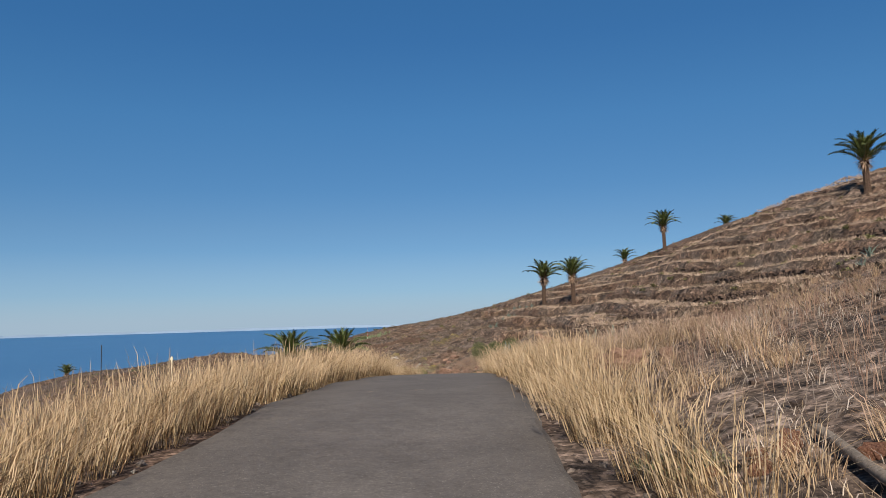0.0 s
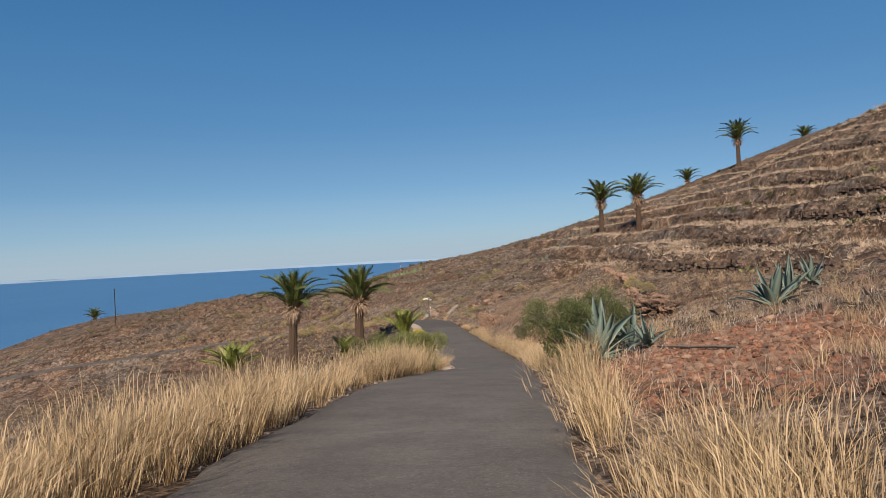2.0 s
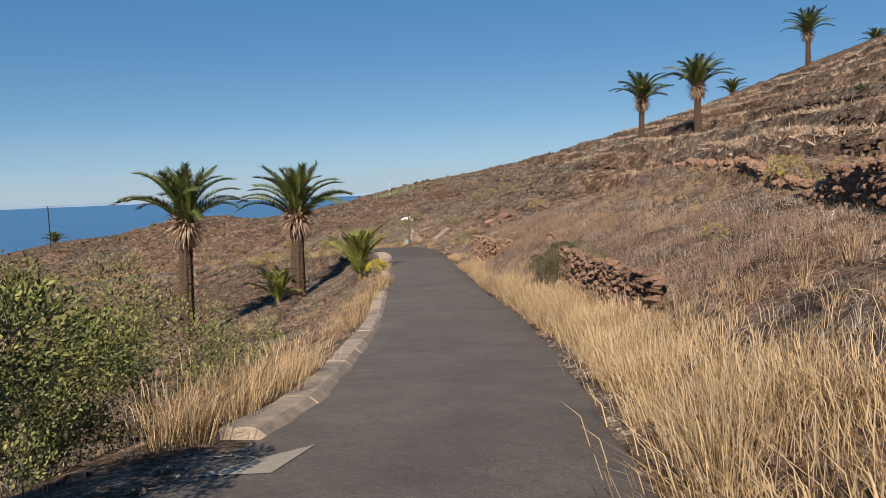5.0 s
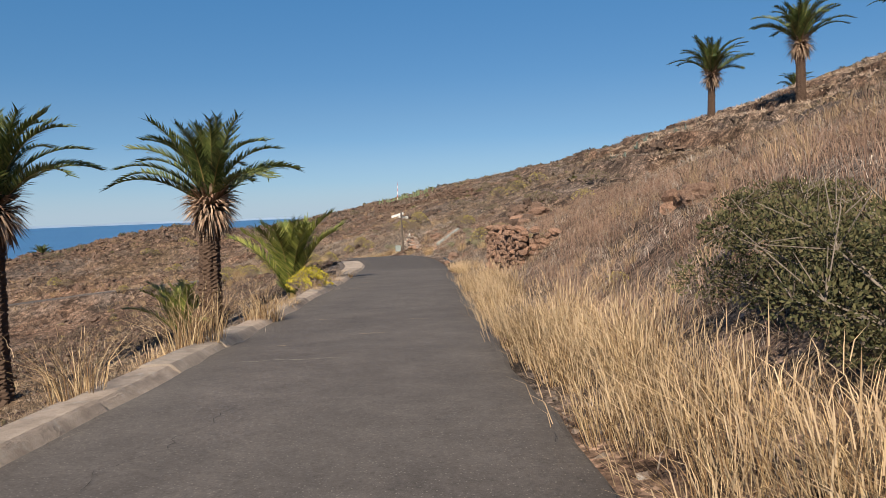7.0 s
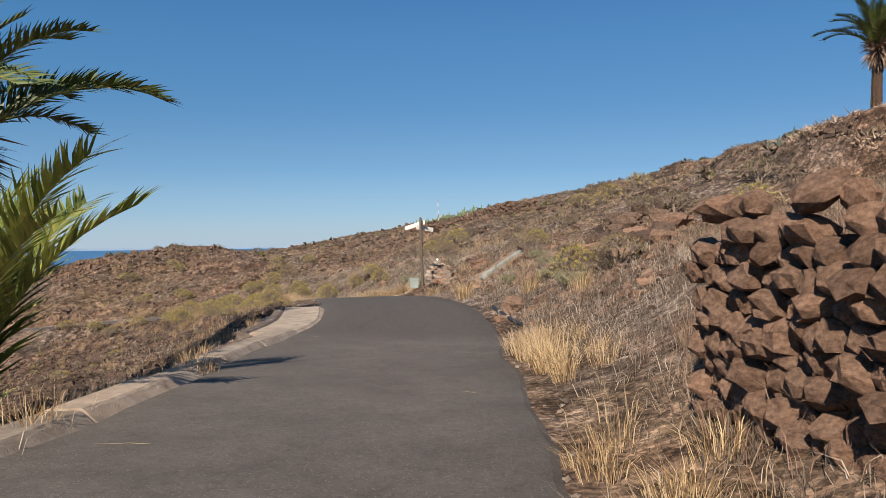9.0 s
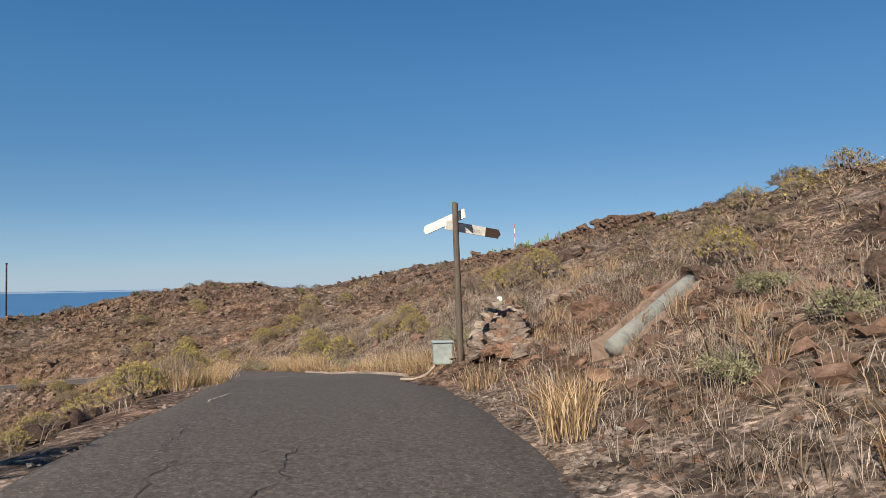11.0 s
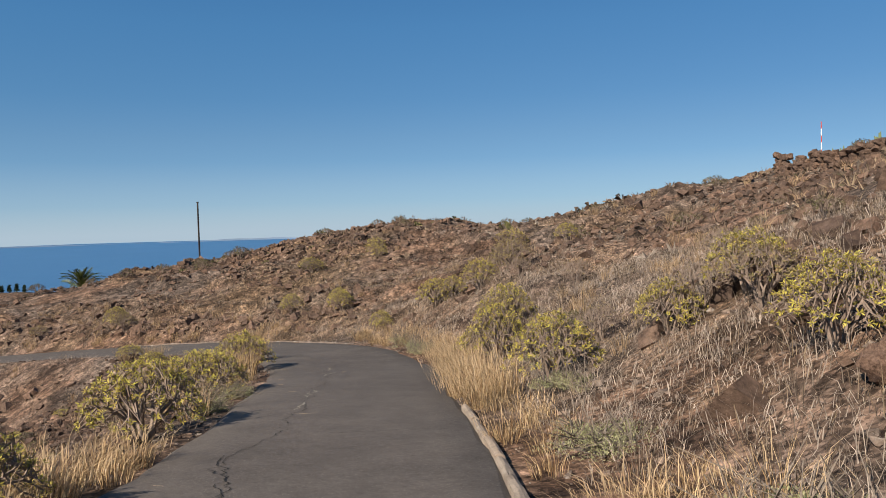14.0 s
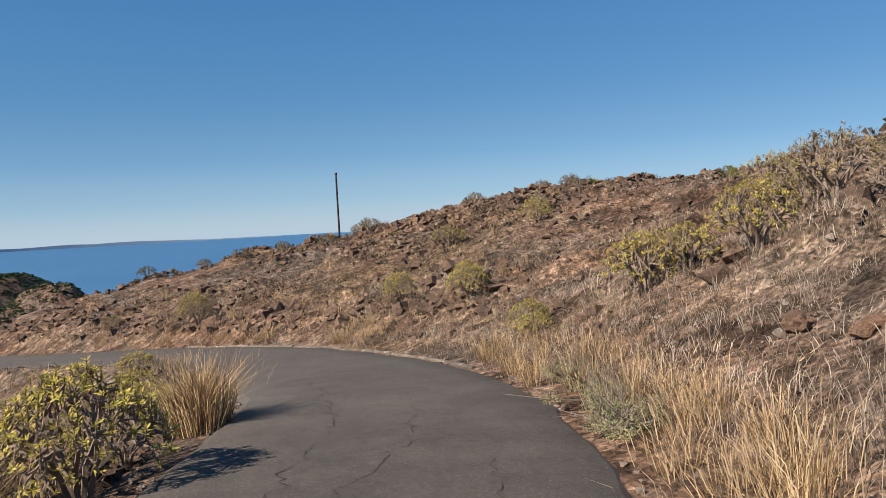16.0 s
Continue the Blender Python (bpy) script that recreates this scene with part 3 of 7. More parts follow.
SEA = -62.0
tagged(mesh_object("water", [(-4900, -4900, SEA), (4900, -4900, SEA), (4900, 4900, SEA), (-4900, 4900, SEA)], [(0, 1, 2, 3)], M_SEA), "deep blue ocean far below reaching the horizon", "sea", kind="structure")
cb, n = [], 300
for k in range(n):
    a = radians(35 - 170 * k / (n - 1))
    kk = np.array([k * 1.0])
    top = SEA + 13 + 26 * float(fbm(kk, kk * 0, 40, 3, 3)[0]) + 16 * float(fbm(kk, kk * 0 + 7, 7, 4, 4)[0])
    for z in (SEA - 5, top):
        cb.append((4750 * math.sin(a), 4750 * math.cos(a), z))
tagged(mesh_object("backdrop", cb, [(2 * k, 2 * k + 2, 2 * k + 3, 2 * k + 1) for k in range(n - 1)], M_CLOUD, shade=True), "low white cloud bank along the sea horizon", "clouds", kind="structure")

# ---- scatter of stones, straw and scrub ----
rng = np.random.default_rng(7)


def ico(sub):
    bm = bmesh.new()
    bmesh.ops.create_icosphere(bm, subdivisions=sub, radius=1.0)
    v_ = np.array([q.co[:] for q in bm.verts])
    f = np.array([[q.index for q in t.verts] for t in bm.faces])
    bm.free()
    return v_, f


ICO1 = ico(1)
# a rough block: a box with one corner cut back
BLOCK = (np.array([(-.8, -.7, -.6), (.8, -.7, -.6), (.8, .7, -.6), (-.8, .7, -.6), (-.75, -.65, .6), (.8, -.6, .5), (.55, .6, .65), (-.8, .7, .55)]),
         np.array([(0, 2, 1), (0, 3, 2), (4, 5, 6), (4, 6, 7), (0, 1, 5), (0, 5, 4), (1, 2, 6), (1, 6, 5), (2, 3, 7), (2, 7, 6), (3, 0, 4), (3, 4, 7)]))


def spin(n_):
    q = rng.normal(size=(n_, 4))
    q /= np.linalg.norm(q, axis=1)[:, None]
    w, x, y, z = q.T
    return np.stack([np.stack([1 - 2 * (y * y + z * z), 2 * (x * y - z * w), 2 * (x * z + y * w)], -1), np.stack([2 * (x * y + z * w), 1 - 2 * (x * x + z * z), 2 * (y * z - x * w)], -1),
                     np.stack([2 * (x * z - y * w), 2 * (y * z + x * w), 1 - 2 * (x * x + y * y)], -1)], 1)


def stones(name, places, sizes, mat, label, category="stones", template=ICO1, flat=0.65, jag=0.35, shade=False, laid=False):
    """Many loose stones as one mesh; each stone is a faceted, squashed and turned lump."""
    tv, tf = template
    n_ = len(places)
    v_ = tv[None] * (1 + jag * (rng.random((n_, len(tv), 1)) - 0.5) * 2)
    v_ = v_ * (0.7 + 0.6 * rng.random((n_, 1, 3)))
    if laid:                                     # coursed stones keep their beds level
        a = rng.normal(math.pi / 2, 0.3, n_)
        v_ = np.stack([v_[..., 0] * np.cos(a)[:, None] - v_[..., 1] * np.sin(a)[:, None], v_[..., 0] * np.sin(a)[:, None] + v_[..., 1] * np.cos(a)[:, None], v_[..., 2] + v_[..., 1] * rng.normal(0, 0.15, (n_, 1))], -1)
    else:
        v_ = np.einsum("nij,nvj->nvi", spin(n_), v_)
    v_[:, :, 2] *= flat
    v_ = v_ * np.asarray(sizes)[:, None, None] + np.asarray(places)[:, None, :]
    f = (tf[None] + (np.arange(n_) * len(tv))[:, None, None]).reshape(-1, 3)
    return tagged(soup_object(name, v_.reshape(-1, 3), f.ravel(), np.full(len(f), 3), mat, shade=shade), label, category, kind="stuff")


def clumps(name, places, sizes, mat, label, category="scrub", n_leaf=11, wide=0.3, tall=0.8, fan=False):
    """Many low plants as one mesh; each is a dome of narrow leaves (or of fanned tips) springing from its foot."""
    m = len(places)
    d = rng.normal(size=(m, n_leaf, 3))
    d[..., 2] = np.abs(d[..., 2]) * 0.9 + 0.15
    d /= np.linalg.norm(d, axis=2, keepdims=True)
    sd = np.cross(d, rng.normal(size=(m, n_leaf, 3)))
    sd *= np.broadcast_to(wide, m)[:, None, None] / np.linalg.norm(sd, axis=2, keepdims=True)
    a, b_ = d * rng.uniform(0.05, 0.5, (m, n_leaf, 1)), d * rng.uniform(0.7, 1.15, (m, n_leaf, 1))
    v_ = np.stack([a, b_ + sd, b_ - sd] if fan else [a - sd, a + sd, b_], 2)
    v_[..., 2] *= tall
    v_ = v_ * np.asarray(sizes)[:, None, None, None] + np.asarray(places)[:, None, None, :]
    k = m * n_leaf
    return tagged(soup_object(name, v_.reshape(-1, 3), np.arange(k * 3), np.full(k, 3), mat), label, category, kind="stuff")


def blades(base, h, lean, width, kink=0.35):
    """Narrow, bending blades: base (n,3), height, lean (n,2) as run over rise, and width."""
    n_ = len(base)
    ang = rng.random(n_) * math.pi * 2
    side = np.stack([np.cos(ang), np.sin(ang), np.zeros(n_)], 1) * np.asarray(width)[:, None] * 0.5
    l3 = np.stack([lean[:, 0], lean[:, 1], np.zeros(n_)], 1)
    up = np.array([0, 0, 1.0])
    h = np.asarray(h)[:, None]
    mid = base + up * h * 0.55 + l3 * h * kink * 0.7
    tip = base + up * h * (1 - 0.25 * (l3 ** 2).sum(1, keepdims=True)) + l3 * h
    v_ = np.stack([base - side, base + side, mid + side * 0.85, mid - side * 0.85, tip], 1).reshape(-1, 3)
    o = np.arange(n_) * 5
    loops = np.stack([o, o + 1, o + 2, o + 3, o + 3, o + 2, o + 4], 1).ravel()
    return v_, loops, np.tile([4, 3], n_), tip, l3


def grass(name, base, h, lean, width, mat, label, category="grass", kink=0.35):
    v_, loops, sizes, tip, l3 = blades(base, h, lean, width, kink)
    return tagged(soup_object(name, v_, loops, sizes, mat), label, category, kind="stuff"), tip, l3


def tufts(centres, h, n_blade, spread, wind=(-0.12, 0.05), splay=0.45, width=0.007):
    """Blades of many tufts. centres (m,2); h (m,) height of each."""
    m = len(centres)
    k = np.repeat(np.arange(m), n_blade)
    r = np.sqrt(rng.random(len(k))) * spread
    a = rng.random(len(k)) * math.pi * 2
    off = np.stack([np.cos(a), np.sin(a)], 1) * r[:, None]
    xy = np.asarray(centres)[k] + off
    lean = off / spread * splay + rng.normal(0, 0.26, (len(k), 2)) + np.array(wind)
    lean = lean * np.minimum(1, 0.85 / np.maximum(0.01, np.linalg.norm(lean, axis=1)))[:, None]
    hh = np.asarray(h)[k] * (0.55 + 0.5 * rng.random(len(k)))
    z = height(xy[:, 0], xy[:, 1]) - 0.03
    return np.column_stack([xy, z]), hh, lean, np.asarray(width) * (0.7 + 0.8 * rng.random(len(k)))


def along(s0, s1, o0, o1, per_m2, patchy=0.0, seed=0):
    """Random tuft places beside the road, in run and offset."""
    n_ = int((s1 - s0) * abs(o1 - o0) * per_m2)
    s, o = rng.uniform(s0, s1, n_), rng.uniform(o0, o1, n_)
    if patchy:
        keep = fbm(s, o, 3.0, 2, seed) > patchy - 0.5
        s, o = s[keep], o[keep]
    o = [c_ + (edge_left(a) + 1.9 if c_ < 0 else edge_right(a) - 1.9) for a, c_ in zip(s, o)]
    return np.array([road_point(a, c_)[:2] for a, c_ in zip(s, o)]).reshape(-1, 2)


# tall golden grass on the verges: (run from, to, offset from, to, tufts per square metre, height, patchiness)
GOLD = [(-4, 14, -3.6, -2.05, 10, 0.78, 0.25), (14, 30.5, -3.5, -2.05, 12, 0.84, 0.1), (31, 34.2, -3.3, -2.15, 6, 0.66, 0.35), (34.8, 43.4, -3.3, -2.0, 11.5, 0.92, 0.05), (50, 56, -3.1, -2.3, 8, 0.75, 0.25), (56, 61, -3.4, -2.6, 6, 0.7, 0.45),
        (3.6, 9.5, 2.2, 2.7, 10, 0.74, 0.25), (9.5, 11, 2.1, 2.6, 10, 0.7, 0.2), (11, 24, 2.05, 3.1, 10.5, 0.74, 0.2), (3.6, 12, 3.1, 5.0, 2.2, 0.42, 0.5), (12, 24, 3.1, 5.0, 4.5, 0.52, 0.38), (24, 30, 2.2, 2.6, 9, 0.78, 0.25), (37.3, 60, 2.1, 3.5, 8.5, 0.7, 0.25), (60, 65, 2.0, 3.2, 10.5, 0.82, 0.0), (65, 73, 2.05, 2.9, 10, 0.8, 0.2), (73, 84, 2.0, 2.9, 7.5, 0.7, 0.3),
        (84, 95, 2.1, 3.0, 8, 0.42, 0.4), (111, 122, 2.2, 3.2, 5, 0.45, 0.5), (122.5, 125, 2.1, 2.8, 6, 0.5, 0.3), (125, 133, 2.0, 2.75, 9.5, 0.7, 0.15), (133, 140, 2.1, 3.2, 5, 0.5, 0.45), (140, 150, 2.3, 3.4, 5.5, 0.52, 0.5), (150, 170, 2.3, 3.2, 4, 0.5, 0.5),
        (108, 123, -3.3, -2.0, 8, 0.5, 0.38), (140, 152, -3.6, -2.2, 4, 0.5, 0.55), (62, 96, -3.8, -2.9, 1.6, 0.5, 0.45)]
for rosy in (False, True):
    base, hh, lean, ww = [], [], [], []
    for i, (s0, s1, o0, o1, d, h, pt) in enumerate(GOLD):
        if rosy != (o0 > 3 and s1 < 31):
            continue
        c = along(s0, s1, o0, o1, d * 0.8, pt, 40 + i)
        c = c[np.hypot(c[:, 0] - 2.75, (c[:, 1] - 11.5) * 0.7) > 0.62]   # bare round the red boulder
        n2 = (road_point((s0 + s1) / 2, 1.0) - road_point((s0 + s1) / 2, 0.0)) * (0.24 if o0 < 0 else -0.24)
        r = tufts(c, h * (0.62 + 0.6 * rng.random(len(c))), 84, 0.15, wind=(n2[0], n2[1] + 0.04), splay=0.8, width=0.0048)
        for lst, val in zip((base, hh, lean, ww), r):
            lst.append(val)
    base, hh, lean, ww = (np.concatenate(q) for q in (base, hh, lean, ww))
    _, tip, l3 = grass("rosy_grass" if rosy else "golden_grass", base, hh, lean, ww, M_ROSE if rosy else M_STRAW,
                       "tall rosy dry fountain grass above the road" if rosy else "tall golden dry fountain grass along the road verges")
    # seed plumes on two stalks in five
    sel = (rng.random(len(tip)) < 0.55) & (hh > 0.36)
    pb = tip[sel] - np.column_stack([l3[sel, :2] * 0.16, np.full(sel.sum(), 0.17)])
    grass("seed_plumes", pb, 0.17 + 0.12 * rng.random(len(pb)), l3[sel, :2] * 0.9 + rng.normal(0, 0.1, (len(pb), 2)), np.full(len(pb), 0.007), M_ROSEPLUME if rosy else M_PLUME, "rosy feathery seed plumes" if rosy else "pale feathery seed plumes of the verge grass")

# single large tufts: (run, offset, height, spread)
one, oh = [], []
for s, o, h in ((132.8, -2.4, 1.05), (133.0, -2.6, 0.95), (131.0, -2.6, 0.85), (126.2, -2.35, 0.6), (116.2, -2.25, 0.75), (117.3, -2.2, 0.8), (118.3, -2.3, 0.7), (115.4, -2.5, 0.7), (137.9, -2.15, 1.1), (138.1, -2.35, 1.05), (137.75, -2.3, 1.0), (138.05, -2.15, 1.0), (137.6, -2.2, 0.85), (138.2, -2.25, 0.95), (137.9, -2.4, 1.05), (129.9, -3.6, 0.6), (130.6, -4.0, 0.55), (74.0, -2.5, 1.2), (73.7, -2.75, 1.15), (77.1, -2.5, 0.95), (77.3, -2.3, 0.7), (79.6, -2.5, 0.5), (70.6, -2.75, 0.95), (66.3, -2.75, 0.95), (65.8, -3.1, 0.9), (84.5, -2.55, 0.6), (89, -2.55, 0.55), (33.5, 2.5, 1.0), (33.2, 2.7, 0.9), (103.7, 2.35, 0.62), (104.3, 2.5, 0.55), (101.2, 3.5, 0.6), (110.6, 2.35, 0.5), (111.2, 2.6, 0.55),
                (112.4, 2.5, 0.6), (107.4, 2.3, 0.35), (80.2, -2.5, 0.5), (92.5, -2.4, 0.4), (129.4, -4.3, 0.6), (98.6, 3.9, 0.6)):
    one.append(road_point(s, o)[:2])
    oh.append(h)
b_, h_, l_, w_ = tufts(np.array(one), np.array(oh), 130, 0.22, splay=0.5, width=0.008)
_, tip, l3 = grass("grass_tufts", b_, h_, l_, w_, M_STRAW, "full single tufts of golden dry grass at the road edge")
sel = rng.random(len(tip)) < 0.3
grass("tuft_plumes", tip[sel] - np.array([0, 0, 0.1]), np.full(sel.sum(), 0.15), l3[sel, :2], np.full(sel.sum(), 0.005), M_PLUME, "pale plumes of the single grass tufts")


def cover(n_, x0, x1, y0, y1, keep, clear=2.6, near=35.0):
    """Random places on the hillside, thinning with distance from the road."""
    x, y = rng.uniform(x0, x1, n_), rng.uniform(y0, y1, n_)
    d, _, side = near_road(x, y)
    ok = (d > clear) & (rng.random(n_) < np.minimum(1, (near / np.maximum(d, 1)) ** 1.2)) & keep(x, y, d, side)
    return np.stack([x[ok], y[ok]], 1), d[ok]


def no_red(x, y):
    return (((x - 4.4) / 2.3) ** 2 + ((y - 30.2) / 4.0) ** 2) > 0.02 + 1.0 * rng.random(len(x))


# russet grass above the right verge, thick at the start of the drive
c, d = cover(10500, 0, 18, -6, 104, lambda x, y, d, s: (fbm(x, y, 5, 3, 70) > -0.05) & (s > 3.4) & no_red(x, y) & ((y > 5) | (s > 4.2)) & (np.hypot(x - 2.75, (y - 11.5) * 0.7) > 0.7), 3.0, 20)
b_, h_, l_, w_ = tufts(c, np.where(c[:, 1] < 26, 0.58, 0.42) * (0.6 + 0.6 * rng.random(len(c))), 7, 0.19, wind=(-0.15, 0.1), width=0.0056)
grass("russet_grass", b_, h_, l_, w_, M_MAUVE, "russet and straw coloured dry grass on the slope")
q = along(56, 100, 3.0, 9.0, 13, 0.15, 96)
b_, h_, l_, w_ = tufts(q, 0.08 + 0.22 * rng.random(len(q)) ** 1.6, 8, 0.22, wind=(-0.05, 0.03), splay=1.6, width=0.0065)
grass("bank_grass", b_, h_, l_ * 1.5, w_, M_GREYGRASS, "pale matted grass between the ruined walls")
q = along(56, 92, 3.0, 7.5, 9, 0.25, 97)
b_, h_, l_, w_ = tufts(q, 0.25 + 0.4 * rng.random(len(q)), 17, 0.22, wind=(-0.1, 0.05), splay=0.9, width=0.005)
grass("russet_grass", b_, h_, l_, w_, M_MAUVE, "russet dry grass between the ruined walls")
# dry grass over the whole hillside
c, d = cover(56000, -64, 46, -6, 172, lambda x, y, d, s: (fbm(x, y, 9, 4, 71) > -0.06) & no_red(x, y), 2.5, 11)
z = height(c[:, 0], c[:, 1])
clumps("hill_grass", np.column_stack([c, z - 0.02]), (0.12 + 0.2 * rng.random(len(c))) * (1 + 0.012 * d), M_DRY, "short dry grass over the slopes", "grass", 7, np.clip(0.006 * d - 0.006, 0.008, 0.09), 1.0)
# specks of dark scrub that break up the slopes
c, d = cover(60000, -75, 62, -6, 176, lambda x, y, d, s: (fbm(x, y, 3, 3, 69) > 0.0) & no_red(x, y) & ((d > 10) | (rng.random(len(x)) < 0.4)), 4.0, 17)
z = height(c[:, 0], c[:, 1])
clumps("speck_scrub", np.column_stack([c, z - 0.02]), (0.07 + 0.17 * rng.random(len(c)) ** 2) * (1 + 0.01 * d), M_SPECK, "small dark dead scrub dotted over the slopes", "scrub", 7, np.clip(0.06 + 0.008 * d, 0, 0.2), 0.9, True)
# tussocks: ragged clumps of matted dry grass, thick near the road and thinner up the slopes
OCT = (np.array([(1, 0, 0), (-1, 0, 0), (0, 1, 0), (0, -1, 0), (0, 0, 1), (0, 0, -1)], float),
       np.array([(0, 2, 4), (2, 1, 4), (1, 3, 4), (3, 0, 4), (2, 0, 5), (1, 2, 5), (3, 1, 5), (0, 3, 5)]))
c, d = cover(75000, -64, 30, -6, 166, lambda x, y, d, s: (fbm(x, y, 4, 4, 79) > -0.16) & ((s > 0) | (rng.random(len(x)) < 0.6)) & no_red(x, y) & (rng.random(len(x)) < (d - 4.5) / 6), 5.0, 9)
z = height(c[:, 0], c[:, 1])
clumps("grass_tussocks", np.column_stack([c, z - 0.02]), (0.05 + 0.12 * rng.random(len(c)) ** 1.6) * (0.8 + 0.045 * np.minimum(d, 40)), M_TUSSOCK, "grey and mauve tussocks of matted dry grass on the slopes", "grass", 11, np.clip(0.035 + 0.006 * d, 0, 0.17), 0.85)
# free-standing straw-coloured bunches on the banks
c, d = cover(12000, -62, 22, -6, 166, lambda x, y, d, s: (d < 24) & (fbm(x, y, 6, 3, 88) > 0.04) & no_red(x, y), 3.4, 7)
b_, h_, l_, w_ = tufts(c, 0.24 + 0.36 * rng.random(len(c)), 38, 0.11, wind=(-0.06, 0.04), splay=0.7, width=0.0062)
w_ = w_ * np.repeat(1 + d * 0.07, 38)
grass("bunch_grass", b_, h_, l_, w_, M_BUNCH, "upright straw-coloured bunches of dry grass on the banks")
# close-set dry grass of the near banks
c, d = cover(66000, -62, 14, -6, 162, lambda x, y, d, s: (d < 8.5) & (fbm(x, y, 2.5, 3, 80) > -0.2) & ((s > 0) | (rng.random(len(x)) < 0.55)) & no_red(x, y), 2.2, 8)
b_, h_, l_, w_ = tufts(c, (0.14 + 0.3 * rng.random(len(c)) ** 1.5), 7, 0.2, wind=(-0.05, 0.03), splay=1.0, width=0.0052)
w_ = w_ * np.repeat(1 + d * 0.08, 7)
grass("bank_grass", b_, h_, l_ * 1.25, w_, M_GREYGRASS, "low tangled grey dry grass on the road banks")
# pale thick grass on the bank above the last bend
q = along(112, 147, 2.7, 8.5, 21, 0.2, 90)
b_, h_, l_, w_ = tufts(q, 0.08 + 0.24 * rng.random(len(q)) ** 2, 9, 0.22, wind=(-0.05, 0.03), splay=1.6, width=0.0062)
grass("bank_grass", b_, h_, l_ * 1.5, w_, M_GREYGRASS, "thick pale grey grass on the bank above the road")
# stalks standing in the matted grass
c, d = cover(44000, -62, 20, -6, 162, lambda x, y, d, s: (d < 13) & (fbm(x, y, 3, 3, 89) > 0.02) & ((s > 0) | (rng.random(len(x)) < 0.45)) & no_red(x, y), 2.25, 6)
b_, h_, l_, w_ = tufts(c, (0.12 + 0.34 * rng.random(len(c)) ** 1.4), 7, 0.17, wind=(-0.08, 0.05), splay=0.9, width=0.0054)
w_ = w_ * np.repeat(1 + d * 0.08, 7)
grass("slope_grass", b_, h_, l_, w_, M_DRY, "grey and mauve dry grass standing on the slopes by the road")
# knee-high dark dry bushlets
c, d = cover(7000, -64, 46, -6, 172, lambda x, y, d, s: (fbm(x, y, 10, 4, 78) > -0.04) & no_red(x, y), 3.4, 18)
b_, h_, l_, w_ = tufts(c, (0.22 + 0.3 * rng.random(len(c))), 14, 0.26, wind=(0, 0), splay=0.9, width=0.012)
w_ = w_ * np.repeat(1 + d * 0.07, 14)
grass("dry_bushlets", b_, h_, l_, w_, M_BUSHLET, "knee-high brown dry bushlets over the slopes", "scrub")
# small twiggy scrub close above the road
q = along(84, 150, 2.35, 8.5, 5.5, 0.34, 95)
b_, h_, l_, w_ = tufts(q, 0.14 + 0.24 * rng.random(len(q)), 16, 0.2, wind=(0, 0), splay=1.0, width=0.007)
grass("dry_bushlets", b_, h_, l_, w_, M_BUSHLET, "small twiggy brown scrub above the road", "scrub")
# low cushions of scrub further off
c, d = cover(26000, -120, 110, -6, 230, lambda x, y, d, s: (d > 14) & (fbm(x, y, 8, 3, 73) > -0.05), 14, 45)
z = height(c[:, 0], c[:, 1])
clumps("scrub_cushions", np.column_stack([c, z - 0.03]), 0.16 + 0.42 * rng.random(len(c)) ** 2.4, M_BUSHLET, "low grey-brown cushions of dry scrub", "scrub", 10, 0.22, 0.8, True)
c, d = cover(9000, -70, 60, -6, 172, lambda x, y, d, s: (d > 7) & (fbm(x, y, 8, 3, 76) > 0.0), 7, 26)
z = height(c[:, 0], c[:, 1])
clumps("grey_scrub", np.column_stack([c, z - 0.03]), 0.12 + 0.34 * rng.random(len(c)) ** 2, M_TWIG, "grey leafless scrub cushions on the slopes", "scrub", 14, 0.09, 0.85)
c, d = cover(5000, -110, 110, -6, 230, lambda x, y, d, s: (d > 16) & (fbm(x, y, 10, 3, 74) > 0.0), 14, 45)
z = height(c[:, 0], c[:, 1])
clumps("green_cushions", np.column_stack([c, z - 0.02]), 0.25 + 0.4 * rng.random(len(c)) ** 2, M_CUSHION, "low olive-green cushion shrubs on the hillside", "scrub", 26, 0.16, 0.85, True)
# loose rocks
c, d = cover(15000, -70, 50, -6, 172, lambda x, y, d, s: fbm(x, y, 7, 4, 75) > 0.03, 2.6, 22)
z = height(c[:, 0], c[:, 1])
stones("loose_rocks", np.column_stack([c, z + 0.02]), (0.045 + 0.18 * rng.random(len(c)) ** 3.5) * (1 + 0.008 * d), M_STONE, "brown volcanic rocks strewn over the hillside", "rocks", BLOCK, 0.75, 0.3)
# rocky crest above the bend and along the ridge
n_ = 900
t_ = rng.random(n_)
cx, cy = -68 + 52 * t_, 152 + 10 * np.sin(t_ * 2.6) + rng.normal(0, 3.5, n_)
stones("crest_rocks", np.column_stack([cx, cy, height(cx, cy)]), 0.07 + 0.24 * rng.random(n_) ** 2.5, M_STONE, "dark rocks along the crest of the ridge", "rocks", BLOCK, 0.85, 0.3)
# rocky slope above the bend
n_ = 20000
cx, cy = rng.uniform(-72, -12, n_), rng.uniform(120, 166, n_)
d, _, side = near_road(cx, cy)
ok = (side > 3) & (fbm(cx, cy, 6, 4, 77) > -0.02)
cx, cy = cx[ok], cy[ok]
stones("slope_rocks", np.column_stack([cx, cy, height(cx, cy) + 0.02]), 0.05 + 0.2 * rng.random(len(cx)) ** 4, M_STONE, "grey-brown rocks over the slope above the bend", "rocks", BLOCK, 0.8, 0.3)
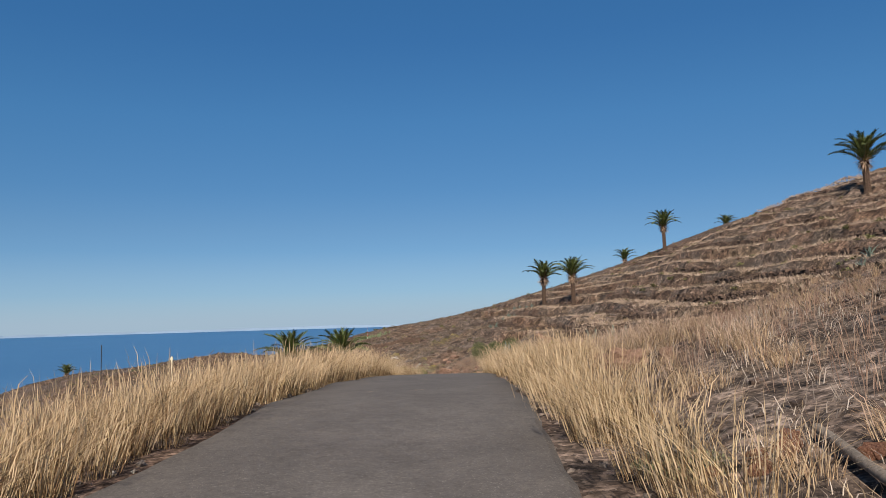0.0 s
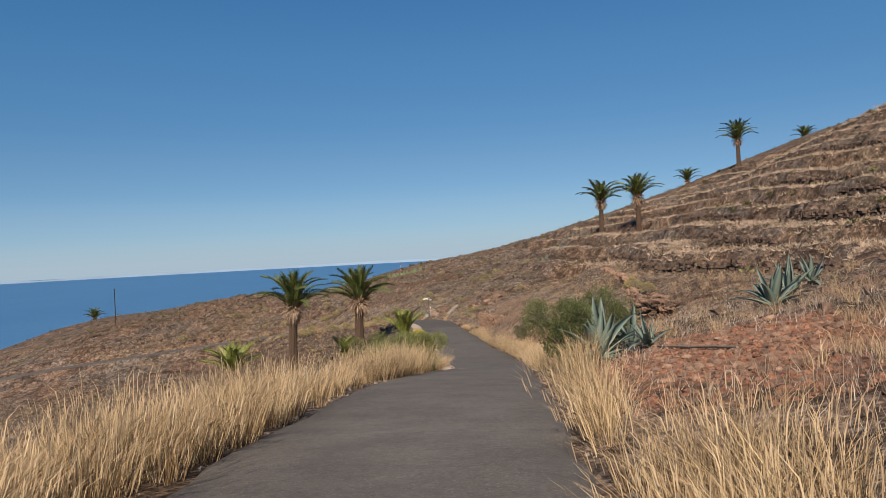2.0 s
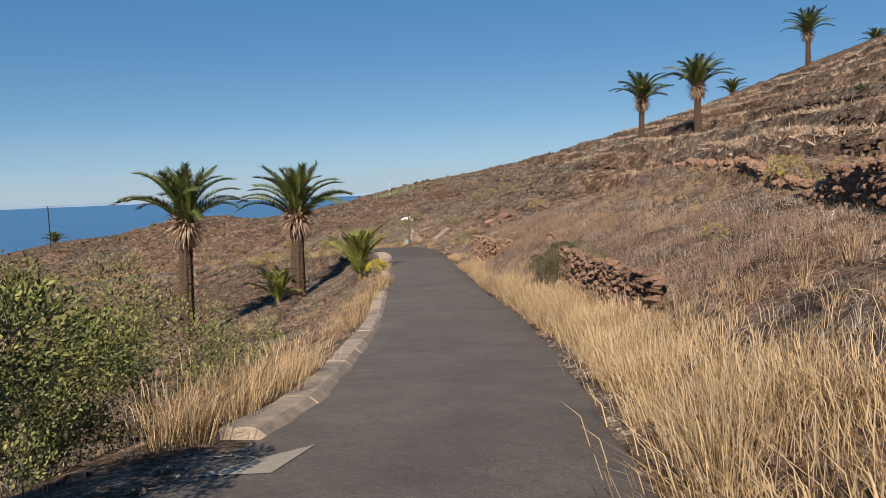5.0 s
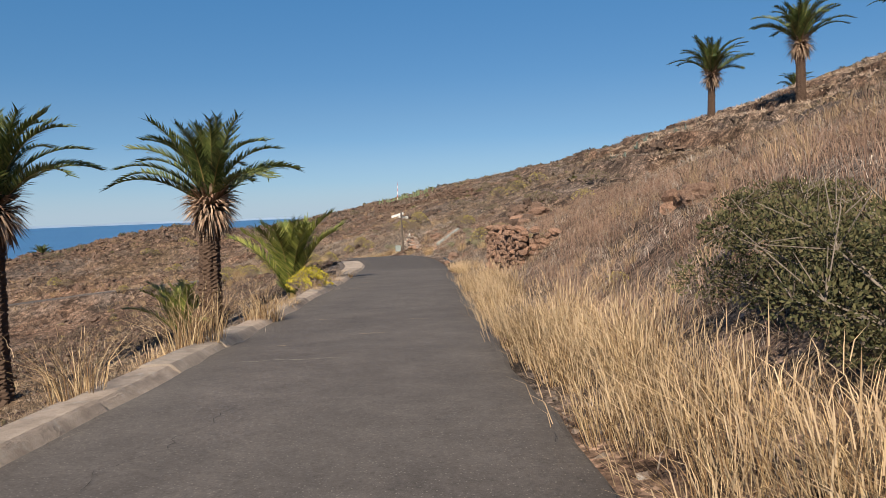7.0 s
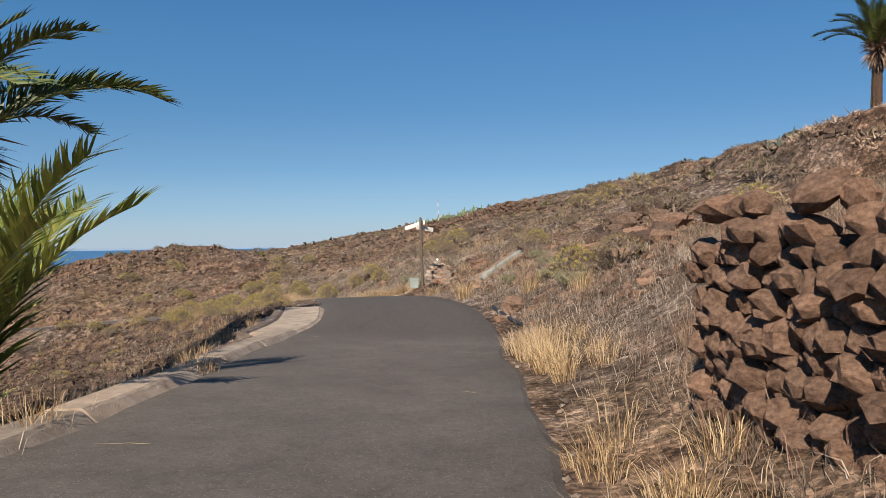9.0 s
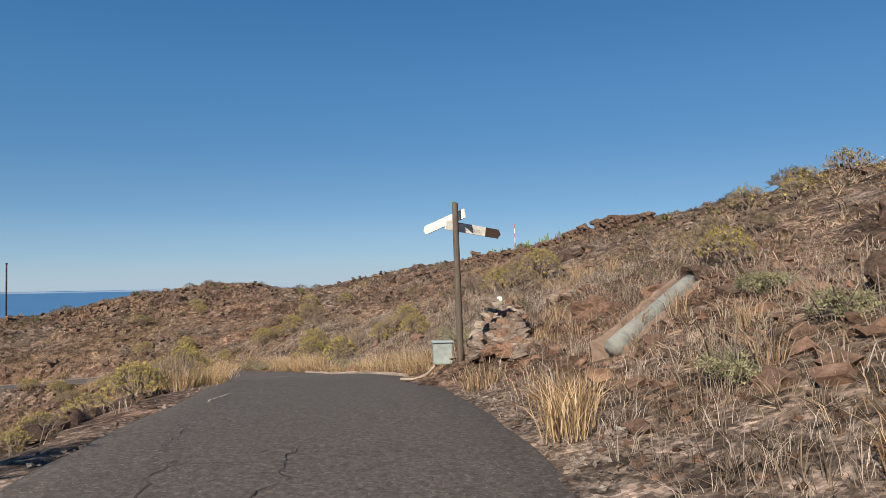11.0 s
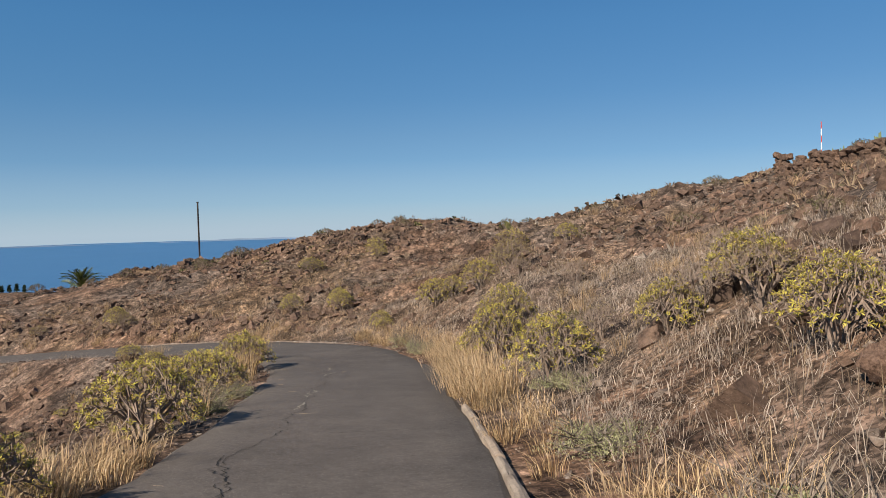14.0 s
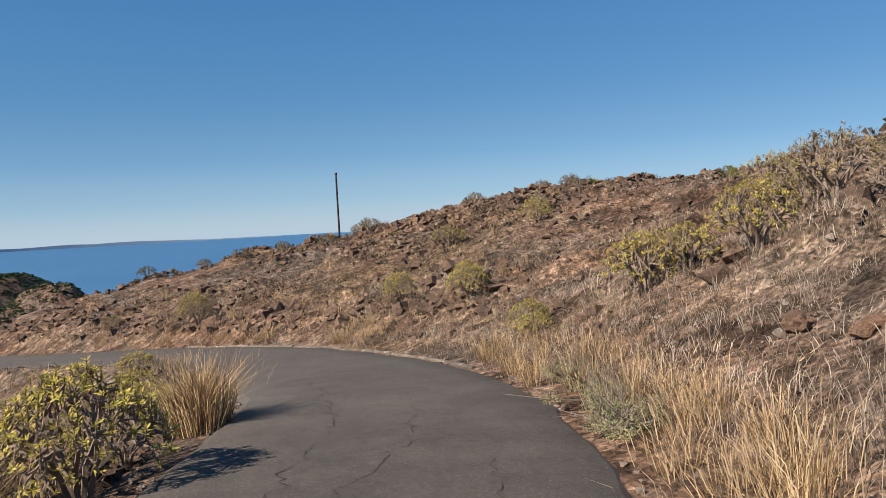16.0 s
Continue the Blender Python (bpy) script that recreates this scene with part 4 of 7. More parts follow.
# broken dark crags in the cutting beyond the bend and in bands up the slope
n_ = 9000
cx, cy = rng.uniform(-78, -29, n_), rng.uniform(128, 166, n_)
d, _, side = near_road(cx, cy)
band = fbm(cx, cy, 11, 3, 83)
ok = (side > 2.6) & (d > 2.9) & ((band > 0.13) | ((d < 5.5) & (cx < -34) & (band > -0.05)))
cx, cy = cx[ok], cy[ok]
stones("crag_rocks", np.column_stack([cx, cy, height(cx, cy) + 0.03]), 0.06 + 0.26 * rng.random(len(cx)) ** 3, M_STONE, "dark broken crags on the slope beyond the bend", "rocks", BLOCK, 0.95, 0.34)
# stony rubble below the road before the bend
n_ = 9500
q = np.array([road_point(a, -c_)[:2] for a, c_ in zip(rng.uniform(104, 152, n_), 2.6 + 20 * rng.random(n_) ** 1.4)])
stones("rubble", np.column_stack([q, height(q[:, 0], q[:, 1]) + 0.02]), 0.035 + 0.13 * rng.random(n_) ** 3, M_STONE, "grey-brown stony rubble below the road", "rubble", BLOCK, 0.75, 0.3)
# pebbles and clods on the near banks
c, d = cover(60000, -62, 14, -6, 162, lambda x, y, d, s: (d < 9) & (fbm(x, y, 3, 3, 81) > -0.02), 2.1, 8)
z = height(c[:, 0], c[:, 1])
stones("bank_pebbles", np.column_stack([c, z + 0.01]), 0.018 + 0.06 * rng.random(len(c)) ** 2.5, M_STONE, "brown pebbles and clods on the banks", "stones", OCT, 0.75, 0.3)
n_ = 2600
cx, cy = rng.uniform(-6.7, -2.6, n_), rng.uniform(107.2, 115.5, n_)
stones("soil_clods", np.column_stack([cx, cy, height(cx, cy) + 0.005]), 0.025 + 0.07 * rng.random(n_) ** 2, M_SOIL, "brown clods of bare stony soil", "soil", OCT, 0.6, 0.35)
# stony bank above the road by the signpost: slabs, litter, dead stalks and a pale gravel apron
q = along(95, 112, 2.15, 8.5, 46, 0.3, 61)
stones("bank_litter", np.column_stack([q, height(q[:, 0], q[:, 1]) + 0.008]), 0.012 + 0.05 * rng.random(len(q)) ** 2.5, M_SOIL, "rust-brown stone litter on the bank by the signpost", "stones", OCT, 0.7, 0.35)
q = along(95, 112, 2.4, 8.5, 7, 0.4, 62)
stones("bank_slabs", np.column_stack([q, height(q[:, 0], q[:, 1]) + 0.02]), 0.04 + 0.15 * rng.random(len(q)) ** 2.2, M_WALL, "brown flat stones lying on the bank by the signpost", "stones", BLOCK, 0.6, 0.3)
q = along(95, 112, 2.3, 8.0, 11, 0.4, 63)
b_, h_, l_, w_ = tufts(q, 0.1 + 0.32 * rng.random(len(q)) ** 1.5, 13, 0.14, wind=(-0.04, 0.02), splay=0.9, width=0.0042)
grass("dead_stalks", b_, h_, l_, w_, M_GREYGRASS, "grey dead stalks standing among stones on the bank")
q = along(95, 112, 2.3, 8.0, 6, 0.4, 64)
clumps("dead_cushions", np.column_stack([q, height(q[:, 0], q[:, 1]) - 0.01]), 0.08 + 0.2 * rng.random(len(q)) ** 1.6, M_BUSHLET, "small brown dead cushions among stones on the bank", "scrub", 34, 0.022, 0.8)
q = along(102.4, 107.6, 1.95, 2.75, 190, 0.2, 65)
stones("gravel_apron", np.column_stack([q, height(q[:, 0], q[:, 1]) + 0.012]), 0.012 + 0.035 * rng.random(len(q)) ** 2, M_STONE_GREY, "pale grey gravel spread at the road edge by the signpost", "gravel", OCT, 0.6, 0.3)
q = along(113, 141, 2.6, 9.0, 8, 0.35, 66)
b_, h_, l_, w_ = tufts(q, 0.1 + 0.34 * rng.random(len(q)) ** 1.5, 11, 0.15, wind=(-0.04, 0.02), splay=0.9, width=0.005)
grass("dead_stalks", b_, h_, l_, w_, M_GREYGRASS, "grey dead stalks on the bank above the bend")
q = along(113, 141, 2.4, 8.5, 18, 0.3, 67)
stones("bank_litter", np.column_stack([q, height(q[:, 0], q[:, 1]) + 0.008]), 0.015 + 0.07 * rng.random(len(q)) ** 2.5, M_STONE_GREY, "grey-brown stone litter on the bank above the bend", "stones", OCT, 0.7, 0.35)
q = along(66, 95, 2.9, 7.5, 11, 0.35, 68)
clumps("dead_cushions", np.column_stack([q, height(q[:, 0], q[:, 1]) - 0.01]), 0.08 + 0.2 * rng.random(len(q)) ** 1.6, M_BUSHLET, "small brown dead cushions in the grass of the bank", "scrub", 30, 0.022, 0.8)
# gravel and crumbs along both edges of the asphalt
n_ = 3000
s, o = rng.uniform(-4, 165, n_), rng.choice([-1, 1], n_) * (0.02 + np.abs(rng.normal(0, 0.25, n_)))
p = np.array([road_point(a, c_ + (edge_left(a) if c_ < 0 else edge_right(a)), 0.0) for a, c_ in zip(s, o)])
p[:, 2] = np.maximum(height(p[:, 0], p[:, 1]), p[:, 2] - 0.06) + 0.015
stones("verge_gravel", p, 0.012 + 0.04 * rng.random(n_) ** 3, M_STONE_GREY, "grey gravel crumbs along the road edge", "gravel", OCT, 0.7, 0.3)

# terrace walls: courses of stones along the risers of the hill
pl, sz, gl = [], [], []
xs_ = np.arange(8, 62, 0.1)
for y in np.arange(24, 172, 0.44):
    ys_ = np.full_like(xs_, y)
    zb = base_land(xs_, ys_)
    q = (zb + 1.6 * fbm(xs_, ys_, 26, 3, 5)) / STEP
    fr = q - np.floor(q)
    hit = np.nonzero((fr[:-1] < 0.8) & (fr[1:] >= 0.8))[0]
    msk = terrace_mask(xs_, ys_)
    for k in hit:
        whole = value_noise(np.array([q[k] * 3.1]), np.array([y / 9.0]), 9)[0]
        if msk[k] < 0.5:
            continue
        for row in range(9):
            gl.append((xs_[k] + rng.uniform(0.6, 4.2), y + rng.normal(0, 0.3)))
        foot = ground(xs_[k] - 0.25, y)
        courses = int(np.clip(2 + 8 * (whole - 0.36), 0, 4)) if whole > 0.32 else 0
        for row in range(courses):
            if rng.random() < 0.9:
                pl.append((xs_[k] - 0.12 + 0.07 * row + rng.normal(0, 0.06), y + rng.uniform(-0.12, 0.12), foot + 0.1 + 0.235 * row + rng.normal(0, 0.02)))
                sz.append(0.2 + 0.1 * rng.random())
        if rng.random() < 0.4:
            pl.append((xs_[k] - rng.uniform(0.3, 1.0), y, ground(xs_[k] - 0.6, y) + 0.05))
            sz.append(0.1 + 0.14 * rng.random())
gl = np.array(gl)
gl = gl[fbm(gl[:, 0], gl[:, 1], 7, 3, 99) > -0.12]
clumps("terrace_grass", np.column_stack([gl, height(gl[:, 0], gl[:, 1]) - 0.03]), 0.24 + 0.3 * rng.random(len(gl)), M_TREAD, "pinkish dry grass along the terrace ledges", "grass", 6, 0.08, 1.0)
stones("terrace_stones", pl, sz, M_STONE, "dry-stone terrace walls of dark brown basalt", "terrace wall", BLOCK, 0.62, 0.22, laid=True)

# broken lines of stones along the old terraces below the road
pl, sz = [], []
xs_ = np.arange(-64, -7, 0.3)
for y in np.arange(24, 150, 0.5):
    q = (base_land(xs_, np.full_like(xs_, y)) + 1.4 * fbm(xs_, np.full_like(xs_, y), 30, 3, 6)) / 2.1
    fr = q - np.floor(q)
    for k in np.nonzero((fr[:-1] < 0.5) & (fr[1:] >= 0.5))[0]:
        if value_noise(np.array([q[k] * 2.7]), np.array([y / 11.0]), 15)[0] > 0.45:
            for row in range(3):
                pl.append((xs_[k] + rng.normal(0, 0.3), y + rng.normal(0, 0.2)))
                sz.append(0.08 + 0.22 * rng.random() ** 2)
pl = np.array(pl)
ok = near_road(pl[:, 0], pl[:, 1])[0] > 5
pl, sz = pl[ok], np.array(sz)[ok]
stones("old_terrace_stones", np.column_stack([pl, height(pl[:, 0], pl[:, 1]) + 0.06]), sz, M_STONE, "broken lines of dark stones along old terraces", "terrace wall", BLOCK, 0.85, 0.3)

# red scoria soil in the cutting by the big agave
n_ = 4200
a, r = rng.random(n_) * math.pi * 2, np.sqrt(rng.random(n_))
cx, cy = 4.1 + 2.6 * r * np.cos(a), 29.9 + 4.6 * r * np.sin(a)
stones("red_rubble", np.column_stack([cx, cy, height(cx, cy)]), 0.012 + 0.06 * rng.random(n_) ** 3, M_RED, "rust-red scoria rubble in the cutting", "rubble", ICO1, 0.7, 0.25)
n_ = 420
a, r = rng.random(n_) * math.pi * 2, np.sqrt(rng.random(n_))
cx, cy = 4.6 + 2.3 * r * np.cos(a), 30.6 + 3.6 * r * np.sin(a)
stones("cutting_stones", np.column_stack([cx, cy, height(cx, cy)]), 0.02 + 0.1 * rng.random(n_) ** 3, M_WALL, "brown stones lying on the red scoria", "stones", ICO1, 0.7, 0.25)

# ---- marks on the road ----
def road_top(s, o):
    p = road_point(s, o)
    return Vector((p[0], p[1], p[2] + 0.03 - 0.012 * (o / 1.8) ** 2 + 0.02 * float(fbm(p[:1], p[1:2], 2.5, 2, 31)[0]) + 0.007))


def crack(name, s, o, ds, do, wide, wob, mat, label, category):
    """A jagged strip on the asphalt from run s, offset o."""
    k = max(4, int(math.hypot(ds, do) / 0.09))
    vs, w0 = [], 0.0
    for i in range(k + 1):
        f = i / k
        w0 += random.gauss(0, wob)
        q = road_top(s + ds * f + (w0 if abs(do) > abs(ds) else 0), o + do * f + (w0 if abs(ds) >= abs(do) else 0))
        e = road_top(s + ds * f + 0.05, o + do * f)
        wd = wide * (0.35 + 1.1 * random.random()) * min(1, 6 * f + 0.2, 6 * (1 - f) + 0.2)
        n2 = RN[int(np.argmin(np.abs(RS - (s + ds * f + S0))))] if abs(ds) >= abs(do) else RT[int(np.argmin(np.abs(RS - (s + S0))))]
        for sg in (-1, 1):
            vs.append((q.x + sg * wd * n2[0] / 2, q.y + sg * wd * n2[1] / 2, q.z))
    return tagged(mesh_object(name, vs, [(2 * i, 2 * i + 1, 2 * i + 3, 2 * i + 2) for i in range(k)], mat), label, category, kind="structure")


random.seed(11)
for s, o, ds, do, w in ((97, -0.9, 7.5, 0.2, 0.03), (101, -0.4, 4.5, -0.5, 0.02), (106.5, -1.0, 9, -0.2, 0.025), (114, -1.0, 9, 0.1, 0.04), (119, -0.75, 8, -0.3, 0.03), (126, -0.8, 10, 0.3, 0.035), (129, -0.3, 9, 0.2, 0.02), (130, 0.3, 6, 0.3, 0.018), (74, -0.5, 10, -0.5, 0.02), (78, 0.1, 5, 0.4, 0.015),
                        (103.2, -1.0, 0.3, 2.4, 0.018), (105, -1.4, 0.2, 2.0, 0.015), (123.5, -0.2, 0.2, 1.5, 0.014), (21.5, -0.9, 2.5, 0.3, 0.02), (66, -1.2, 4, 0.3, 0.014), (136, -0.7, 7, -0.6, 0.025)):
    crack("trim", s, o, ds, do, w * 0.34, 0.045, M_CRACK, "dark open crack in the old asphalt", "road crack")
for s, o, ds, do, w in ((125.6, -0.85, 0.9, 0.1, 0.06), (127.0, -0.8, 1.1, 0.1, 0.06), (131, -0.6, 1.0, 0.1, 0.05), (132.6, -0.5, 1.1, 0.1, 0.05), (115.5, -1.3, 1.0, 0.1, 0.06), (107, -1.2, 1.5, 0.2, 0.08), (72.3, -1.7, 0.2, 1.5, 0.03), (49.6, -1.6, 0.1, 1.0, 0.06)):
    crack("trim", s, o, ds, do, w * 0.4, 0.04, M_DUST, "pale dust-filled crack in the old asphalt", "road crack")
for i in range(34):
    s, o = random.uniform(3, 135), random.choice([random.uniform(-1.8, -0.4), random.uniform(-0.6, 1.7)])
    crack("straw", s, o, random.uniform(-0.08, 0.08), random.uniform(0.12, 0.5) * random.choice([-1, 1]), 0.009, 0.012, M_PLUME, "dry straw lying on the asphalt", "straw")
STAIN = [(0.26, 0), (0.2, 0.17), (0.05, 0.22), (-0.12, 0.17), (-0.27, 0.06), (-0.24, -0.09), (-0.08, -0.16), (0.14, -0.13)]
pv = [road_top(117.85 + a, 0.37 + b_) for b_, a in STAIN]
tagged(mesh_object("trim", pv, [tuple(range(len(STAIN)))], M_CRACK), "dark tar stain on the asphalt", "tar stain", kind="structure")
pv = [road_top(48.9 + a, -0.95 + b_) for a, b_ in ((0, -0.3), (0.1, 0.25), (1.1, 0.3), (0.5, -0.05))]
tagged(mesh_object("trim", pv, [(0, 1, 2, 3)], M_DUST), "pale worn patch on the asphalt", "road patch", kind="structure")


# ---- kerbs and concrete ----
def kerb_piece(name, s0, s1, o0, o1, low, top, mat, parent):
    bm = bmesh.new()
    secs, k = [], 4
    for i in range(k + 1):
        s = s0 + (s1 - s0) * i / k
        j = [random.gauss(0, 0.004) for _ in range(4)]
        ring = [(o0 + j[0], low), (o0 + j[1], top - 0.02), (o0 + 0.03, top + j[2]), (o1 - 0.06, top + j[3]), (o1 - 0.02, top - 0.025), (o1 + (0.1 if o1 <= 0 else 0.0), min(0.0, low + 0.05) if o1 > 0 else -0.03)]
        sh = edge_left(s) if o1 <= 0 else edge_right(s)
        secs.append([bm.verts.new(Vector(road_point(s, o + sh, z))) for o, z in ring])
    for a, b_ in zip(secs, secs[1:]):
        for i in range(6):
            bm.faces.new((a[i], a[(i + 1) % 6], b_[(i + 1) % 6], b_[i]))
    bm.faces.new(secs[0][::-1])
    bm.faces.new(secs[-1])
    bmesh.ops.recalc_face_normals(bm, faces=bm.faces)
    return part(name, bm, mat, parent)


kerb = tagged(new("concrete_kerb"), "low weathered concrete kerb wall along the downhill road edge", "kerb", kind="structure")
for i in range(24):
    kerb_piece("kerb_block", 50.5 + 1.95 * i, 50.5 + 1.95 * i + 1.92, -0.44 + 0.02 * math.sin(i), -0.03 + 0.02 * math.sin(i * 1.7), -0.7, 0.10 + 0.015 * math.sin(i * 2.3), M_CONC, kerb)
apron = tagged(new("concrete_apron"), "flat pale concrete slab at the end of the kerb", "slab", kind="structure")
kerb_piece("slab", 97.4, 102.6, -0.95, -0.03, -0.5, 0.045, M_CONC, apron)
kerb_piece("slab_edge", 97.4, 102.2, -1.2, -0.97, -0.6, 0.05, M_STONE_GREY, apron)
kerb2 = tagged(new("narrow_kerb"), "narrow pale concrete edging on the uphill road edge", "kerb", kind="structure")
for i in range(12):
    kerb_piece("kerb_block", 111.8 + 1.1 * i, 111.8 + 1.1 * i + 1.07, 0.01, 0.13, -0.1, 0.07 + 0.01 * math.sin(i * 3), M_CONC, kerb2)
kerb3 = tagged(new("far_kerb"), "low pale kerb beyond the bend", "kerb", kind="structure")
for i in range(12):
    kerb_piece("kerb_block", 141 + 1.5 * i, 141 + 1.5 * i + 1.46, 0.1, 0.24, -0.1, 0.05 + 0.015 * math.sin(i * 3), M_STONE_GREY, kerb3)


# ---- dry-stone walls ----
def block_mesh(seed, mat):
    r = random.Random(seed)
    bm = bmesh.new()
    bmesh.ops.create_cube(bm, size=1.0)
    bmesh.ops.subdivide_edges(bm, edges=bm.edges, cuts=1, use_grid_fill=True)
    for v_ in bm.verts:
        v_.co *= 0.5 / max(0.5, v_.co.length) * 0.8 + 0.22
        v_.co += Vector((r.gauss(0, 0.06), r.gauss(0, 0.06), r.gauss(0, 0.06)))
    me = bpy.data.meshes.new("stone")
    bm.to_mesh(me)
    bm.free()
    me.materials.append(mat)
    return me


BLOCKS = [block_mesh(i, M_WALL) for i in range(8)]
BLOCKS_G = [block_mesh(40 + i, M_STONE_GREY) for i in range(8)]
BLOCKS_D = [block_mesh(120 + i, M_STONE) for i in range(6)]
BLOCKS_P = [block_mesh(80 + i, M_PALE) for i in range(2)]


def dry_wall(name, a, b_, top, low, thick, size, label, meshes=BLOCKS, fade=0.0, seed=3, follow=0.0):
    """A dry-stone wall from a to b (x, y), each stone an object; top and low are heights above the ground line at a and b."""
    r = random.Random(seed)
    a, b_ = Vector((*a, 0)), Vector((*b_, 0))
    run = (b_ - a).length
    d = (b_ - a) / run
    nrm = Vector((d.y, -d.x, 0))
    wall = tagged(new(name), label, "stone wall")
    turn = math.atan2(d.y, d.x)
    rows = max(2, int((top[0] - low[0]) / size * 1.15))
    for row in range(rows):
        x = 0.0
        while x < run:
            w = size * r.uniform(0.8, 1.7)
            f = (x + w / 2) / run
            z0 = low[0] + (low[1] - low[0]) * f
            z1 = top[0] + (top[1] - top[0]) * f
            if follow:
                q = a + d * (x + w / 2) + nrm * thick * 0.3
                z0, z1 = ground(q.x, q.y) - 0.15, ground(q.x, q.y) + follow
            z = z0 + (z1 - z0) * (row + 0.5) / rows
            if not (fade and row >= rows - 2 and r.random() < fade):
                p = a + d * (x + w / 2) + nrm * (thick * 0.3 + r.gauss(0, 0.035))
                ob = new("stone", r.choice(meshes))
                ob.parent = wall
                ob.matrix_world = Matrix.LocRotScale((p.x, p.y, z + r.gauss(0, 0.02)), Euler((r.gauss(0, 0.25), r.gauss(0, 0.25), turn + r.gauss(0, 0.25))), (w * 1.12, w * r.uniform(1.0, 1.4), (z1 - z0) / rows * 1.25))
            x += w * 0.93
    if follow:
        return wall
    core = [(p + nrm * s * thick * 0.2 + Vector((0, 0, z))) for p, zz2 in ((a + d * 0.2, 0), (b_ - d * 0.2, 1)) for s in (-1, 1) for z in (low[zz2] - 0.5, top[zz2] - size * 1.6)]
    mesh_object("wall_core", core, [(0, 1, 3, 2), (4, 6, 7, 5), (0, 4, 5, 1), (2, 3, 7, 6), (1, 5, 7, 3), (0, 2, 6, 4)], M_STONE, wall)
    return wall


pa, pb_ = road_point(66.3, 3.65), road_point(57.0, 3.95)
dry_wall("dry_stone_wall", pa[:2], pb_[:2], (pa[2] + 2.0, pb_[2] + 1.42), (pa[2] + 0.1, pb_[2] + 0.1), 0.45, 0.125, "rough dry-stone retaining wall of brown basalt above the verge", fade=0.3)
for a, b_, tall, size, sd in (((10.3, 84.0), (10.0, 70.5), 0.4, 0.26, 9), ((10.0, 70.5), (8.8, 62.2), 0.5, 0.24, 10), ((8.8, 62.2), (8.4, 58.6), 1.0, 0.17, 11)):
    ga, gb = ground(*a), ground(*b_)
    dry_wall("dry_stone_wall", a, b_, (ga + tall, gb + tall), (ga - 0.15, gb - 0.15), 0.5, size, "ruined dry-stone terrace wall of brown basalt on the grassy bank", fade=0.5, seed=sd, follow=tall)
dry_wall("dry_stone_wall", (-0.8, 88.8), (0.4, 84.5), (-4.8, -4.7), (-6.35, -6.1), 0.5, 0.17, "broken end of a dry-stone wall facing the road", fade=0.3, seed=5)
dry_wall("dry_stone_wall", (0.4, 84.5), (1.6, 85.2), (-4.75, -4.85), (-6.0, -5.6), 0.5, 0.17, "tumbled return of a dry-stone wall in dry grass", fade=0.4, seed=6)


dry_wall("dry_stone_wall", (3.0, 77.1), (6.6, 73.4), (-3.9, -3.5), (-5.1, -4.6), 0.5, 0.25, "ruined end of a terrace wall above the grassy bank", fade=0.35, seed=17)


def stone_pile(name, a, b_, top, wide, n_, label, seed, meshes):
    """A tumbled wall of mixed slabs from a to b (x, y); top heights and widths at both ends."""
    r = random.Random(seed)
    ob = tagged(new(name), label, "stone wall")
    for i in range(n_):
        u = (i + r.random()) / n_
        w = wide[0] + (wide[1] - wide[0]) * u
        x, y = a[0] + (b_[0] - a[0]) * u + r.uniform(-0.5, 0.5) * w, a[1] + (b_[1] - a[1]) * u + r.uniform(-0.1, 0.1)
        g = ground(x, y)
        z = g + max(0.04, top[0] + (top[1] - top[0]) * u - g) * r.random() ** 0.6
        st = new("stone", r.choice(meshes))
        st.parent = ob
        k = r.uniform(0.13, 0.3)
        st.matrix_world = Matrix.LocRotScale((x, y, z), Euler((r.gauss(0.2, 0.3), r.gauss(0, 0.3), r.random() * 6.3)), (k * r.uniform(1.0, 1.5), k, k * r.uniform(0.4, 0.75)))
    return ob


MIXED = BLOCKS + BLOCKS_G + BLOCKS_G + BLOCKS_P + BLOCKS_P
stone_pile("cairn_wall", (-6.85, 108.75), (-7.6, 112.3), (-6.62, -5.98), (1.0, 0.5), 280, "tumbled grey, brown and white stone wall behind the signpost", 7, MIXED)
stone_pile("stone_heap", (-6.6, 113.6), (-6.2, 114.6), (-5.95, -5.8), (0.9, 0.6), 22, "small heap of grey and brown slabs on the slope", 8, MIXED)
for a, b_, tall, wide, n_, sd in (((8.7, 58.4), (8.1, 52.3), 0.75, 1.5, 230, 21), ((8.0, 52.3), (6.6, 47.2), 0.85, 1.3, 230, 22)):
    stone_pile("tumbled_wall", a, b_, (ground(*a) + tall, ground(*b_) + tall), (wide, wide), n_, "tumbled terrace wall of brown stones on the grassy bank", sd, BLOCKS + BLOCKS_D)
dry_wall("ridge_wall", (-17.4, 147.6), (-5.0, 134.6), (ground(-17.4, 147.6) + 0.6, ground(-5.0, 134.6) + 0.6), (ground(-17.4, 147.6) - 0.3, ground(-5.0, 134.6) - 0.3), 0.5, 0.24, "low dry-stone wall of brown basalt along the upper slope", BLOCKS_D, fade=0.15, seed=12, follow=0.72)


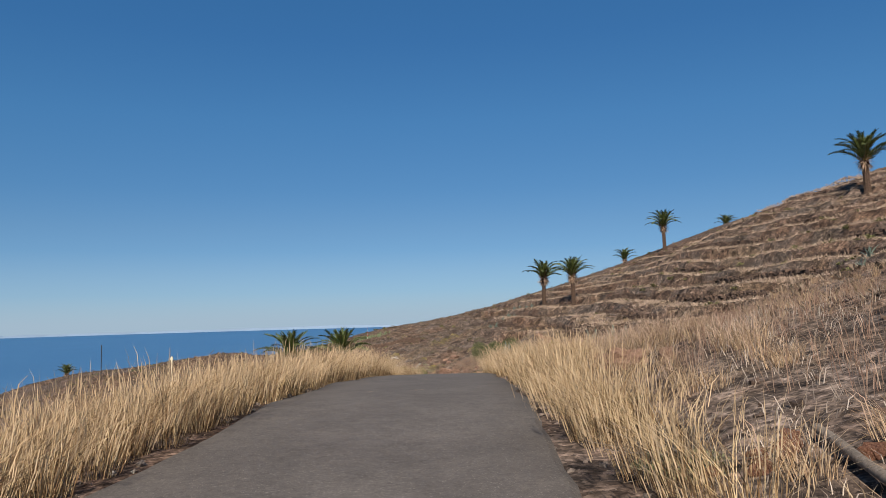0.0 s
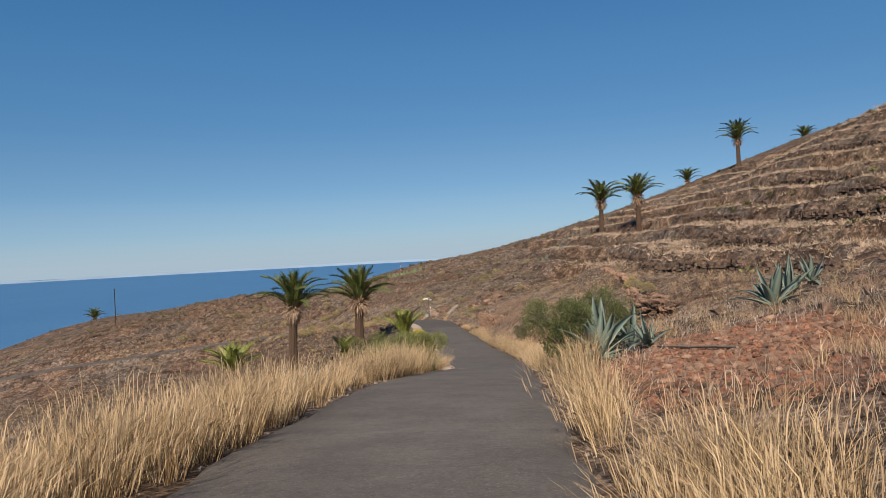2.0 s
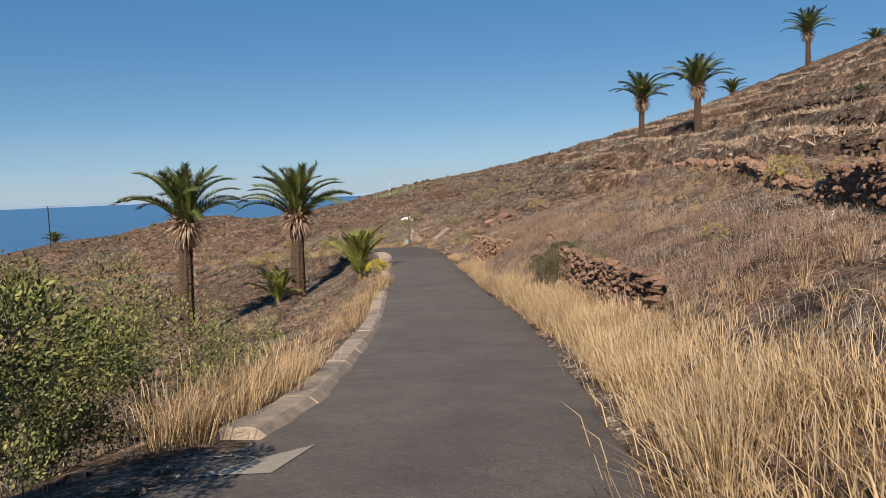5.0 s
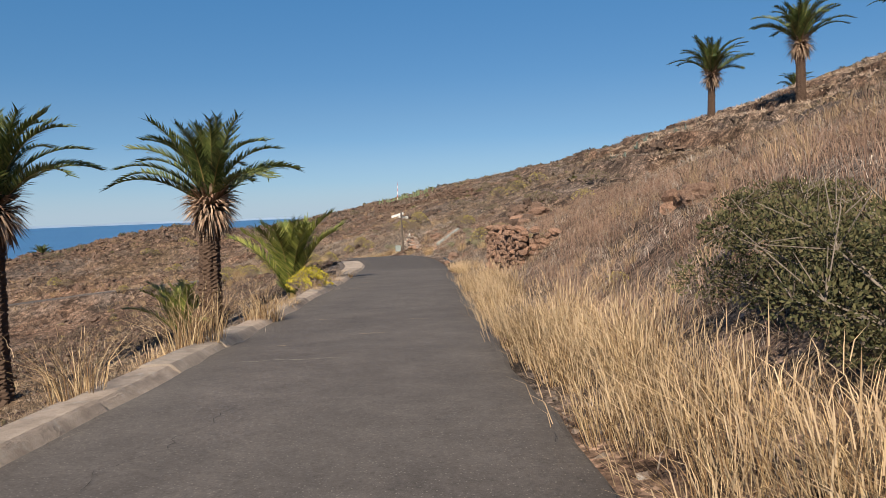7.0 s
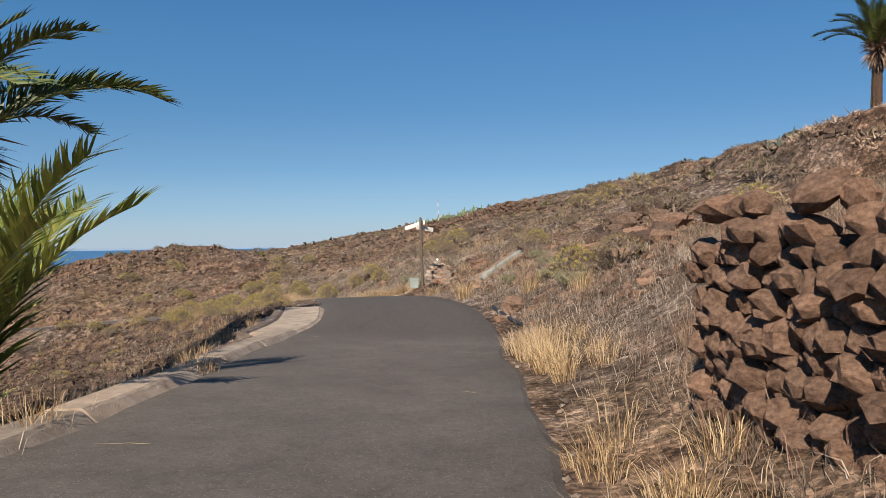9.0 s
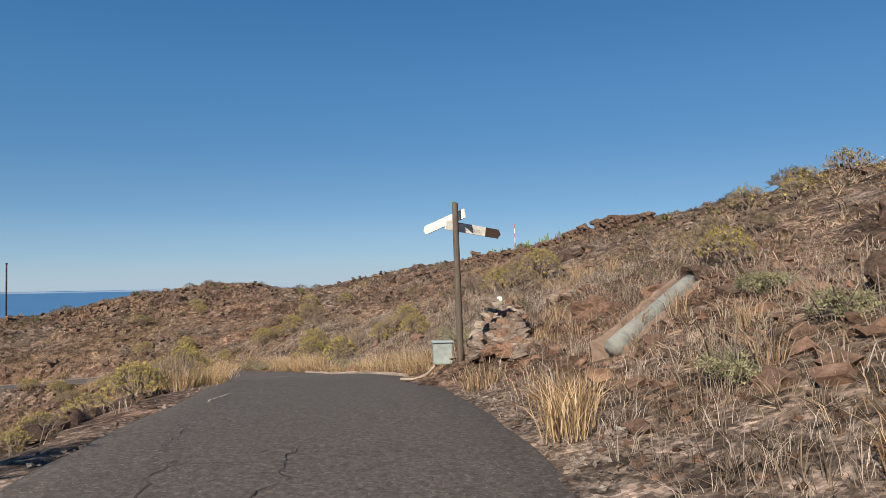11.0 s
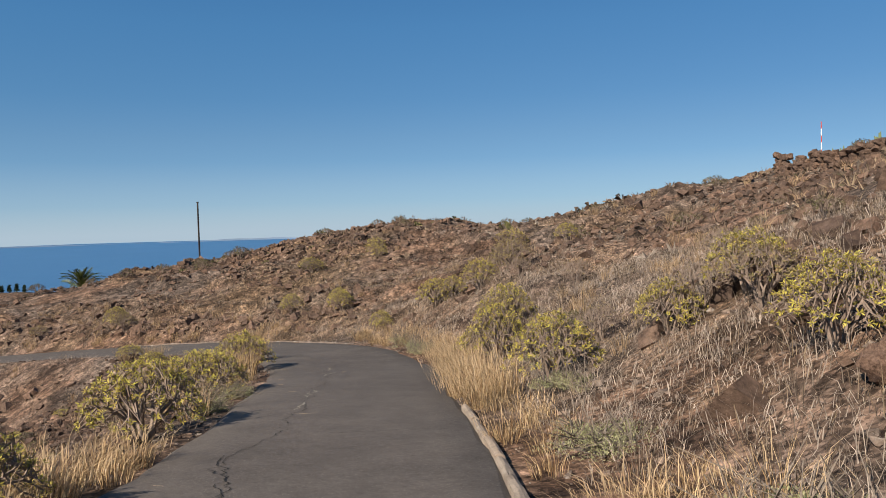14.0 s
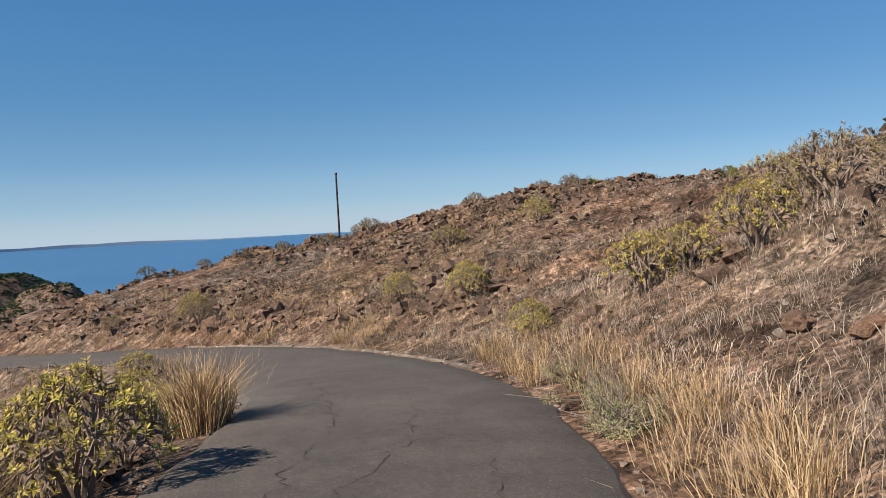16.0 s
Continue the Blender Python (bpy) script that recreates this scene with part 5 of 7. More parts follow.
def boulder(name, x, y, size, label, mat=M_STONE, seed=0, squash=0.6):
    r = random.Random(seed)
    bm = bmesh.new()
    bmesh.ops.create_icosphere(bm, subdivisions=3, radius=1.0)
    for v_ in bm.verts:
        v_.co = Vector([math.copysign(abs(q) ** 0.7, q) for q in v_.co]) * 0.85
    off = Vector((r.random() * 50, r.random() * 50, r.random() * 50))
    for v_ in bm.verts:
        v_.co *= 1 + 0.55 * noise.noise(v_.co * 1.3 + off) + 0.26 * noise.noise(v_.co * 3.7 + off) + 0.12 * noise.noise(v_.co * 9.0 + off)
    me = bpy.data.meshes.new(name)
    bm.to_mesh(me)
    bm.free()
    me.materials.append(mat)
    ob = new(name, me)
    ob.matrix_world = Matrix.LocRotScale((x, y, ground(x, y) + size * squash * 0.35), Euler((0, 0, r.random() * 6)), (size, size * 0.7, size * squash))
    return tagged(ob, label, "rock")


for x, y, sz_, sd in ((-3.35, 99.9, 0.42, 1), (-2.75, 99.6, 0.2, 2), (-3.6, 99.1, 0.16, 3), (-1.6, 103.5, 0.5, 4), (-0.7, 104.6, 0.6, 5), (0.2, 102.3, 0.55, 6), (-5.6, 110.4, 0.45, 7), (-0.2, 106.2, 0.55, 8), (-4.6, 109.9, 0.28, 12), (-11.9, 119.4, 0.3, 13),
                      (7.9, 105.5, 0.5, 9), (2.9, 70.8, 0.45, 10), (-13.4, 117.9, 0.32, 11), (-23, 131.9, 0.2, 14), (-22.2, 131.4, 0.18, 15), (0.9, 107.5, 0.7, 16), (-0.9, 101.2, 0.4, 17), (4.1, 2.2, 0.16, 18), (4.4, 3.1, 0.2, 19), (2.3, 1.9, 0.12, 31), (2.7, 2.6, 0.15, 32), (3.3, 2.9, 0.13, 33), (2.2, 3.2, 0.1, 34), (2.62, 12.2, 0.3, 35), (3.3, 76.0, 0.36, 36)):
    boulder("boulder", x, y, sz_, "rounded brown basalt boulder half sunk in the slope", M_WALL, sd)



for i, (x, y, sz_) in enumerate(((-0.67, 111.4, 0.45), (-0.1, 110.8, 0.55), (-1.0, 104.7, 0.5), (-1.4, 102.5, 0.38), (-2.1, 103.7, 0.42), (-2.0, 102.8, 0.33), (-2.5, 102.7, 0.3), (0.3, 112.2, 0.5), (-2.3, 105.8, 0.36), (-1.7, 102.4, 0.3), (-0.5, 103.7, 0.5), (-1.3, 105.6, 0.45), (0.3, 104.0, 0.55), (-0.6, 109.6, 0.4), (0.9, 110.3, 0.5), (1.4, 112.6, 0.5), (-1.6, 107.2, 0.35))):
    boulder("boulder", x, y, sz_, "weathered brown boulder in a rocky outcrop above the road", M_STONE, 70 + i, 0.75)
for i, (x, y, sz_) in enumerate(((2.2, 4.9, 0.11), (2.35, 5.15, 0.09), (1.95, 4.7, 0.1), (2.05, 5.0, 0.08), (2.5, 4.4, 0.1), (1.7, 4.9, 0.07))):
    boulder("stone", x, y, sz_, "rust-brown stone lying beside the verge grass", M_RED, 90 + i, 0.7)
for x, y, sz_, sd in ((2.7, 11.25, 0.32, 101), (3.15, 10.6, 0.18, 102)):
    boulder("boulder", x, y, sz_, "dull red-brown boulder in the verge grass", M_WALL, sd, 0.8)


# ---- palms ----
def skirt_bm(r, rad, tall, n_, reach):
    """The ragged ball of dry leaf bases and hanging dead strips under the crown."""
    bm = bmesh.new()
    for i in range(n_):
        f = (i + r.random()) / n_
        az, el = i * 2.39996 + r.gauss(0, 0.2), radians(48 - 125 * f + r.gauss(0, 14))
        d = Vector((math.cos(az) * math.cos(el), math.sin(az) * math.cos(el), math.sin(el)))
        p = Vector((math.cos(az) * rad, math.sin(az) * rad, tall * (0.15 - 0.75 * f)))
        ln = reach * r.uniform(0.55, 1.1) * (1 - 0.35 * f)
        sd = d.cross(Vector((r.gauss(0, 0.3), r.gauss(0, 0.3), 1))).normalized() * (0.028 + 0.03 * r.random()) * reach
        q = p + d * ln * 0.55
        e = p + d * ln + Vector((0, 0, -0.28 * ln))
        v_ = [bm.verts.new(w) for w in (p - sd, p + sd, q + sd * 0.8, q - sd * 0.8, e)]
        bm.faces.new(v_[:4])
        bm.faces.new((v_[3], v_[2], v_[4]))
    return bm


def frond_mesh(name, length, rise, droop, n_leaf, leaf, dead=False, young=False, seed=0):
    """A pinnate leaf along +x: a tapering arched rib with two rows of leaflets; rise and droop in degrees at base and over its run."""
    r = random.Random(seed)
    vs, fs, mi = [], [], []
    k = 12
    pts, x, z, a = [], 0.0, 0.0, radians(rise)
    for i in range(k + 1):
        pts.append((x, z, a))
        x += math.cos(a) * length / k
        z += math.sin(a) * length / k
        a -= radians(droop) / k * (0.4 + 1.2 * i / k)
    for i, (x, z, a) in enumerate(pts):
        w = (0.02 * (1 - 0.85 * i / k) + 0.06 * max(0, 1 - 5 * i / k)) * (length / 3.5)
        vs += [(x, -w, z), (x - math.sin(a) * w, 0, z + math.cos(a) * w), (x, w, z)]
        if i:
            o = 3 * i
            for j in range(3):
                fs.append((o - 3 + j, o - 3 + (j + 1) % 3, o + (j + 1) % 3, o + j))
                mi.append(1)
    for i in range(n_leaf):
        f = 0.14 + 0.86 * i / (n_leaf - 1)
        q = f * k
        j = min(k - 1, int(q))
        u = q - j
        x, z, a = (pts[j][m] * (1 - u) + pts[j + 1][m] * u for m in range(3))
        ll = leaf * (0.5 + 0.5 * math.sin(min(1, f * 1.15) * math.pi * 0.83 + 0.35)) * r.uniform(0.85, 1.1)
        for sg in (-1, 1):
            sweep = radians(r.gauss(54, 6) - 12 * f)
            lift = radians(r.gauss(28, 9) if not dead else r.gauss(-35, 20))
            dx, dy, dz = math.cos(sweep), sg * math.sin(sweep) * math.cos(lift), math.sin(sweep) * math.sin(lift)
            d3 = Vector((dx * math.cos(a) - dz * math.sin(a), dy, dx * math.sin(a) + dz * math.cos(a)))
            b0 = Vector((x, 0, z))
            sag = Vector((0, 0, -0.10 * ll))
            w = Vector((math.cos(a), 0, math.sin(a))) * (0.028 * length / 3.5)
            o = len(vs)
            vs += [b0 - w, b0 + w, b0 + d3 * ll * 0.55 + w * 0.8, b0 + d3 * ll * 0.55 - w * 0.8, b0 + d3 * ll + sag]
            fs += [(o, o + 1, o + 2, o + 3), (o + 3, o + 2, o + 4)]
            mi += [0, 0]
    me = bpy.data.meshes.new(name)
    me.from_pydata([tuple(v_) for v_ in vs], [], fs)
    for m in ((M_DEAD, M_DEAD) if dead else (M_FROND_Y, M_RACHIS) if young else (M_FROND, M_RACHIS)):
        me.materials.append(m)
    me.polygons.foreach_set("material_index", mi)
    me.update()
    return me


FR_UP = [frond_mesh("frond", 3.6, 6, 52, 80, 0.62, seed=i) for i in range(3)]
FR_OUT = [frond_mesh("frond", 3.8, 12, 88, 80, 0.62, seed=10 + i) for i in range(3)]
FY_UP = [frond_mesh("frond", 3.0, 8, 62, 84, 0.6, young=True, seed=20 + i) for i in range(3)]


def trunk_bm(h, r0, r1, seed):
    """A ringed trunk with the diamond stubs of old leaf bases, bulging below the crown."""
    r = random.Random(seed)
    bm = bmesh.new()
    k, n_ = max(4, int(h / 0.085)), 18
    rings = []
    lean = (r.gauss(0, 0.02), r.gauss(0, 0.02))
    for i in range(k + 1):
        f = i / k
        rad = r0 + (r1 - r0) * f + 0.10 * r0 * math.exp(-((f - 0.96) / 0.12) ** 2) * 4 + 0.25 * r0 * math.exp(-(f / 0.06) ** 2)
        ring = []
        for j in range(n_):
            a = (j + 0.5 * (i % 2)) * 2 * math.pi / n_
            q = rad * (1 + (0.13 if (i + j) % 2 else -0.05) + r.gauss(0, 0.05))
            ring.append(bm.verts.new((q * math.cos(a) + lean[0] * h * f * f, q * math.sin(a) + lean[1] * h * f * f, h * f - (0.3 if i == 0 else 0))))
        rings.append(ring)
    for a, b_ in zip(rings, rings[1:]):
        for j in range(n_):
            bm.faces.new((a[j], a[(j + 1) % n_], b_[(j + 1) % n_], b_[j]))
    bm.faces.new(rings[-1])
    return bm, (lean[0] * h, lean[1] * h)


def palm(x, y, h, r0, size, n_up, n_out, n_dead, label, young=False, seed=0, z=None, group="palms"):
    r = random.Random(seed)
    z = ground(x, y) if z is None else z
    ob = empty("palm", pose(x, y, z), label, "palm tree", group)
    top = (0.0, 0.0)
    if h > 0.25:
        bm, top = trunk_bm(h, r0, r0 * 0.8, seed)
        part("trunk", bm, M_TRUNK, ob)
    ga = r.random() * 6
    for i in range(n_up + n_out):
        f = i / (n_up + n_out - 1)
        me = r.choice(FY_UP) if young else r.choice(FR_UP if i < n_up else FR_OUT)
        fr = new("frond", me)
        fr.parent = ob
        az = ga + i * 2.39996 + r.gauss(0, 0.15)
        el = radians((90 - 56 * f ** 1.1 if not young else 88 - (24 if h < 0.24 else 48) * f) + r.gauss(0, 5))
        sc = size / (3.0 if young else 3.6) * (0.78 + 0.26 * min(1, f * 2.2)) * r.uniform(0.92, 1.06)
        fr.matrix_local = Matrix.Translation((top[0], top[1], h - 0.05 - 0.25 * f * size / 3.6)) @ Matrix.Rotation(az, 4, "Z") @ Matrix.Rotation(-el, 4, "Y") @ Matrix.Rotation(r.gauss(0, 0.35), 4, "X") @ Matrix.Scale(sc, 4)
    if n_dead:
        sk = part("dead_skirt", skirt_bm(r, r0 * 0.9, size * 0.30, n_dead * 11, size * 0.30), M_DEAD, ob, "shaggy ball of pale brown dead leaf bases")
        sk.matrix_local = Matrix.Translation((top[0], top[1], h + 0.08 * size / 3.6))
    return ob


TALL = "tall date palm with brown dead skirt"
palm(-13.7, 94.2, 5.6, 0.47, 4.2, 20, 20, 60, "date palm with arching green fronds and shaggy dead skirt", seed=1)
palm(-19.0, 87.7, 7.1, 0.42, 4.2, 20, 20, 50, "tall slender date palm with drooping green crown below the road", seed=2)
palm(-19.2, 72.0, 3.2, 0.3, 2.85, 16, 14, 20, "short young palm with yellow-green fronds on the slope", True, seed=3)
palm(-8.3, 89.4, 0.2, 0.2, 3.5, 10, 9, 0, "stemless young palm with upright yellow-green fronds behind the kerb", True, seed=4)
palm(-15.2, 94.2, 0.25, 0.2, 2.9, 8, 8, 0, "small stemless palm at the foot of a taller one", True, seed=5)
palm(18.7, 139.9, 5.5, 0.36, 4.1, 16, 20, 40, TALL + " on a terrace", seed=6)
palm(21.4, 123.2, 5.2, 0.36, 3.9, 16, 20, 40, TALL + " above terraces", seed=7)
palm(51.7, 171.6, 5.6, 0.4, 4.6, 16, 20, 24, TALL + " high uphill", seed=8)
palm(53.8, 218.6, 1.8, 0.45, 4.2, 14, 18, 12, "squat date palm on the skyline", seed=9)
palm(83.6, 215.8, 0.8, 0.45, 3.8, 14, 18, 0, "stemless bushy palm on the skyline", seed=10)
palm(53.7, 91.8, 4.3, 0.4, 4.4, 16, 20, 16, "date palm with full crown high on the slope", seed=11)
palm(-129.4, 179.5, -15.0 - ground(-129.4, 179.5), 0.4, 3.9, 16, 20, 10, "dark date palm rooted behind the edge of the ridge", seed=13)
palm(-118.0, 228.5, -13.6 - ground(-118.0, 228.5), 0.4, 3.6, 16, 18, 10, "dark date palm low on the far slope", seed=15)
palm(-6.1, 36.9, 0.2, 0.2, 1.25, 10, 8, 0, "small bright green young palm in the grass", True, seed=14, z=ground(-6.1, 36.9) - 0.15)


# ---- spurge bushes ----
def tube(vs, fs, a, b_, ra, rb):
    d = (b_ - a).normalized()
    u = d.orthogonal().normalized()
    w = d.cross(u)
    o = len(vs)
    for c_, rr in ((a, ra), (b_, rb)):
        for k in range(4):
            an = k * math.pi / 2
            vs.append(c_ + (u * math.cos(an) + w * math.sin(an)) * rr)
    for k in range(4):
        fs.append((o + k, o + (k + 1) % 4, o + 4 + (k + 1) % 4, o + 4 + k))


def spurge_meshes(seed, tips, leafy, leaf_len, n_leaf, mat, stem=0.02, low=0.38):
    """A dome of forked stout branches about 1.25 m wide, rising from one foot, with a rosette of narrow leaves at each tip."""
    r = random.Random(seed)
    vs, fs, lv, lf = [], [], [], []

    def rosette(q, d):
        side0 = d.orthogonal().normalized()
        for i in range(n_leaf):
            side = Matrix.Rotation(i * 2.4 + r.random(), 3, d) @ side0
            out = (d * r.uniform(0.0, 0.8) + side * r.uniform(0.5, 1.0)).normalized()
            wv = out.cross(d).normalized() * leaf_len * 0.13
            b0 = q - d * leaf_len * r.uniform(-0.2, 0.9)
            ll = leaf_len * r.uniform(0.7, 1.15)
            o = len(lv)
            lv.extend([b0, b0 + out * ll * 0.55 + wv, b0 + out * ll, b0 + out * ll * 0.55 - wv])
            lf.append((o, o + 1, o + 2, o + 3))

    def grow(p, goals):
        rad = stem * min(1.5, 0.34 + 0.13 * len(goals) ** 0.5)
        if len(goals) == 1:
            g = goals[0]
            m = p + (g - p) * 0.5 + Vector(((g.x - p.x) * 0.2, (g.y - p.y) * 0.2, -0.025))
            tube(vs, fs, p, m, rad, rad * 0.75)
            tube(vs, fs, m, g, rad * 0.75, rad * 0.55)
            if r.random() < leafy:
                rosette(g, ((g - p).normalized() + Vector((0, 0, 0.5))).normalized())
            return
        mean = sum(goals, Vector()) / len(goals)
        u = Vector((r.gauss(0, 1), r.gauss(0, 1), r.gauss(0, 0.3)))
        goals = sorted(goals, key=lambda g: g.dot(u))
        cut = max(1, min(len(goals) - 1, int(len(goals) * r.uniform(0.35, 0.65))))
        for part_ in (goals[:cut], goals[cut:]):
            m = sum(part_, Vector()) / len(part_)
            q = p + (m - p) * r.uniform(0.3, 0.5) if len(part_) > 1 else p + (m - p) * 0.55
            q += Vector((r.gauss(0, 0.015), r.gauss(0, 0.015), -0.02 * r.random()))
            tube(vs, fs, p, q, rad, rad * 0.85)
            grow(q, part_)

    goals = []
    for i in range(tips):
        u, az = r.random(), r.random() * 6.283
        rr = 0.62 * u ** 0.5 * r.uniform(0.85, 1.05)
        goals.append(Vector((rr * math.cos(az), rr * math.sin(az), low + (0.88 - low) * (1 - u) ** 0.6 + r.gauss(0, 0.05))))
    goals.sort(key=lambda g: math.atan2(g.y, g.x))
    k = 5
    for i in range(k):
        seg = goals[i * tips // k:(i + 1) * tips // k]
        m = sum(seg, Vector()) / len(seg)
        foot = Vector((m.x * 0.08, m.y * 0.08, -0.1))
        q = Vector((m.x * 0.3, m.y * 0.3, m.z * 0.34))
        tube(vs, fs, foot, q, stem * 1.9, stem * 1.5)
        grow(q, seg)
    out = []
    for nm, v_, f, m in (("branch", vs, fs, M_STEM), ("foliage", lv, lf, mat)):
        me = bpy.data.meshes.new(nm)
        me.from_pydata([tuple(q) for q in v_], [], f)
        me.materials.append(m)
        me.update()
        out.append(me)
    return out


SP_Y = [spurge_meshes(i, 290, 1.0, 0.052, 10, M_SPURGE, 0.015, low=0.2) for i in range(3)]
SP_D = [spurge_meshes(10 + i, 240, 0.95, 0.048, 10, M_SPURGE_D, 0.014) for i in range(3)]
SP_B = [spurge_meshes(20 + i, 150, 0.3, 0.045, 6, M_SPURGE_D, 0.015) for i in range(2)]
SP_FAR = [spurge_meshes(50 + i, 110, 0.97, 0.075, 8, M_SPURGE if i < 2 else M_OLIVE, low=0.16) for i in range(4)]
SP_F = [spurge_meshes(30, 170, 1.0, 0.08, 9, M_YELLOW)]
SPURGE = {"y": (SP_Y, "rounded spurge bush with yellow-green leaf tips"), "d": (SP_D, "olive-green spurge bush with grey forked branches"), "b": (SP_B, "nearly leafless grey spurge bush with forked branches"), "f": (SP_F, "bush covered in bright yellow flowers")}
spr = random.Random(5)


def spurge(kind, x, y, width, tall=1.0, where="on the dry slope"):
    pair = spr.choice(SPURGE[kind][0])
    if near_road(np.array([x]), np.array([y]))[0][0] > 11 or width < 0.95:
        pair = spr.choice(SP_FAR[:2] if kind == "y" else SP_FAR[2:])
    ob = empty("spurge_bush", pose(x, y, ground(x, y), 0, 0, spr.random() * 360) @ Matrix.Diagonal((width / 1.25, width / 1.25, width / 1.25 * tall * (0.72 if pair in SP_FAR else 0.92), 1)), SPURGE[kind][1] + " " + where, "bush", "spurge bushes")
    for nm, me in zip(("branch", "foliage"), pair):
        o = new(nm, me)
        o.parent = ob


for k, x, y, w in (("y", -26.8, 135.2, 1.5), ("y", -26.1, 135.3, 1.1), ("y", -25.0, 135.4, 1.5), ("d", -24.1, 136.0, 1.6), ("y", -28.9, 134.85, 0.8), ("y", -39.4, 139.9, 1.0), ("y", -34.7, 138.7, 1.1), ("d", -45.7, 148.2, 1.8), ("y", -43.5, 152.1, 1.6), ("y", -51.9, 138.2, 1.6),
                   ("y", -28.5, 144.0, 1.7), ("d", -24.9, 136.9, 1.6), ("d", -25.4, 143.9, 1.7), ("d", -18.9, 138.9, 1.2), ("y", -12.4, 120.5, 1.15), ("b", -11.6, 124.6, 1.0), ("d", -13.4, 122.7, 1.1), ("b", -14.3, 124.9, 1.0), ("d", -8.3, 117.8, 1.3), ("d", -3.8, 110.9, 1.1), ("y", -0.9, 120.1, 1.2), ("d", -2.1, 123.2, 1.5),
                   ("y", -1.9, 122.6, 1.5), ("d", -0.7, 122.1, 1.7), ("y", -2.0, 101.0, 1.25), ("b", -1.4, 100.2, 0.9), ("y", -3.5, 110.4, 1.0), ("d", 4.9, 113.0, 1.9), ("y", 5.0, 45.4, 0.8), ("y", 9.7, 67.6, 1.5), ("y", 5.9, 61.8, 0.75), ("y", 4.3, 24.5, 0.75), ("y", 1.8, 74.66, 0.4), ("y", 10.2, 65.3, 1.2), ("b", -16.2, 124.6, 0.95), ("y", -14.7, 123.4, 1.05),
                   ("d", -49.8, 163.0, 1.6), ("d", -51.5, 162.2, 1.4), ("d", -48.0, 161.5, 1.3), ("d", -60.6, 151.4, 1.9), ("d", -57.9, 152.6, 2.0), ("b", -63.5, 149.5, 1.5), ("b", -65.8, 147.6, 1.4), ("d", -67.5, 145.8, 1.3), ("d", -70.5, 143.0, 1.5), ("b", -38.2, 161.0, 1.6), ("b", -36.2, 160.4, 1.5), ("d", -30.8, 158.6, 1.6), ("d", -53.8, 158.2, 1.3), ("b", -45.2, 161.8, 1.0),
                   ("d", -20.8, 150.5, 1.5), ("d", -14.5, 150.0, 1.3), ("y", -8.6, 148.9, 1.3), ("d", -4.5, 146.6, 1.4), ("b", -10.2, 128.2, 1.0), ("b", -8.9, 121.9, 0.9), ("d", 1.6, 111.5, 1.5), ("y", 3.8, 109.0, 1.6), ("d", 0.6, 113.9, 1.4), ("b", -20.6, 129.6, 1.1), ("b", -19.8, 131.8, 1.2), ("b", -22.6, 133.9, 1.0)):
    spurge(k, x, y, w)
for k, x, y, w in (("b", -11.3, 123.7, 1.3), ("y", -9.8, 121.8, 1.3), ("d", -9.6, 123.4, 1.2), ("y", -8.6, 122.8, 1.6), ("b", -14.3, 123.5, 1.0), ("b", -17.3, 126.0, 0.9), ("y", -24.3, 141.0, 1.1), ("y", -28.2, 143.1, 1.2), ("y", -40.9, 149.2, 1.2), ("y", -45.5, 148.5, 1.3),
                   ("b", -19.1, 127.0, 1.0), ("d", -27.4, 151.8, 1.0), ("y", -47.2, 149.5, 1.6), ("y", -41.2, 149.4, 1.5), ("y", -37.9, 138.8, 1.2), ("y", -33.8, 137.9, 1.3), ("y", -29.2, 135.0, 1.0), ("d", -50.0, 137.5, 1.5), ("d", -56.9, 136.2, 1.2), ("d", -62.0, 152.0, 1.6), ("d", -59.5, 153.0, 1.5), ("y", -0.4, 122.2, 1.5), ("y", 1.1, 123.3, 1.8), ("y", -13.7, 123.4, 1.2)):
    spurge(k, x, y, w)
for k, s, o, w, tall in (("b", 113.4, -2.6, 1.1, 1.1), ("y", 111.2, -2.9, 1.1, 0.9), ("y", 109.5, -3.2, 0.8, 0.8), ("y", 114.6, -3.1, 1.1, 0.8), ("y", 118.5, -3.0, 1.0, 0.8), ("y", 121.9, -3.2, 1.0, 0.9), ("d", 126.4, -3.4, 1.1, 0.8), ("y", 128.8, -2.75, 1.8, 0.8),
                         ("y", 134.8, -2.6, 1.7, 1.0), ("y", 134.0, -3.5, 1.6, 0.85), ("y", 135.9, -3.5, 1.3, 0.85), ("b", 136.2, -2.7, 0.95, 0.9), ("y", 138.6, -2.7, 1.0, 0.9),
                         ("y", 141.5, -3.4, 1.3, 0.8), ("d", 143.5, -4.6, 1.4, 0.8), ("y", 105.1, -2.6, 0.45, 0.8), ("y", 107.2, -3.1, 0.6, 0.8), ("y", 125.5, 3.0, 1.5, 1.0), ("y", 129.4, 2.85, 1.45, 1.2), ("y", 131.2, 2.75, 1.0, 1.0), ("y", 132.2, 3.8, 1.6, 1.1), ("y", 114.5, -2.45, 1.15, 1.2), ("y", 120.1, -2.4, 1.25, 1.0), ("y", 124.6, -2.6, 1.65, 0.95), ("d", 99.0, 4.9, 1.4, 0.8), ("y", 146.8, -3.6, 1.4, 0.8), ("y", 150.8, -2.9, 1.2, 0.7)):
    p = road_point(s, o)
    spurge(k, p[0], p[1], w, tall, "at the road edge")
for i in range(26):
    p = road_point(spr.uniform(116, 156), -spr.uniform(4.2, 13))
    spurge(spr.choice("yydb"), p[0], p[1], spr.uniform(0.4, 0.85), 0.75)
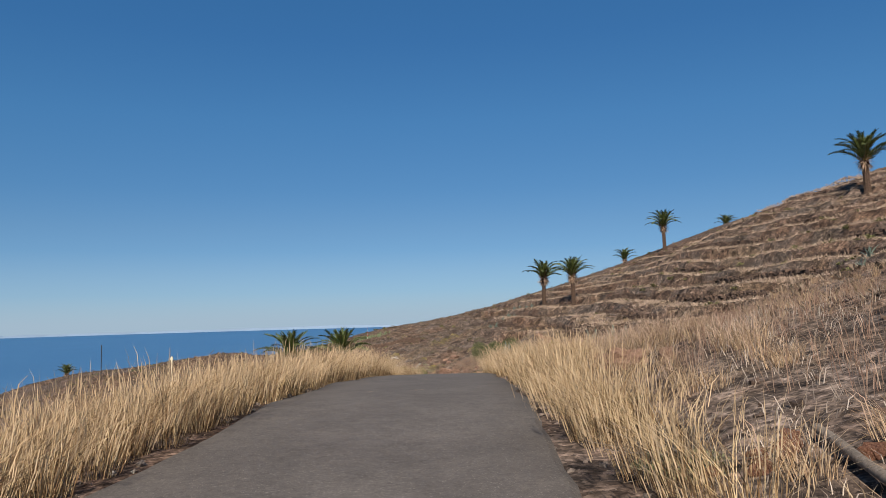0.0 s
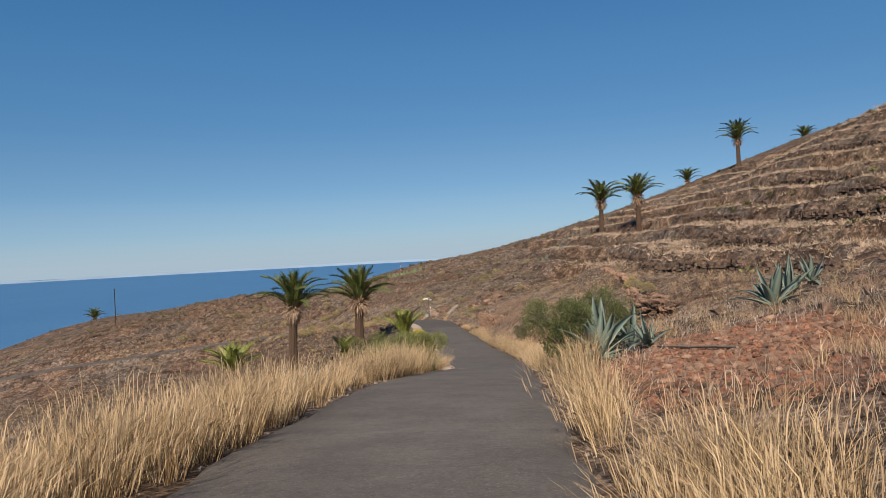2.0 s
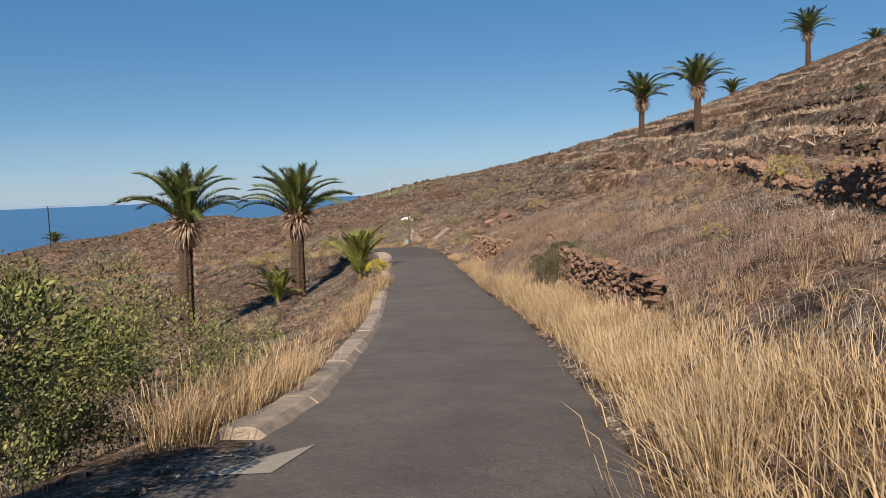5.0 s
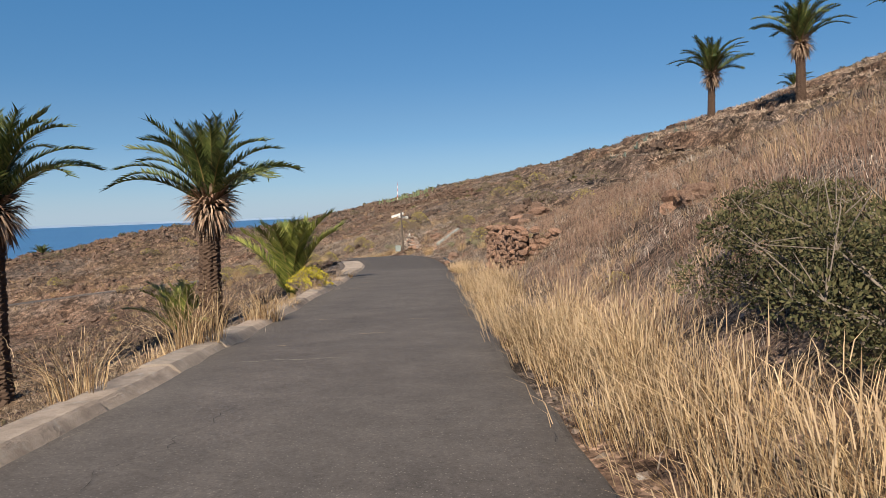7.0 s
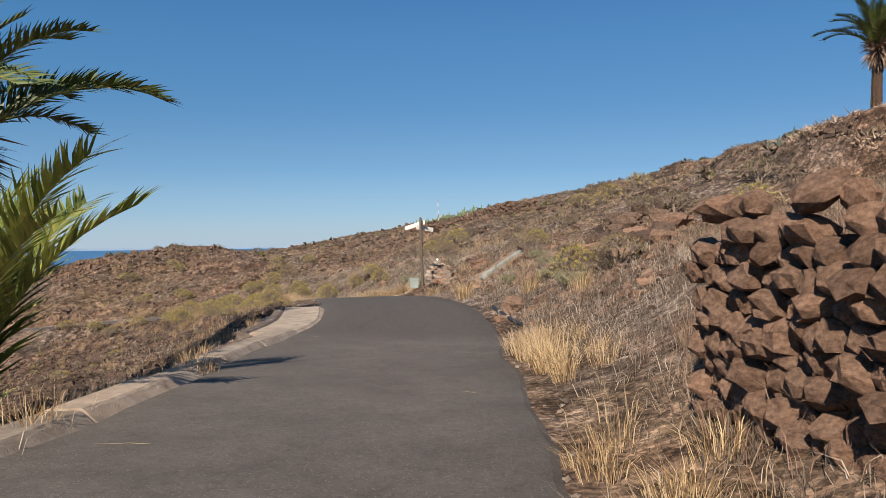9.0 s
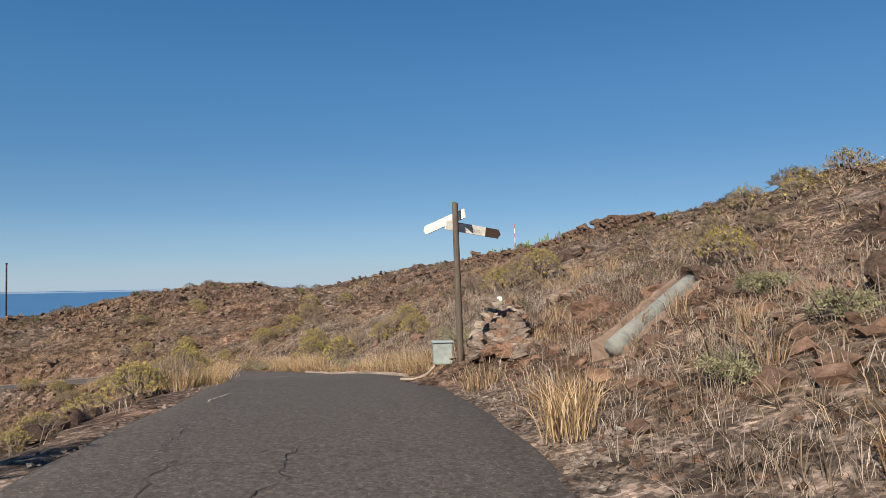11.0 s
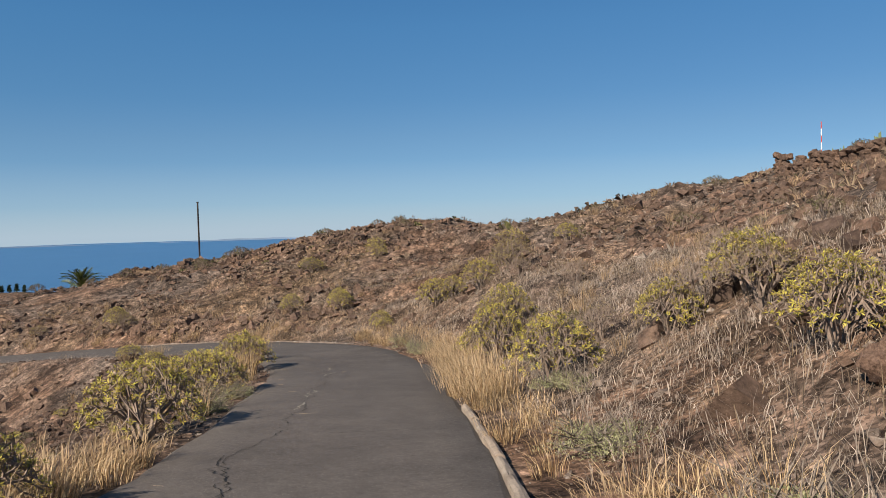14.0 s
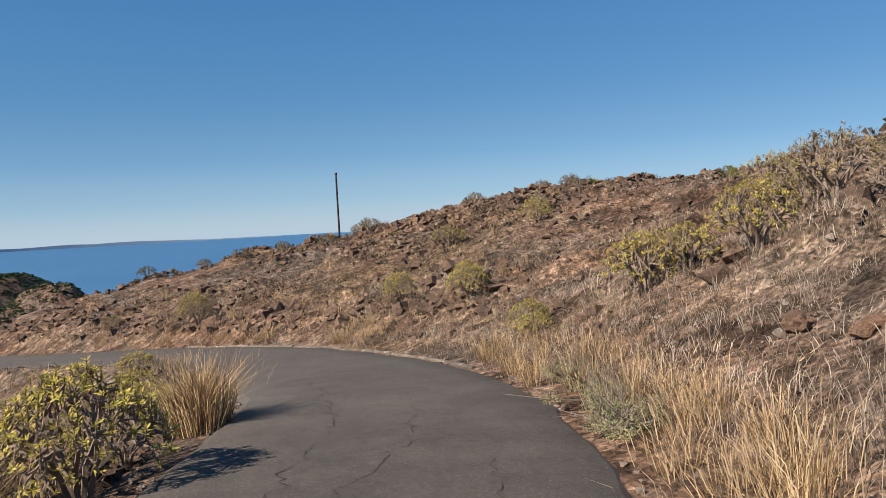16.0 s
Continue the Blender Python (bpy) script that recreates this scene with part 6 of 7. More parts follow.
for i in range(34):
    p = road_point(spr.uniform(110, 134), spr.uniform(4.6, 15))
    spurge(spr.choice("ddbyd"), p[0], p[1], spr.uniform(0.35, 0.9), 0.85)
for s, o, w in ((85.6, -2.95, 1.3), (86.8, -3.0, 1.4), (88.0, -3.2, 1.3), (80.6, -4.2, 0.7)):
    p = road_point(s, o)
    spurge("f", p[0], p[1], w, 1.0, "behind the kerb")


# ---- leafy green shrubs ----
def shrub(name, x, y, w, d, h, n_leaf, leaf, label, mat=M_SHRUB, seed=0):
    r = np.random.default_rng(seed)
    rr = random.Random(seed)
    z = ground(x, y)
    ob = empty(name, pose(x, y, z), label, "shrub")
    lobes = np.column_stack([r.normal(0, 0.42, 26), r.normal(0, 0.42, 26), r.uniform(0.12, 0.92, 26)])
    lobes[:, :2] *= np.sqrt(np.maximum(0.1, 1 - (lobes[:, 2:] - 0.45) ** 2 * 2.2))
    lobes[:, :2] = np.clip(lobes[:, :2], -0.62, 0.62)
    lr = r.uniform(0.14, 0.3, 26)
    k = r.integers(0, 26, n_leaf)
    dirs = r.normal(size=(n_leaf, 3))
    dirs /= np.linalg.norm(dirs, axis=1)[:, None]
    p = (lobes[k] + dirs * (lr[k] * r.uniform(0.35, 1.15, n_leaf) ** 0.6)[:, None]) * np.array([w / 1.5, d / 1.5, h])
    p[:, 2] = np.maximum(p[:, 2], 0.02)
    out = dirs + r.normal(0, 0.6, (n_leaf, 3)) + np.array([0, 0, 0.5])
    out /= np.linalg.norm(out, axis=1)[:, None]
    sd = np.cross(out, r.normal(size=(n_leaf, 3)))
    sd /= np.linalg.norm(sd, axis=1)[:, None]
    ll = leaf * r.uniform(0.7, 1.3, n_leaf)[:, None]
    v_ = np.stack([p, p + out * ll * 0.5 + sd * ll * 0.24, p + out * ll, p + out * ll * 0.5 - sd * ll * 0.24], 1).reshape(-1, 3)
    soup_object("foliage", v_, np.arange(n_leaf * 4), np.full(n_leaf, 4), mat, ob)
    vs, fs = [], []
    for i in range(26):
        e = Vector(lobes[i]) 
        e = Vector((e.x * w / 1.5, e.y * d / 1.5, e.z * h))
        m = Vector((e.x * 0.35 + rr.gauss(0, 0.05), e.y * 0.35 + rr.gauss(0, 0.05), e.z * 0.5))
        tube(vs, fs, Vector((0, 0, -0.1)), m, 0.02, 0.013)
        tube(vs, fs, m, e, 0.013, 0.006)
        for _ in range(4):
            t_ = e + Vector((rr.gauss(0, 0.2), rr.gauss(0, 0.2), rr.gauss(0.12, 0.15)))
            tube(vs, fs, e, t_, 0.006, 0.003)
    mesh_object("branch", vs, fs, M_BRANCH, ob)
    return ob


shrub("green_shrub", 2.2, 35.5, 1.75, 1.2, 1.5, 38000, 0.036, "dense green shrub with small leaves leaning over the road edge", seed=1)
shrub("green_shrub", 3.25, 37.0, 1.3, 1.3, 1.5, 20000, 0.037, "dense green shrub with small leaves on the bank", seed=5)
shrub("green_shrub", -2.75, 46.9, 2.6, 3.0, 1.55, 40000, 0.045, "wide green shrub spilling over the road edge", M_SHRUB_L, seed=12)
shrub("green_shrub", -4.1, 51.0, 3.2, 3.6, 2.1, 30000, 0.05, "wide green shrub below the road edge", M_SHRUB_L, seed=2)
shrub("green_shrub", -3.4, 54.3, 1.4, 2.6, 1.1, 5000, 0.05, "low grey-green shrub by the kerb", M_SHRUB_L, seed=6)
shrub("thorn_shrub", 2.75, 69.4, 1.8, 2.0, 0.8, 18000, 0.036, "dark thorny olive shrub beside a stone wall", M_THORN, seed=3)
shrub("thorn_shrub", 3.3, 71.4, 1.5, 1.6, 0.5, 9000, 0.036, "spreading thorny olive shrub along the top of a stone wall", M_THORN, seed=31)
shrub("thorn_shrub", 2.75, 67.8, 1.5, 1.7, 0.85, 14000, 0.036, "thorny olive shrub hanging over a stone wall", M_THORN, seed=32)
shrub("green_shrub", 3.2, 65.4, 1.2, 1.2, 1.0, 6000, 0.045, "small dark green shrub at the end of a stone wall", seed=4)
shrub("green_shrub", 0.6, 86.0, 1.0, 1.0, 0.6, 2000, 0.04, "low dry brown-green shrub on top of a stone wall", M_SPURGE_D, seed=8)


M_PALEGREEN = island_material("pale_green_leaves", [(0.19, 0.20, 0.10), (0.29, 0.29, 0.16), (0.38, 0.35, 0.21)], 0.8, 0.2, 0.2)
for i, (s, o, w, h) in enumerate(((116.1, 4.05, 0.85, 0.35), (114.0, 3.65, 0.9, 0.35), (135.3, 2.3, 0.9, 0.35), (136.5, 2.4, 1.0, 0.32), (138.0, 2.5, 0.8, 0.3), (127.2, 3.2, 0.7, 0.25), (124.6, 3.0, 0.9, 0.22), (121.5, 2.6, 1.0, 0.25), (118.6, 2.8, 0.9, 0.25), (115.7, 2.9, 0.8, 0.25), (128.3, -2.2, 0.9, 0.28), (126.4, -2.25, 0.9, 0.25), (101.5, 4.2, 0.8, 0.3), (99.6, 4.1, 0.8, 0.35), (103.6, 3.7, 0.6, 0.28), (102.3, 4.9, 0.75, 0.3), (104.0, 5.0, 0.6, 0.3), (106.0, 5.6, 0.7, 0.3), (5.2, 2.4, 0.7, 0.2), (8.2, 2.5, 0.6, 0.2))):
    p = road_point(s, o)
    shrub("low_plant", p[0], p[1], w, w, h * 0.8, 4200, 0.023, "low pale green plant at the road edge", M_PALEGREEN, 60 + i)


# ---- agaves ----
def agave_leaf(seed, length, width, bend):
    r = random.Random(seed)
    vs, fs = [], []
    k = 9
    x, z, a = 0.0, 0.0, 0.0
    for i in range(k + 1):
        f = i / k
        w = width * (0.55 + 0.9 * f - 1.45 * f * f + 0.0) if f < 0.97 else 0.004
        w = max(w, 0.006)
        th = width * 0.22 * (1 - f) + 0.004
        nx_, nz_ = -math.sin(a), math.cos(a)
        for o, t_ in ((-w, th * 0.9), (0, -th * 0.15), (w, th * 0.9), (0, -th)):
            vs.append((x + nx_ * t_, o, z + nz_ * t_))
        x += math.cos(a) * length / k
        z += math.sin(a) * length / k
        a -= radians(bend) / k * (0.3 + 1.4 * f)
    for i in range(k):
        for j in range(4):
            fs.append((4 * i + j, 4 * i + (j + 1) % 4, 4 * i + 4 + (j + 1) % 4, 4 * i + 4 + j))
    fs += [(3, 2, 1, 0), tuple(4 * k + q for q in range(4))]
    me = bpy.data.meshes.new("leaf")
    me.from_pydata(vs, [], fs)
    me.materials.append(M_AGAVE)
    me.polygons.foreach_set("use_smooth", [True] * len(fs))
    me.update()
    return me


AG = [agave_leaf(i, 1.0, 0.16, (-8, 14, 42, 80)[i]) for i in range(4)]


def agave(x, y, size, n_, label, seed=0):
    r = random.Random(seed)
    ob = empty("agave", pose(x, y, ground(x, y)), label, "agave", "agaves")
    for i in range(n_):
        f = i / n_
        lf = new("leaf", AG[min(3, int(f * 4 + r.random() * 0.8))])
        lf.parent = ob
        lf.matrix_local = Matrix.Translation((0, 0, 0.02)) @ Matrix.Rotation(i * 2.39996 + r.gauss(0, 0.2), 4, "Z") @ Matrix.Rotation(-radians(80 - 66 * f + r.gauss(0, 11)), 4, "Y") @ Matrix.Translation((0.05 * size, 0, 0)) @ Matrix.Scale(size * r.uniform(0.6, 1.1), 4)


BIG = "large blue-green agave with broad pointed leaves"
agave(2.85, 35.2, 1.4, 34, BIG + " above the red cutting", 1)
agave(3.75, 36.1, 0.9, 20, BIG + " above the red cutting", 2)
agave(3.75, 34.3, 0.7, 16, "smaller blue-green agave on the bank", 3)
agave(9.0, 40.2, 1.1, 20, BIG + " on the slope", 4)
agave(9.9, 40.8, 0.8, 16, "smaller blue-green agave on the slope", 5)
agave(7.3, 36.8, 1.1, 20, BIG + " on the slope", 6)
for i, (s, o, sz_) in enumerate(((34.5, -3.3, 0.4), (35.6, -3.2, 0.45), (38.2, -4.3, 0.8), (42.3, -4.8, 0.9), (41.2, -5.2, 0.8), (33.2, -5.2, 0.9), (2.0, -4.6, 0.8), (1.1, -5.2, 0.7))):
    p = road_point(s, o)
    agave(p[0], p[1], sz_, 15, "grey-green agave among the roadside grass", 10 + i)
for i, (x, y, sz_) in enumerate(((-3.0, 40.9, 0.72), (-3.7, 40.3, 0.65))):
    agave(x, y, sz_, 18, "grey-green agave rising above the verge grass", 30 + i)
for i, (x, y, sz_) in enumerate(((11.2, 132.5, 0.9), (12.3, 133.2, 0.8), (10.2, 131.8, 0.7), (16.5, 141.5, 0.9), (15.4, 140.8, 0.7), (24.5, 146, 1.0), (22.7, 145.2, 0.8), (13.8, 150, 0.8), (15.2, 152, 0.9), (7.6, 127.8, 0.8), (8.6, 128.6, 0.9), (34, 60, 1.2), (36, 62, 1.1), (33, 58, 1.0))):
    agave(x, y, sz_ * 1.2, 13, "blue-green agave on a stony terrace", 40 + i)


# ---- columnar cactus row on the ridge ----
def cactus(x, y, h, seed):
    r = random.Random(seed)
    ob = empty("cactus", pose(x, y, ground(x, y)), "clump of upright green candle cactus on the ridge", "cactus", "ridge cacti")
    for i in range(7):
        bm = bmesh.new()
        hh2, rad = h * r.uniform(0.5, 1.0), 0.07
        rings = []
        for q in range(6):
            f = q / 5
            rings.append([bm.verts.new((rad * (1 if j % 2 else 0.75) * (1 - 0.6 * f ** 6) * math.cos(j * math.pi / 5), rad * (1 if j % 2 else 0.75) * (1 - 0.6 * f ** 6) * math.sin(j * math.pi / 5), hh2 * f - 0.1)) for j in range(10)])
        for a, b_ in zip(rings, rings[1:]):
            for j in range(10):
                bm.faces.new((a[j], a[(j + 1) % 10], b_[(j + 1) % 10], b_[j]))
        bm.faces.new(rings[-1])
        o = part("stem", bm, M_CACTUS, ob)
        o.location = (r.gauss(0, 0.35), r.gauss(0, 0.35), 0)
        o.rotation_euler = (r.gauss(0, 0.1), r.gauss(0, 0.1), 0)


for i in range(13):
    cactus(-20.5 + 0.6 * i, 166.5 - 0.35 * i, 1.05 + 0.3 * math.sin(i * 2.1), i)


# ---- signpost ----
def round_post(bm_h, rad, seed, n_=14, top_cut=0.02):
    r = random.Random(seed)
    bm = bmesh.new()
    rings = []
    for i in range(11):
        f = i / 10
        rings.append([bm.verts.new((rad * (1 - 0.12 * f) * (1 + r.gauss(0, 0.025)) * math.cos(j * 2 * math.pi / n_), rad * (1 - 0.12 * f) * (1 + r.gauss(0, 0.025)) * math.sin(j * 2 * math.pi / n_), bm_h * f + (r.gauss(0, top_cut) if i == 10 else 0))) for j in range(n_)])
    for a, b_ in zip(rings, rings[1:]):
        for j in range(n_):
            bm.faces.new((a[j], a[(j + 1) % n_], b_[(j + 1) % n_], b_[j]))
    bm.faces.new(rings[-1])
    bm.faces.new(rings[0][::-1])
    return bm


def board_bm(x0, x1, x_tip, half, thick):
    """A plank along +x with a pointed end at x_tip (none if equal to x1)."""
    bm = bmesh.new()
    out = [(x0, -half), (x1, -half), (x_tip, 0), (x1, half), (x0, half)] if x_tip != x1 else [(x0, -half), (x1, -half), (x1, half), (x0, half)]
    fr, bk = [bm.verts.new((x, -thick / 2, z)) for x, z in out], [bm.verts.new((x, thick / 2, z)) for x, z in out]
    bm.faces.new(fr)
    bm.faces.new(bk[::-1])
    for i in range(len(out)):
        j = (i + 1) % len(out)
        bm.faces.new((fr[j], fr[i], bk[i], bk[j]))
    bmesh.ops.recalc_face_normals(bm, faces=bm.faces)
    bmesh.ops.bevel(bm, geom=bm.edges[:], offset=0.002, segments=1, affect="EDGES")
    return bm


PB, PT = Vector((-7.52, 108.83, -6.95)), Vector((-7.6, 108.9, -4.3))
sign = empty("signpost", Matrix.Translation(PB), "weathered wooden post with two white finger boards", "signpost")
d_ = PT - PB
post = part("post", round_post(d_.length, 0.054, 4), M_POST, sign, shade=True)
post.rotation_euler = d_.to_track_quat("Z", "Y").to_euler()


def finger(a, b_, label, brown):
    """A finger board from its tail a to its tip b, face turned to the road."""
    a, b_ = Vector(a), Vector(b_)
    run = (b_ - a).length
    dx = (b_ - a).normalized()
    front = Vector((0, 0, 1)).cross(dx).normalized()
    if front.y > 0:
        front = -front
    up = dx.cross(-front) if dx.cross(-front).z > 0 else front.cross(dx)
    yv = up.cross(dx)
    m = Matrix((dx, yv, up)).transposed().to_4x4()
    m.translation = a
    half = 0.075
    brd = part("finger_board", board_bm(0, run - (0.30 if brown else 0.05), run - (0.30 if brown else 0.0), half, 0.024), M_WHITE, sign, label)
    brd.matrix_world = m
    if brown:
        tipb = part("board_tip", board_bm(run - 0.30, run - 0.05, run, half, 0.024), M_SIGNBROWN, brd, "dark brown pointed tip")
        tipb.matrix_world = m
    return brd, m, run, yv.dot(front) > 0


arm, m, run, flip = finger((-7.46, 108.98, -4.47), (-8.36, 109.62, -4.69), "white finger board with faint lettering", False)
for i, (x, w) in enumerate(((0.32, 0.30), (0.68, 0.20))):
    bar = part("faint_lettering", board_bm(x, x + w, x + w, 0.022, 0.003), M_FAINT, arm)
    bar.matrix_world = m @ Matrix.Translation((0, -0.0135, 0))
arm, m, run, flip = finger((-7.76, 108.92, -4.65), (-7.04, 109.66, -4.79), "white finger board with faded olive lettering and a brown tip", True)
txt = bpy.data.curves.new("lettering", "FONT")
txt.body, txt.size, txt.extrude = "El Paso", 0.105, 0.001
txt.materials.append(M_LETTER)
to = new("lettering", txt)
to.parent = arm
to.matrix_world = m @ Matrix.Translation((0.34, -0.0145, -0.035)) @ Matrix.Rotation(math.pi / 2, 4, "X")
bpy.context.view_layer.update()

box = empty("utility_box", pose(-7.9, 109.1, ground(-7.9, 109.1) - 0.02, 0, 0, 22), "small pale blue-grey metal box beside the signpost", "box")
bm = bmesh.new()
bmesh.ops.create_cube(bm, size=1.0, matrix=Matrix.Translation((0, 0, 0.17)) @ Matrix.Diagonal((0.31, 0.24, 0.34, 1)))
bmesh.ops.bevel(bm, geom=bm.edges[:], offset=0.012, segments=2, affect="EDGES")
part("body", bm, M_BOX, box)
bm = bmesh.new()
bmesh.ops.create_cube(bm, size=1.0, matrix=Matrix.Translation((0, 0, 0.355)) @ Matrix.Diagonal((0.35, 0.28, 0.025, 1)))
bmesh.ops.bevel(bm, geom=bm.edges[:], offset=0.006, segments=1, affect="EDGES")
part("lid", bm, M_BOX, box)

mark = empty("trail_mark", pose(-7.66, 112.25, -6.05, 0, 0, 15), "white and green painted trail marker on a short stake", "trail marker")
for nm, z, mt in (("white_band", 0.12, M_STRIP), ("green_band", 0.04, M_GREENMARK)):
    bm = bmesh.new()
    bmesh.ops.create_cube(bm, size=1.0, matrix=Matrix.Translation((0, 0, z)) @ Matrix.Diagonal((0.09, 0.03, 0.08, 1)))
    bmesh.ops.bevel(bm, geom=bm.edges[:], offset=0.005, segments=1, affect="EDGES")
    part(nm, bm, mt, mark)
bm = bmesh.new()
bmesh.ops.create_cube(bm, size=1.0, matrix=Matrix.Translation((0, 0, -0.22)) @ Matrix.Diagonal((0.07, 0.028, 0.44, 1)))
part("stake", bm, M_STAKE, mark)


# ---- channel, pipes, poles, mast ----
def channel(a, b_, rad, label):
    """An old round pipe half sunk in a bed of rough mortar, running down from b to a."""
    a, b_ = Vector(a), Vector(b_)
    ob = empty("water_channel", Matrix.Translation(a), label, "channel")
    d = b_ - a
    sd = d.cross(Vector((0, 0, 1))).normalized()
    up = sd.cross(d).normalized()
    r = random.Random(3)

    def run(name, prof, mat, text, wob):
        bm = bmesh.new()
        k, m = 12, len(prof)
        secs = [[bm.verts.new(d * (i / k) + sd * (x + r.gauss(0, wob)) + up * (z + r.gauss(0, wob))) for x, z in prof] for i in range(k + 1)]
        for p, q in zip(secs, secs[1:]):
            for i in range(m):
                bm.faces.new((p[i], p[(i + 1) % m], q[(i + 1) % m], q[i]))
        bm.faces.new(secs[0][::-1])
        bm.faces.new(secs[-1])
        bmesh.ops.recalc_face_normals(bm, faces=bm.faces)
        return part(name, bm, mat, ob, text, shade=wob < 0.005)
    run("pipe", [(rad * math.cos(j * math.pi / 8), rad * math.sin(j * math.pi / 8)) for j in range(16)], M_GUTTER, "smooth pale blue-grey pipe", 0.002)
    run("mortar_bed", [(-rad - 0.2, -0.2), (-rad - 0.17, 0.05), (-rad - 0.07, 0.07), (-rad + 0.03, -0.03), (-rad + 0.06, -0.25)], M_MORTAR, "rough tan mortar slab", 0.015)
    run("mortar_rim", [(rad - 0.05, -0.25), (rad - 0.02, 0.0), (rad + 0.04, 0.06), (rad + 0.09, 0.02), (rad + 0.12, -0.2)], M_MORTAR, "rough tan mortar rim", 0.015)


channel((-5.04, 106.82, -6.36), (-4.08, 109.79, -5.62), 0.125, "pale pipe in a rough mortar bed running down the slope")
boulder("lintel_stone", -3.95, 110.05, 0.3, "flat brown stone over the mouth of the pipe", M_STONE, 41, 0.6)


def pipe(name, pts, rad, mat, label, category="pipe"):
    cu = bpy.data.curves.new(name, "CURVE")
    cu.dimensions, cu.bevel_depth, cu.bevel_resolution, cu.use_fill_caps = "3D", rad, 3, True
    sp = cu.splines.new("POLY")
    sp.points.add(len(pts) - 1)
    for q, p in zip(sp.points, pts):
        q.co = (*p, 1)
    cu.materials.append(mat)
    return tagged(new(name, cu), label, category)


def on_ground(x, y, up=0.04):
    return (x, y, ground(x, y) + up)


p0, p1 = road_point(100.6, 2.39), road_point(97.4, 2.36)
bk = pipe("black_pipe", [on_ground(*(p0[:2] + (p1[:2] - p0[:2]) * i / 8), 0.06) for i in range(9)], 0.045, M_PIPE, "black plastic water pipe lying beside the road")
for f in (0.25, 0.55):
    q = p0[:2] + (p1[:2] - p0[:2]) * f
    q2 = p0[:2] + (p1[:2] - p0[:2]) * (f + 0.05)
    c = pipe("pipe_joint", [on_ground(*q, 0.06), on_ground(*q2, 0.06)], 0.055, M_PALE, "", "")
    c.parent = bk
pipe("brown_pipe", [on_ground(-3.33 + 0.057 * i, 101.5 - 0.36 * i, 0.03) for i in range(8)], 0.02, M_BRANCH, "old brown pipe on the ground beside the road")
p0, p1 = (2.46, 5.0), (1.98, 2.4)
p0, p1 = np.array(p0), np.array(p1)
pipe("rusty_pipe", [on_ground(*(p0[:2] + (p1[:2] - p0[:2]) * i / 10), 0.08) for i in range(11)], 0.034, M_BRANCH, "old grey pipe running through the grass")
pipe("long_pipe", [on_ground(3.76 + 0.04 * i, 33.4 - 0.41 * i, 0.05) for i in range(10)], 0.022, M_BRANCH, "thin old pipe lying on the bank")
pipe("old_pipe", [on_ground(-8.05 - 0.14 * i, 109.2 + 0.05 * i, 0.06) for i in range(6)], 0.026, M_CONC, "short grey pipe lying behind the metal box")
q = road_point(128.6, 2.75)
pipe("dead_stalk", [on_ground(q[0], q[1], -0.05), on_ground(q[0] - 0.05, q[1] - 0.03, 0.3), on_ground(q[0] - 0.12, q[1] - 0.06, 0.62)], 0.005, M_STAKE, "dry broken flower stalk standing in the grass", "stalk")


def pole(name, x, y, h, rad, label, mat=M_POLE):
    ob = empty(name, pose(x, y, ground(x, y) - 0.3), label, "pole")
    part("shaft", round_post(h + 0.3, rad, int(h * 10), 10, 0.0), mat, ob, shade=True)
    bm = bmesh.new()
    bmesh.ops.create_cube(bm, size=1.0, matrix=Matrix.Translation((0, 0, h + 0.2)) @ Matrix.Diagonal((rad * 2.6, rad * 1.4, rad * 1.6, 1)))
    bmesh.ops.bevel(bm, geom=bm.edges[:], offset=rad * 0.2, segments=1, affect="EDGES")
    part("cap", bm, mat, ob)


pole("telegraph_pole", -76.6, 163.0, -3.1 - ground(-76.6, 163.0), 0.095, "dark wooden telegraph pole on the ridge")
pole("fence_stake", -10.7, 28.6, 0.12 - ground(-10.7, 28.6), 0.045, "pale wooden stake standing in the grass", M_STAKE)
pole("fence_stake", -4.9, 43.6, 0.85, 0.03, "short pale stake with a white top", M_STAKE)

mast = empty("marker_pole", pose(-17.7, 163.5, ground(-17.7, 163.5)), "thin red and white striped marker pole on the ridge", "pole")
for i in range(7):
    o = part("band", round_post(0.42, 0.03, i, 8, 0.0), M_REDMARK if i % 2 == 0 else M_STRIP, mast, "red band" if i % 2 == 0 else "white band")
    o.location = (0, 0, -0.1 + 0.42 * i)


# ---- far pines on the spur ----
def pine(x, y, h, seed):
    r = np.random.default_rng(seed)
    ob = empty("pine_tree", pose(x, y, float(near_cape(np.array([x]), np.array([y]))[0]) - 0.1), "small dark pine on the distant spur", "tree", "far pines")
    part("trunk", round_post(h * 0.9, 0.14, seed, 6, 0.0), M_POLE, ob)
    n_ = 260
    f = r.random(n_)
    a, q = r.random(n_) * 6.28, (1 - f) ** 0.7 * h * 0.28 * np.sqrt(r.random(n_))
    c_ = np.column_stack([q * np.cos(a), q * np.sin(a), h * (0.25 + 0.78 * f)])
    e = r.normal(size=(n_, 3)) * 0.35
    g_ = r.normal(size=(n_, 3)) * 0.35
    v_ = np.stack([c_, c_ + e, c_ + g_], 1).reshape(-1, 3)
    soup_object("crown", v_, np.arange(n_ * 3), np.full(n_, 3), M_FARGREEN, ob)


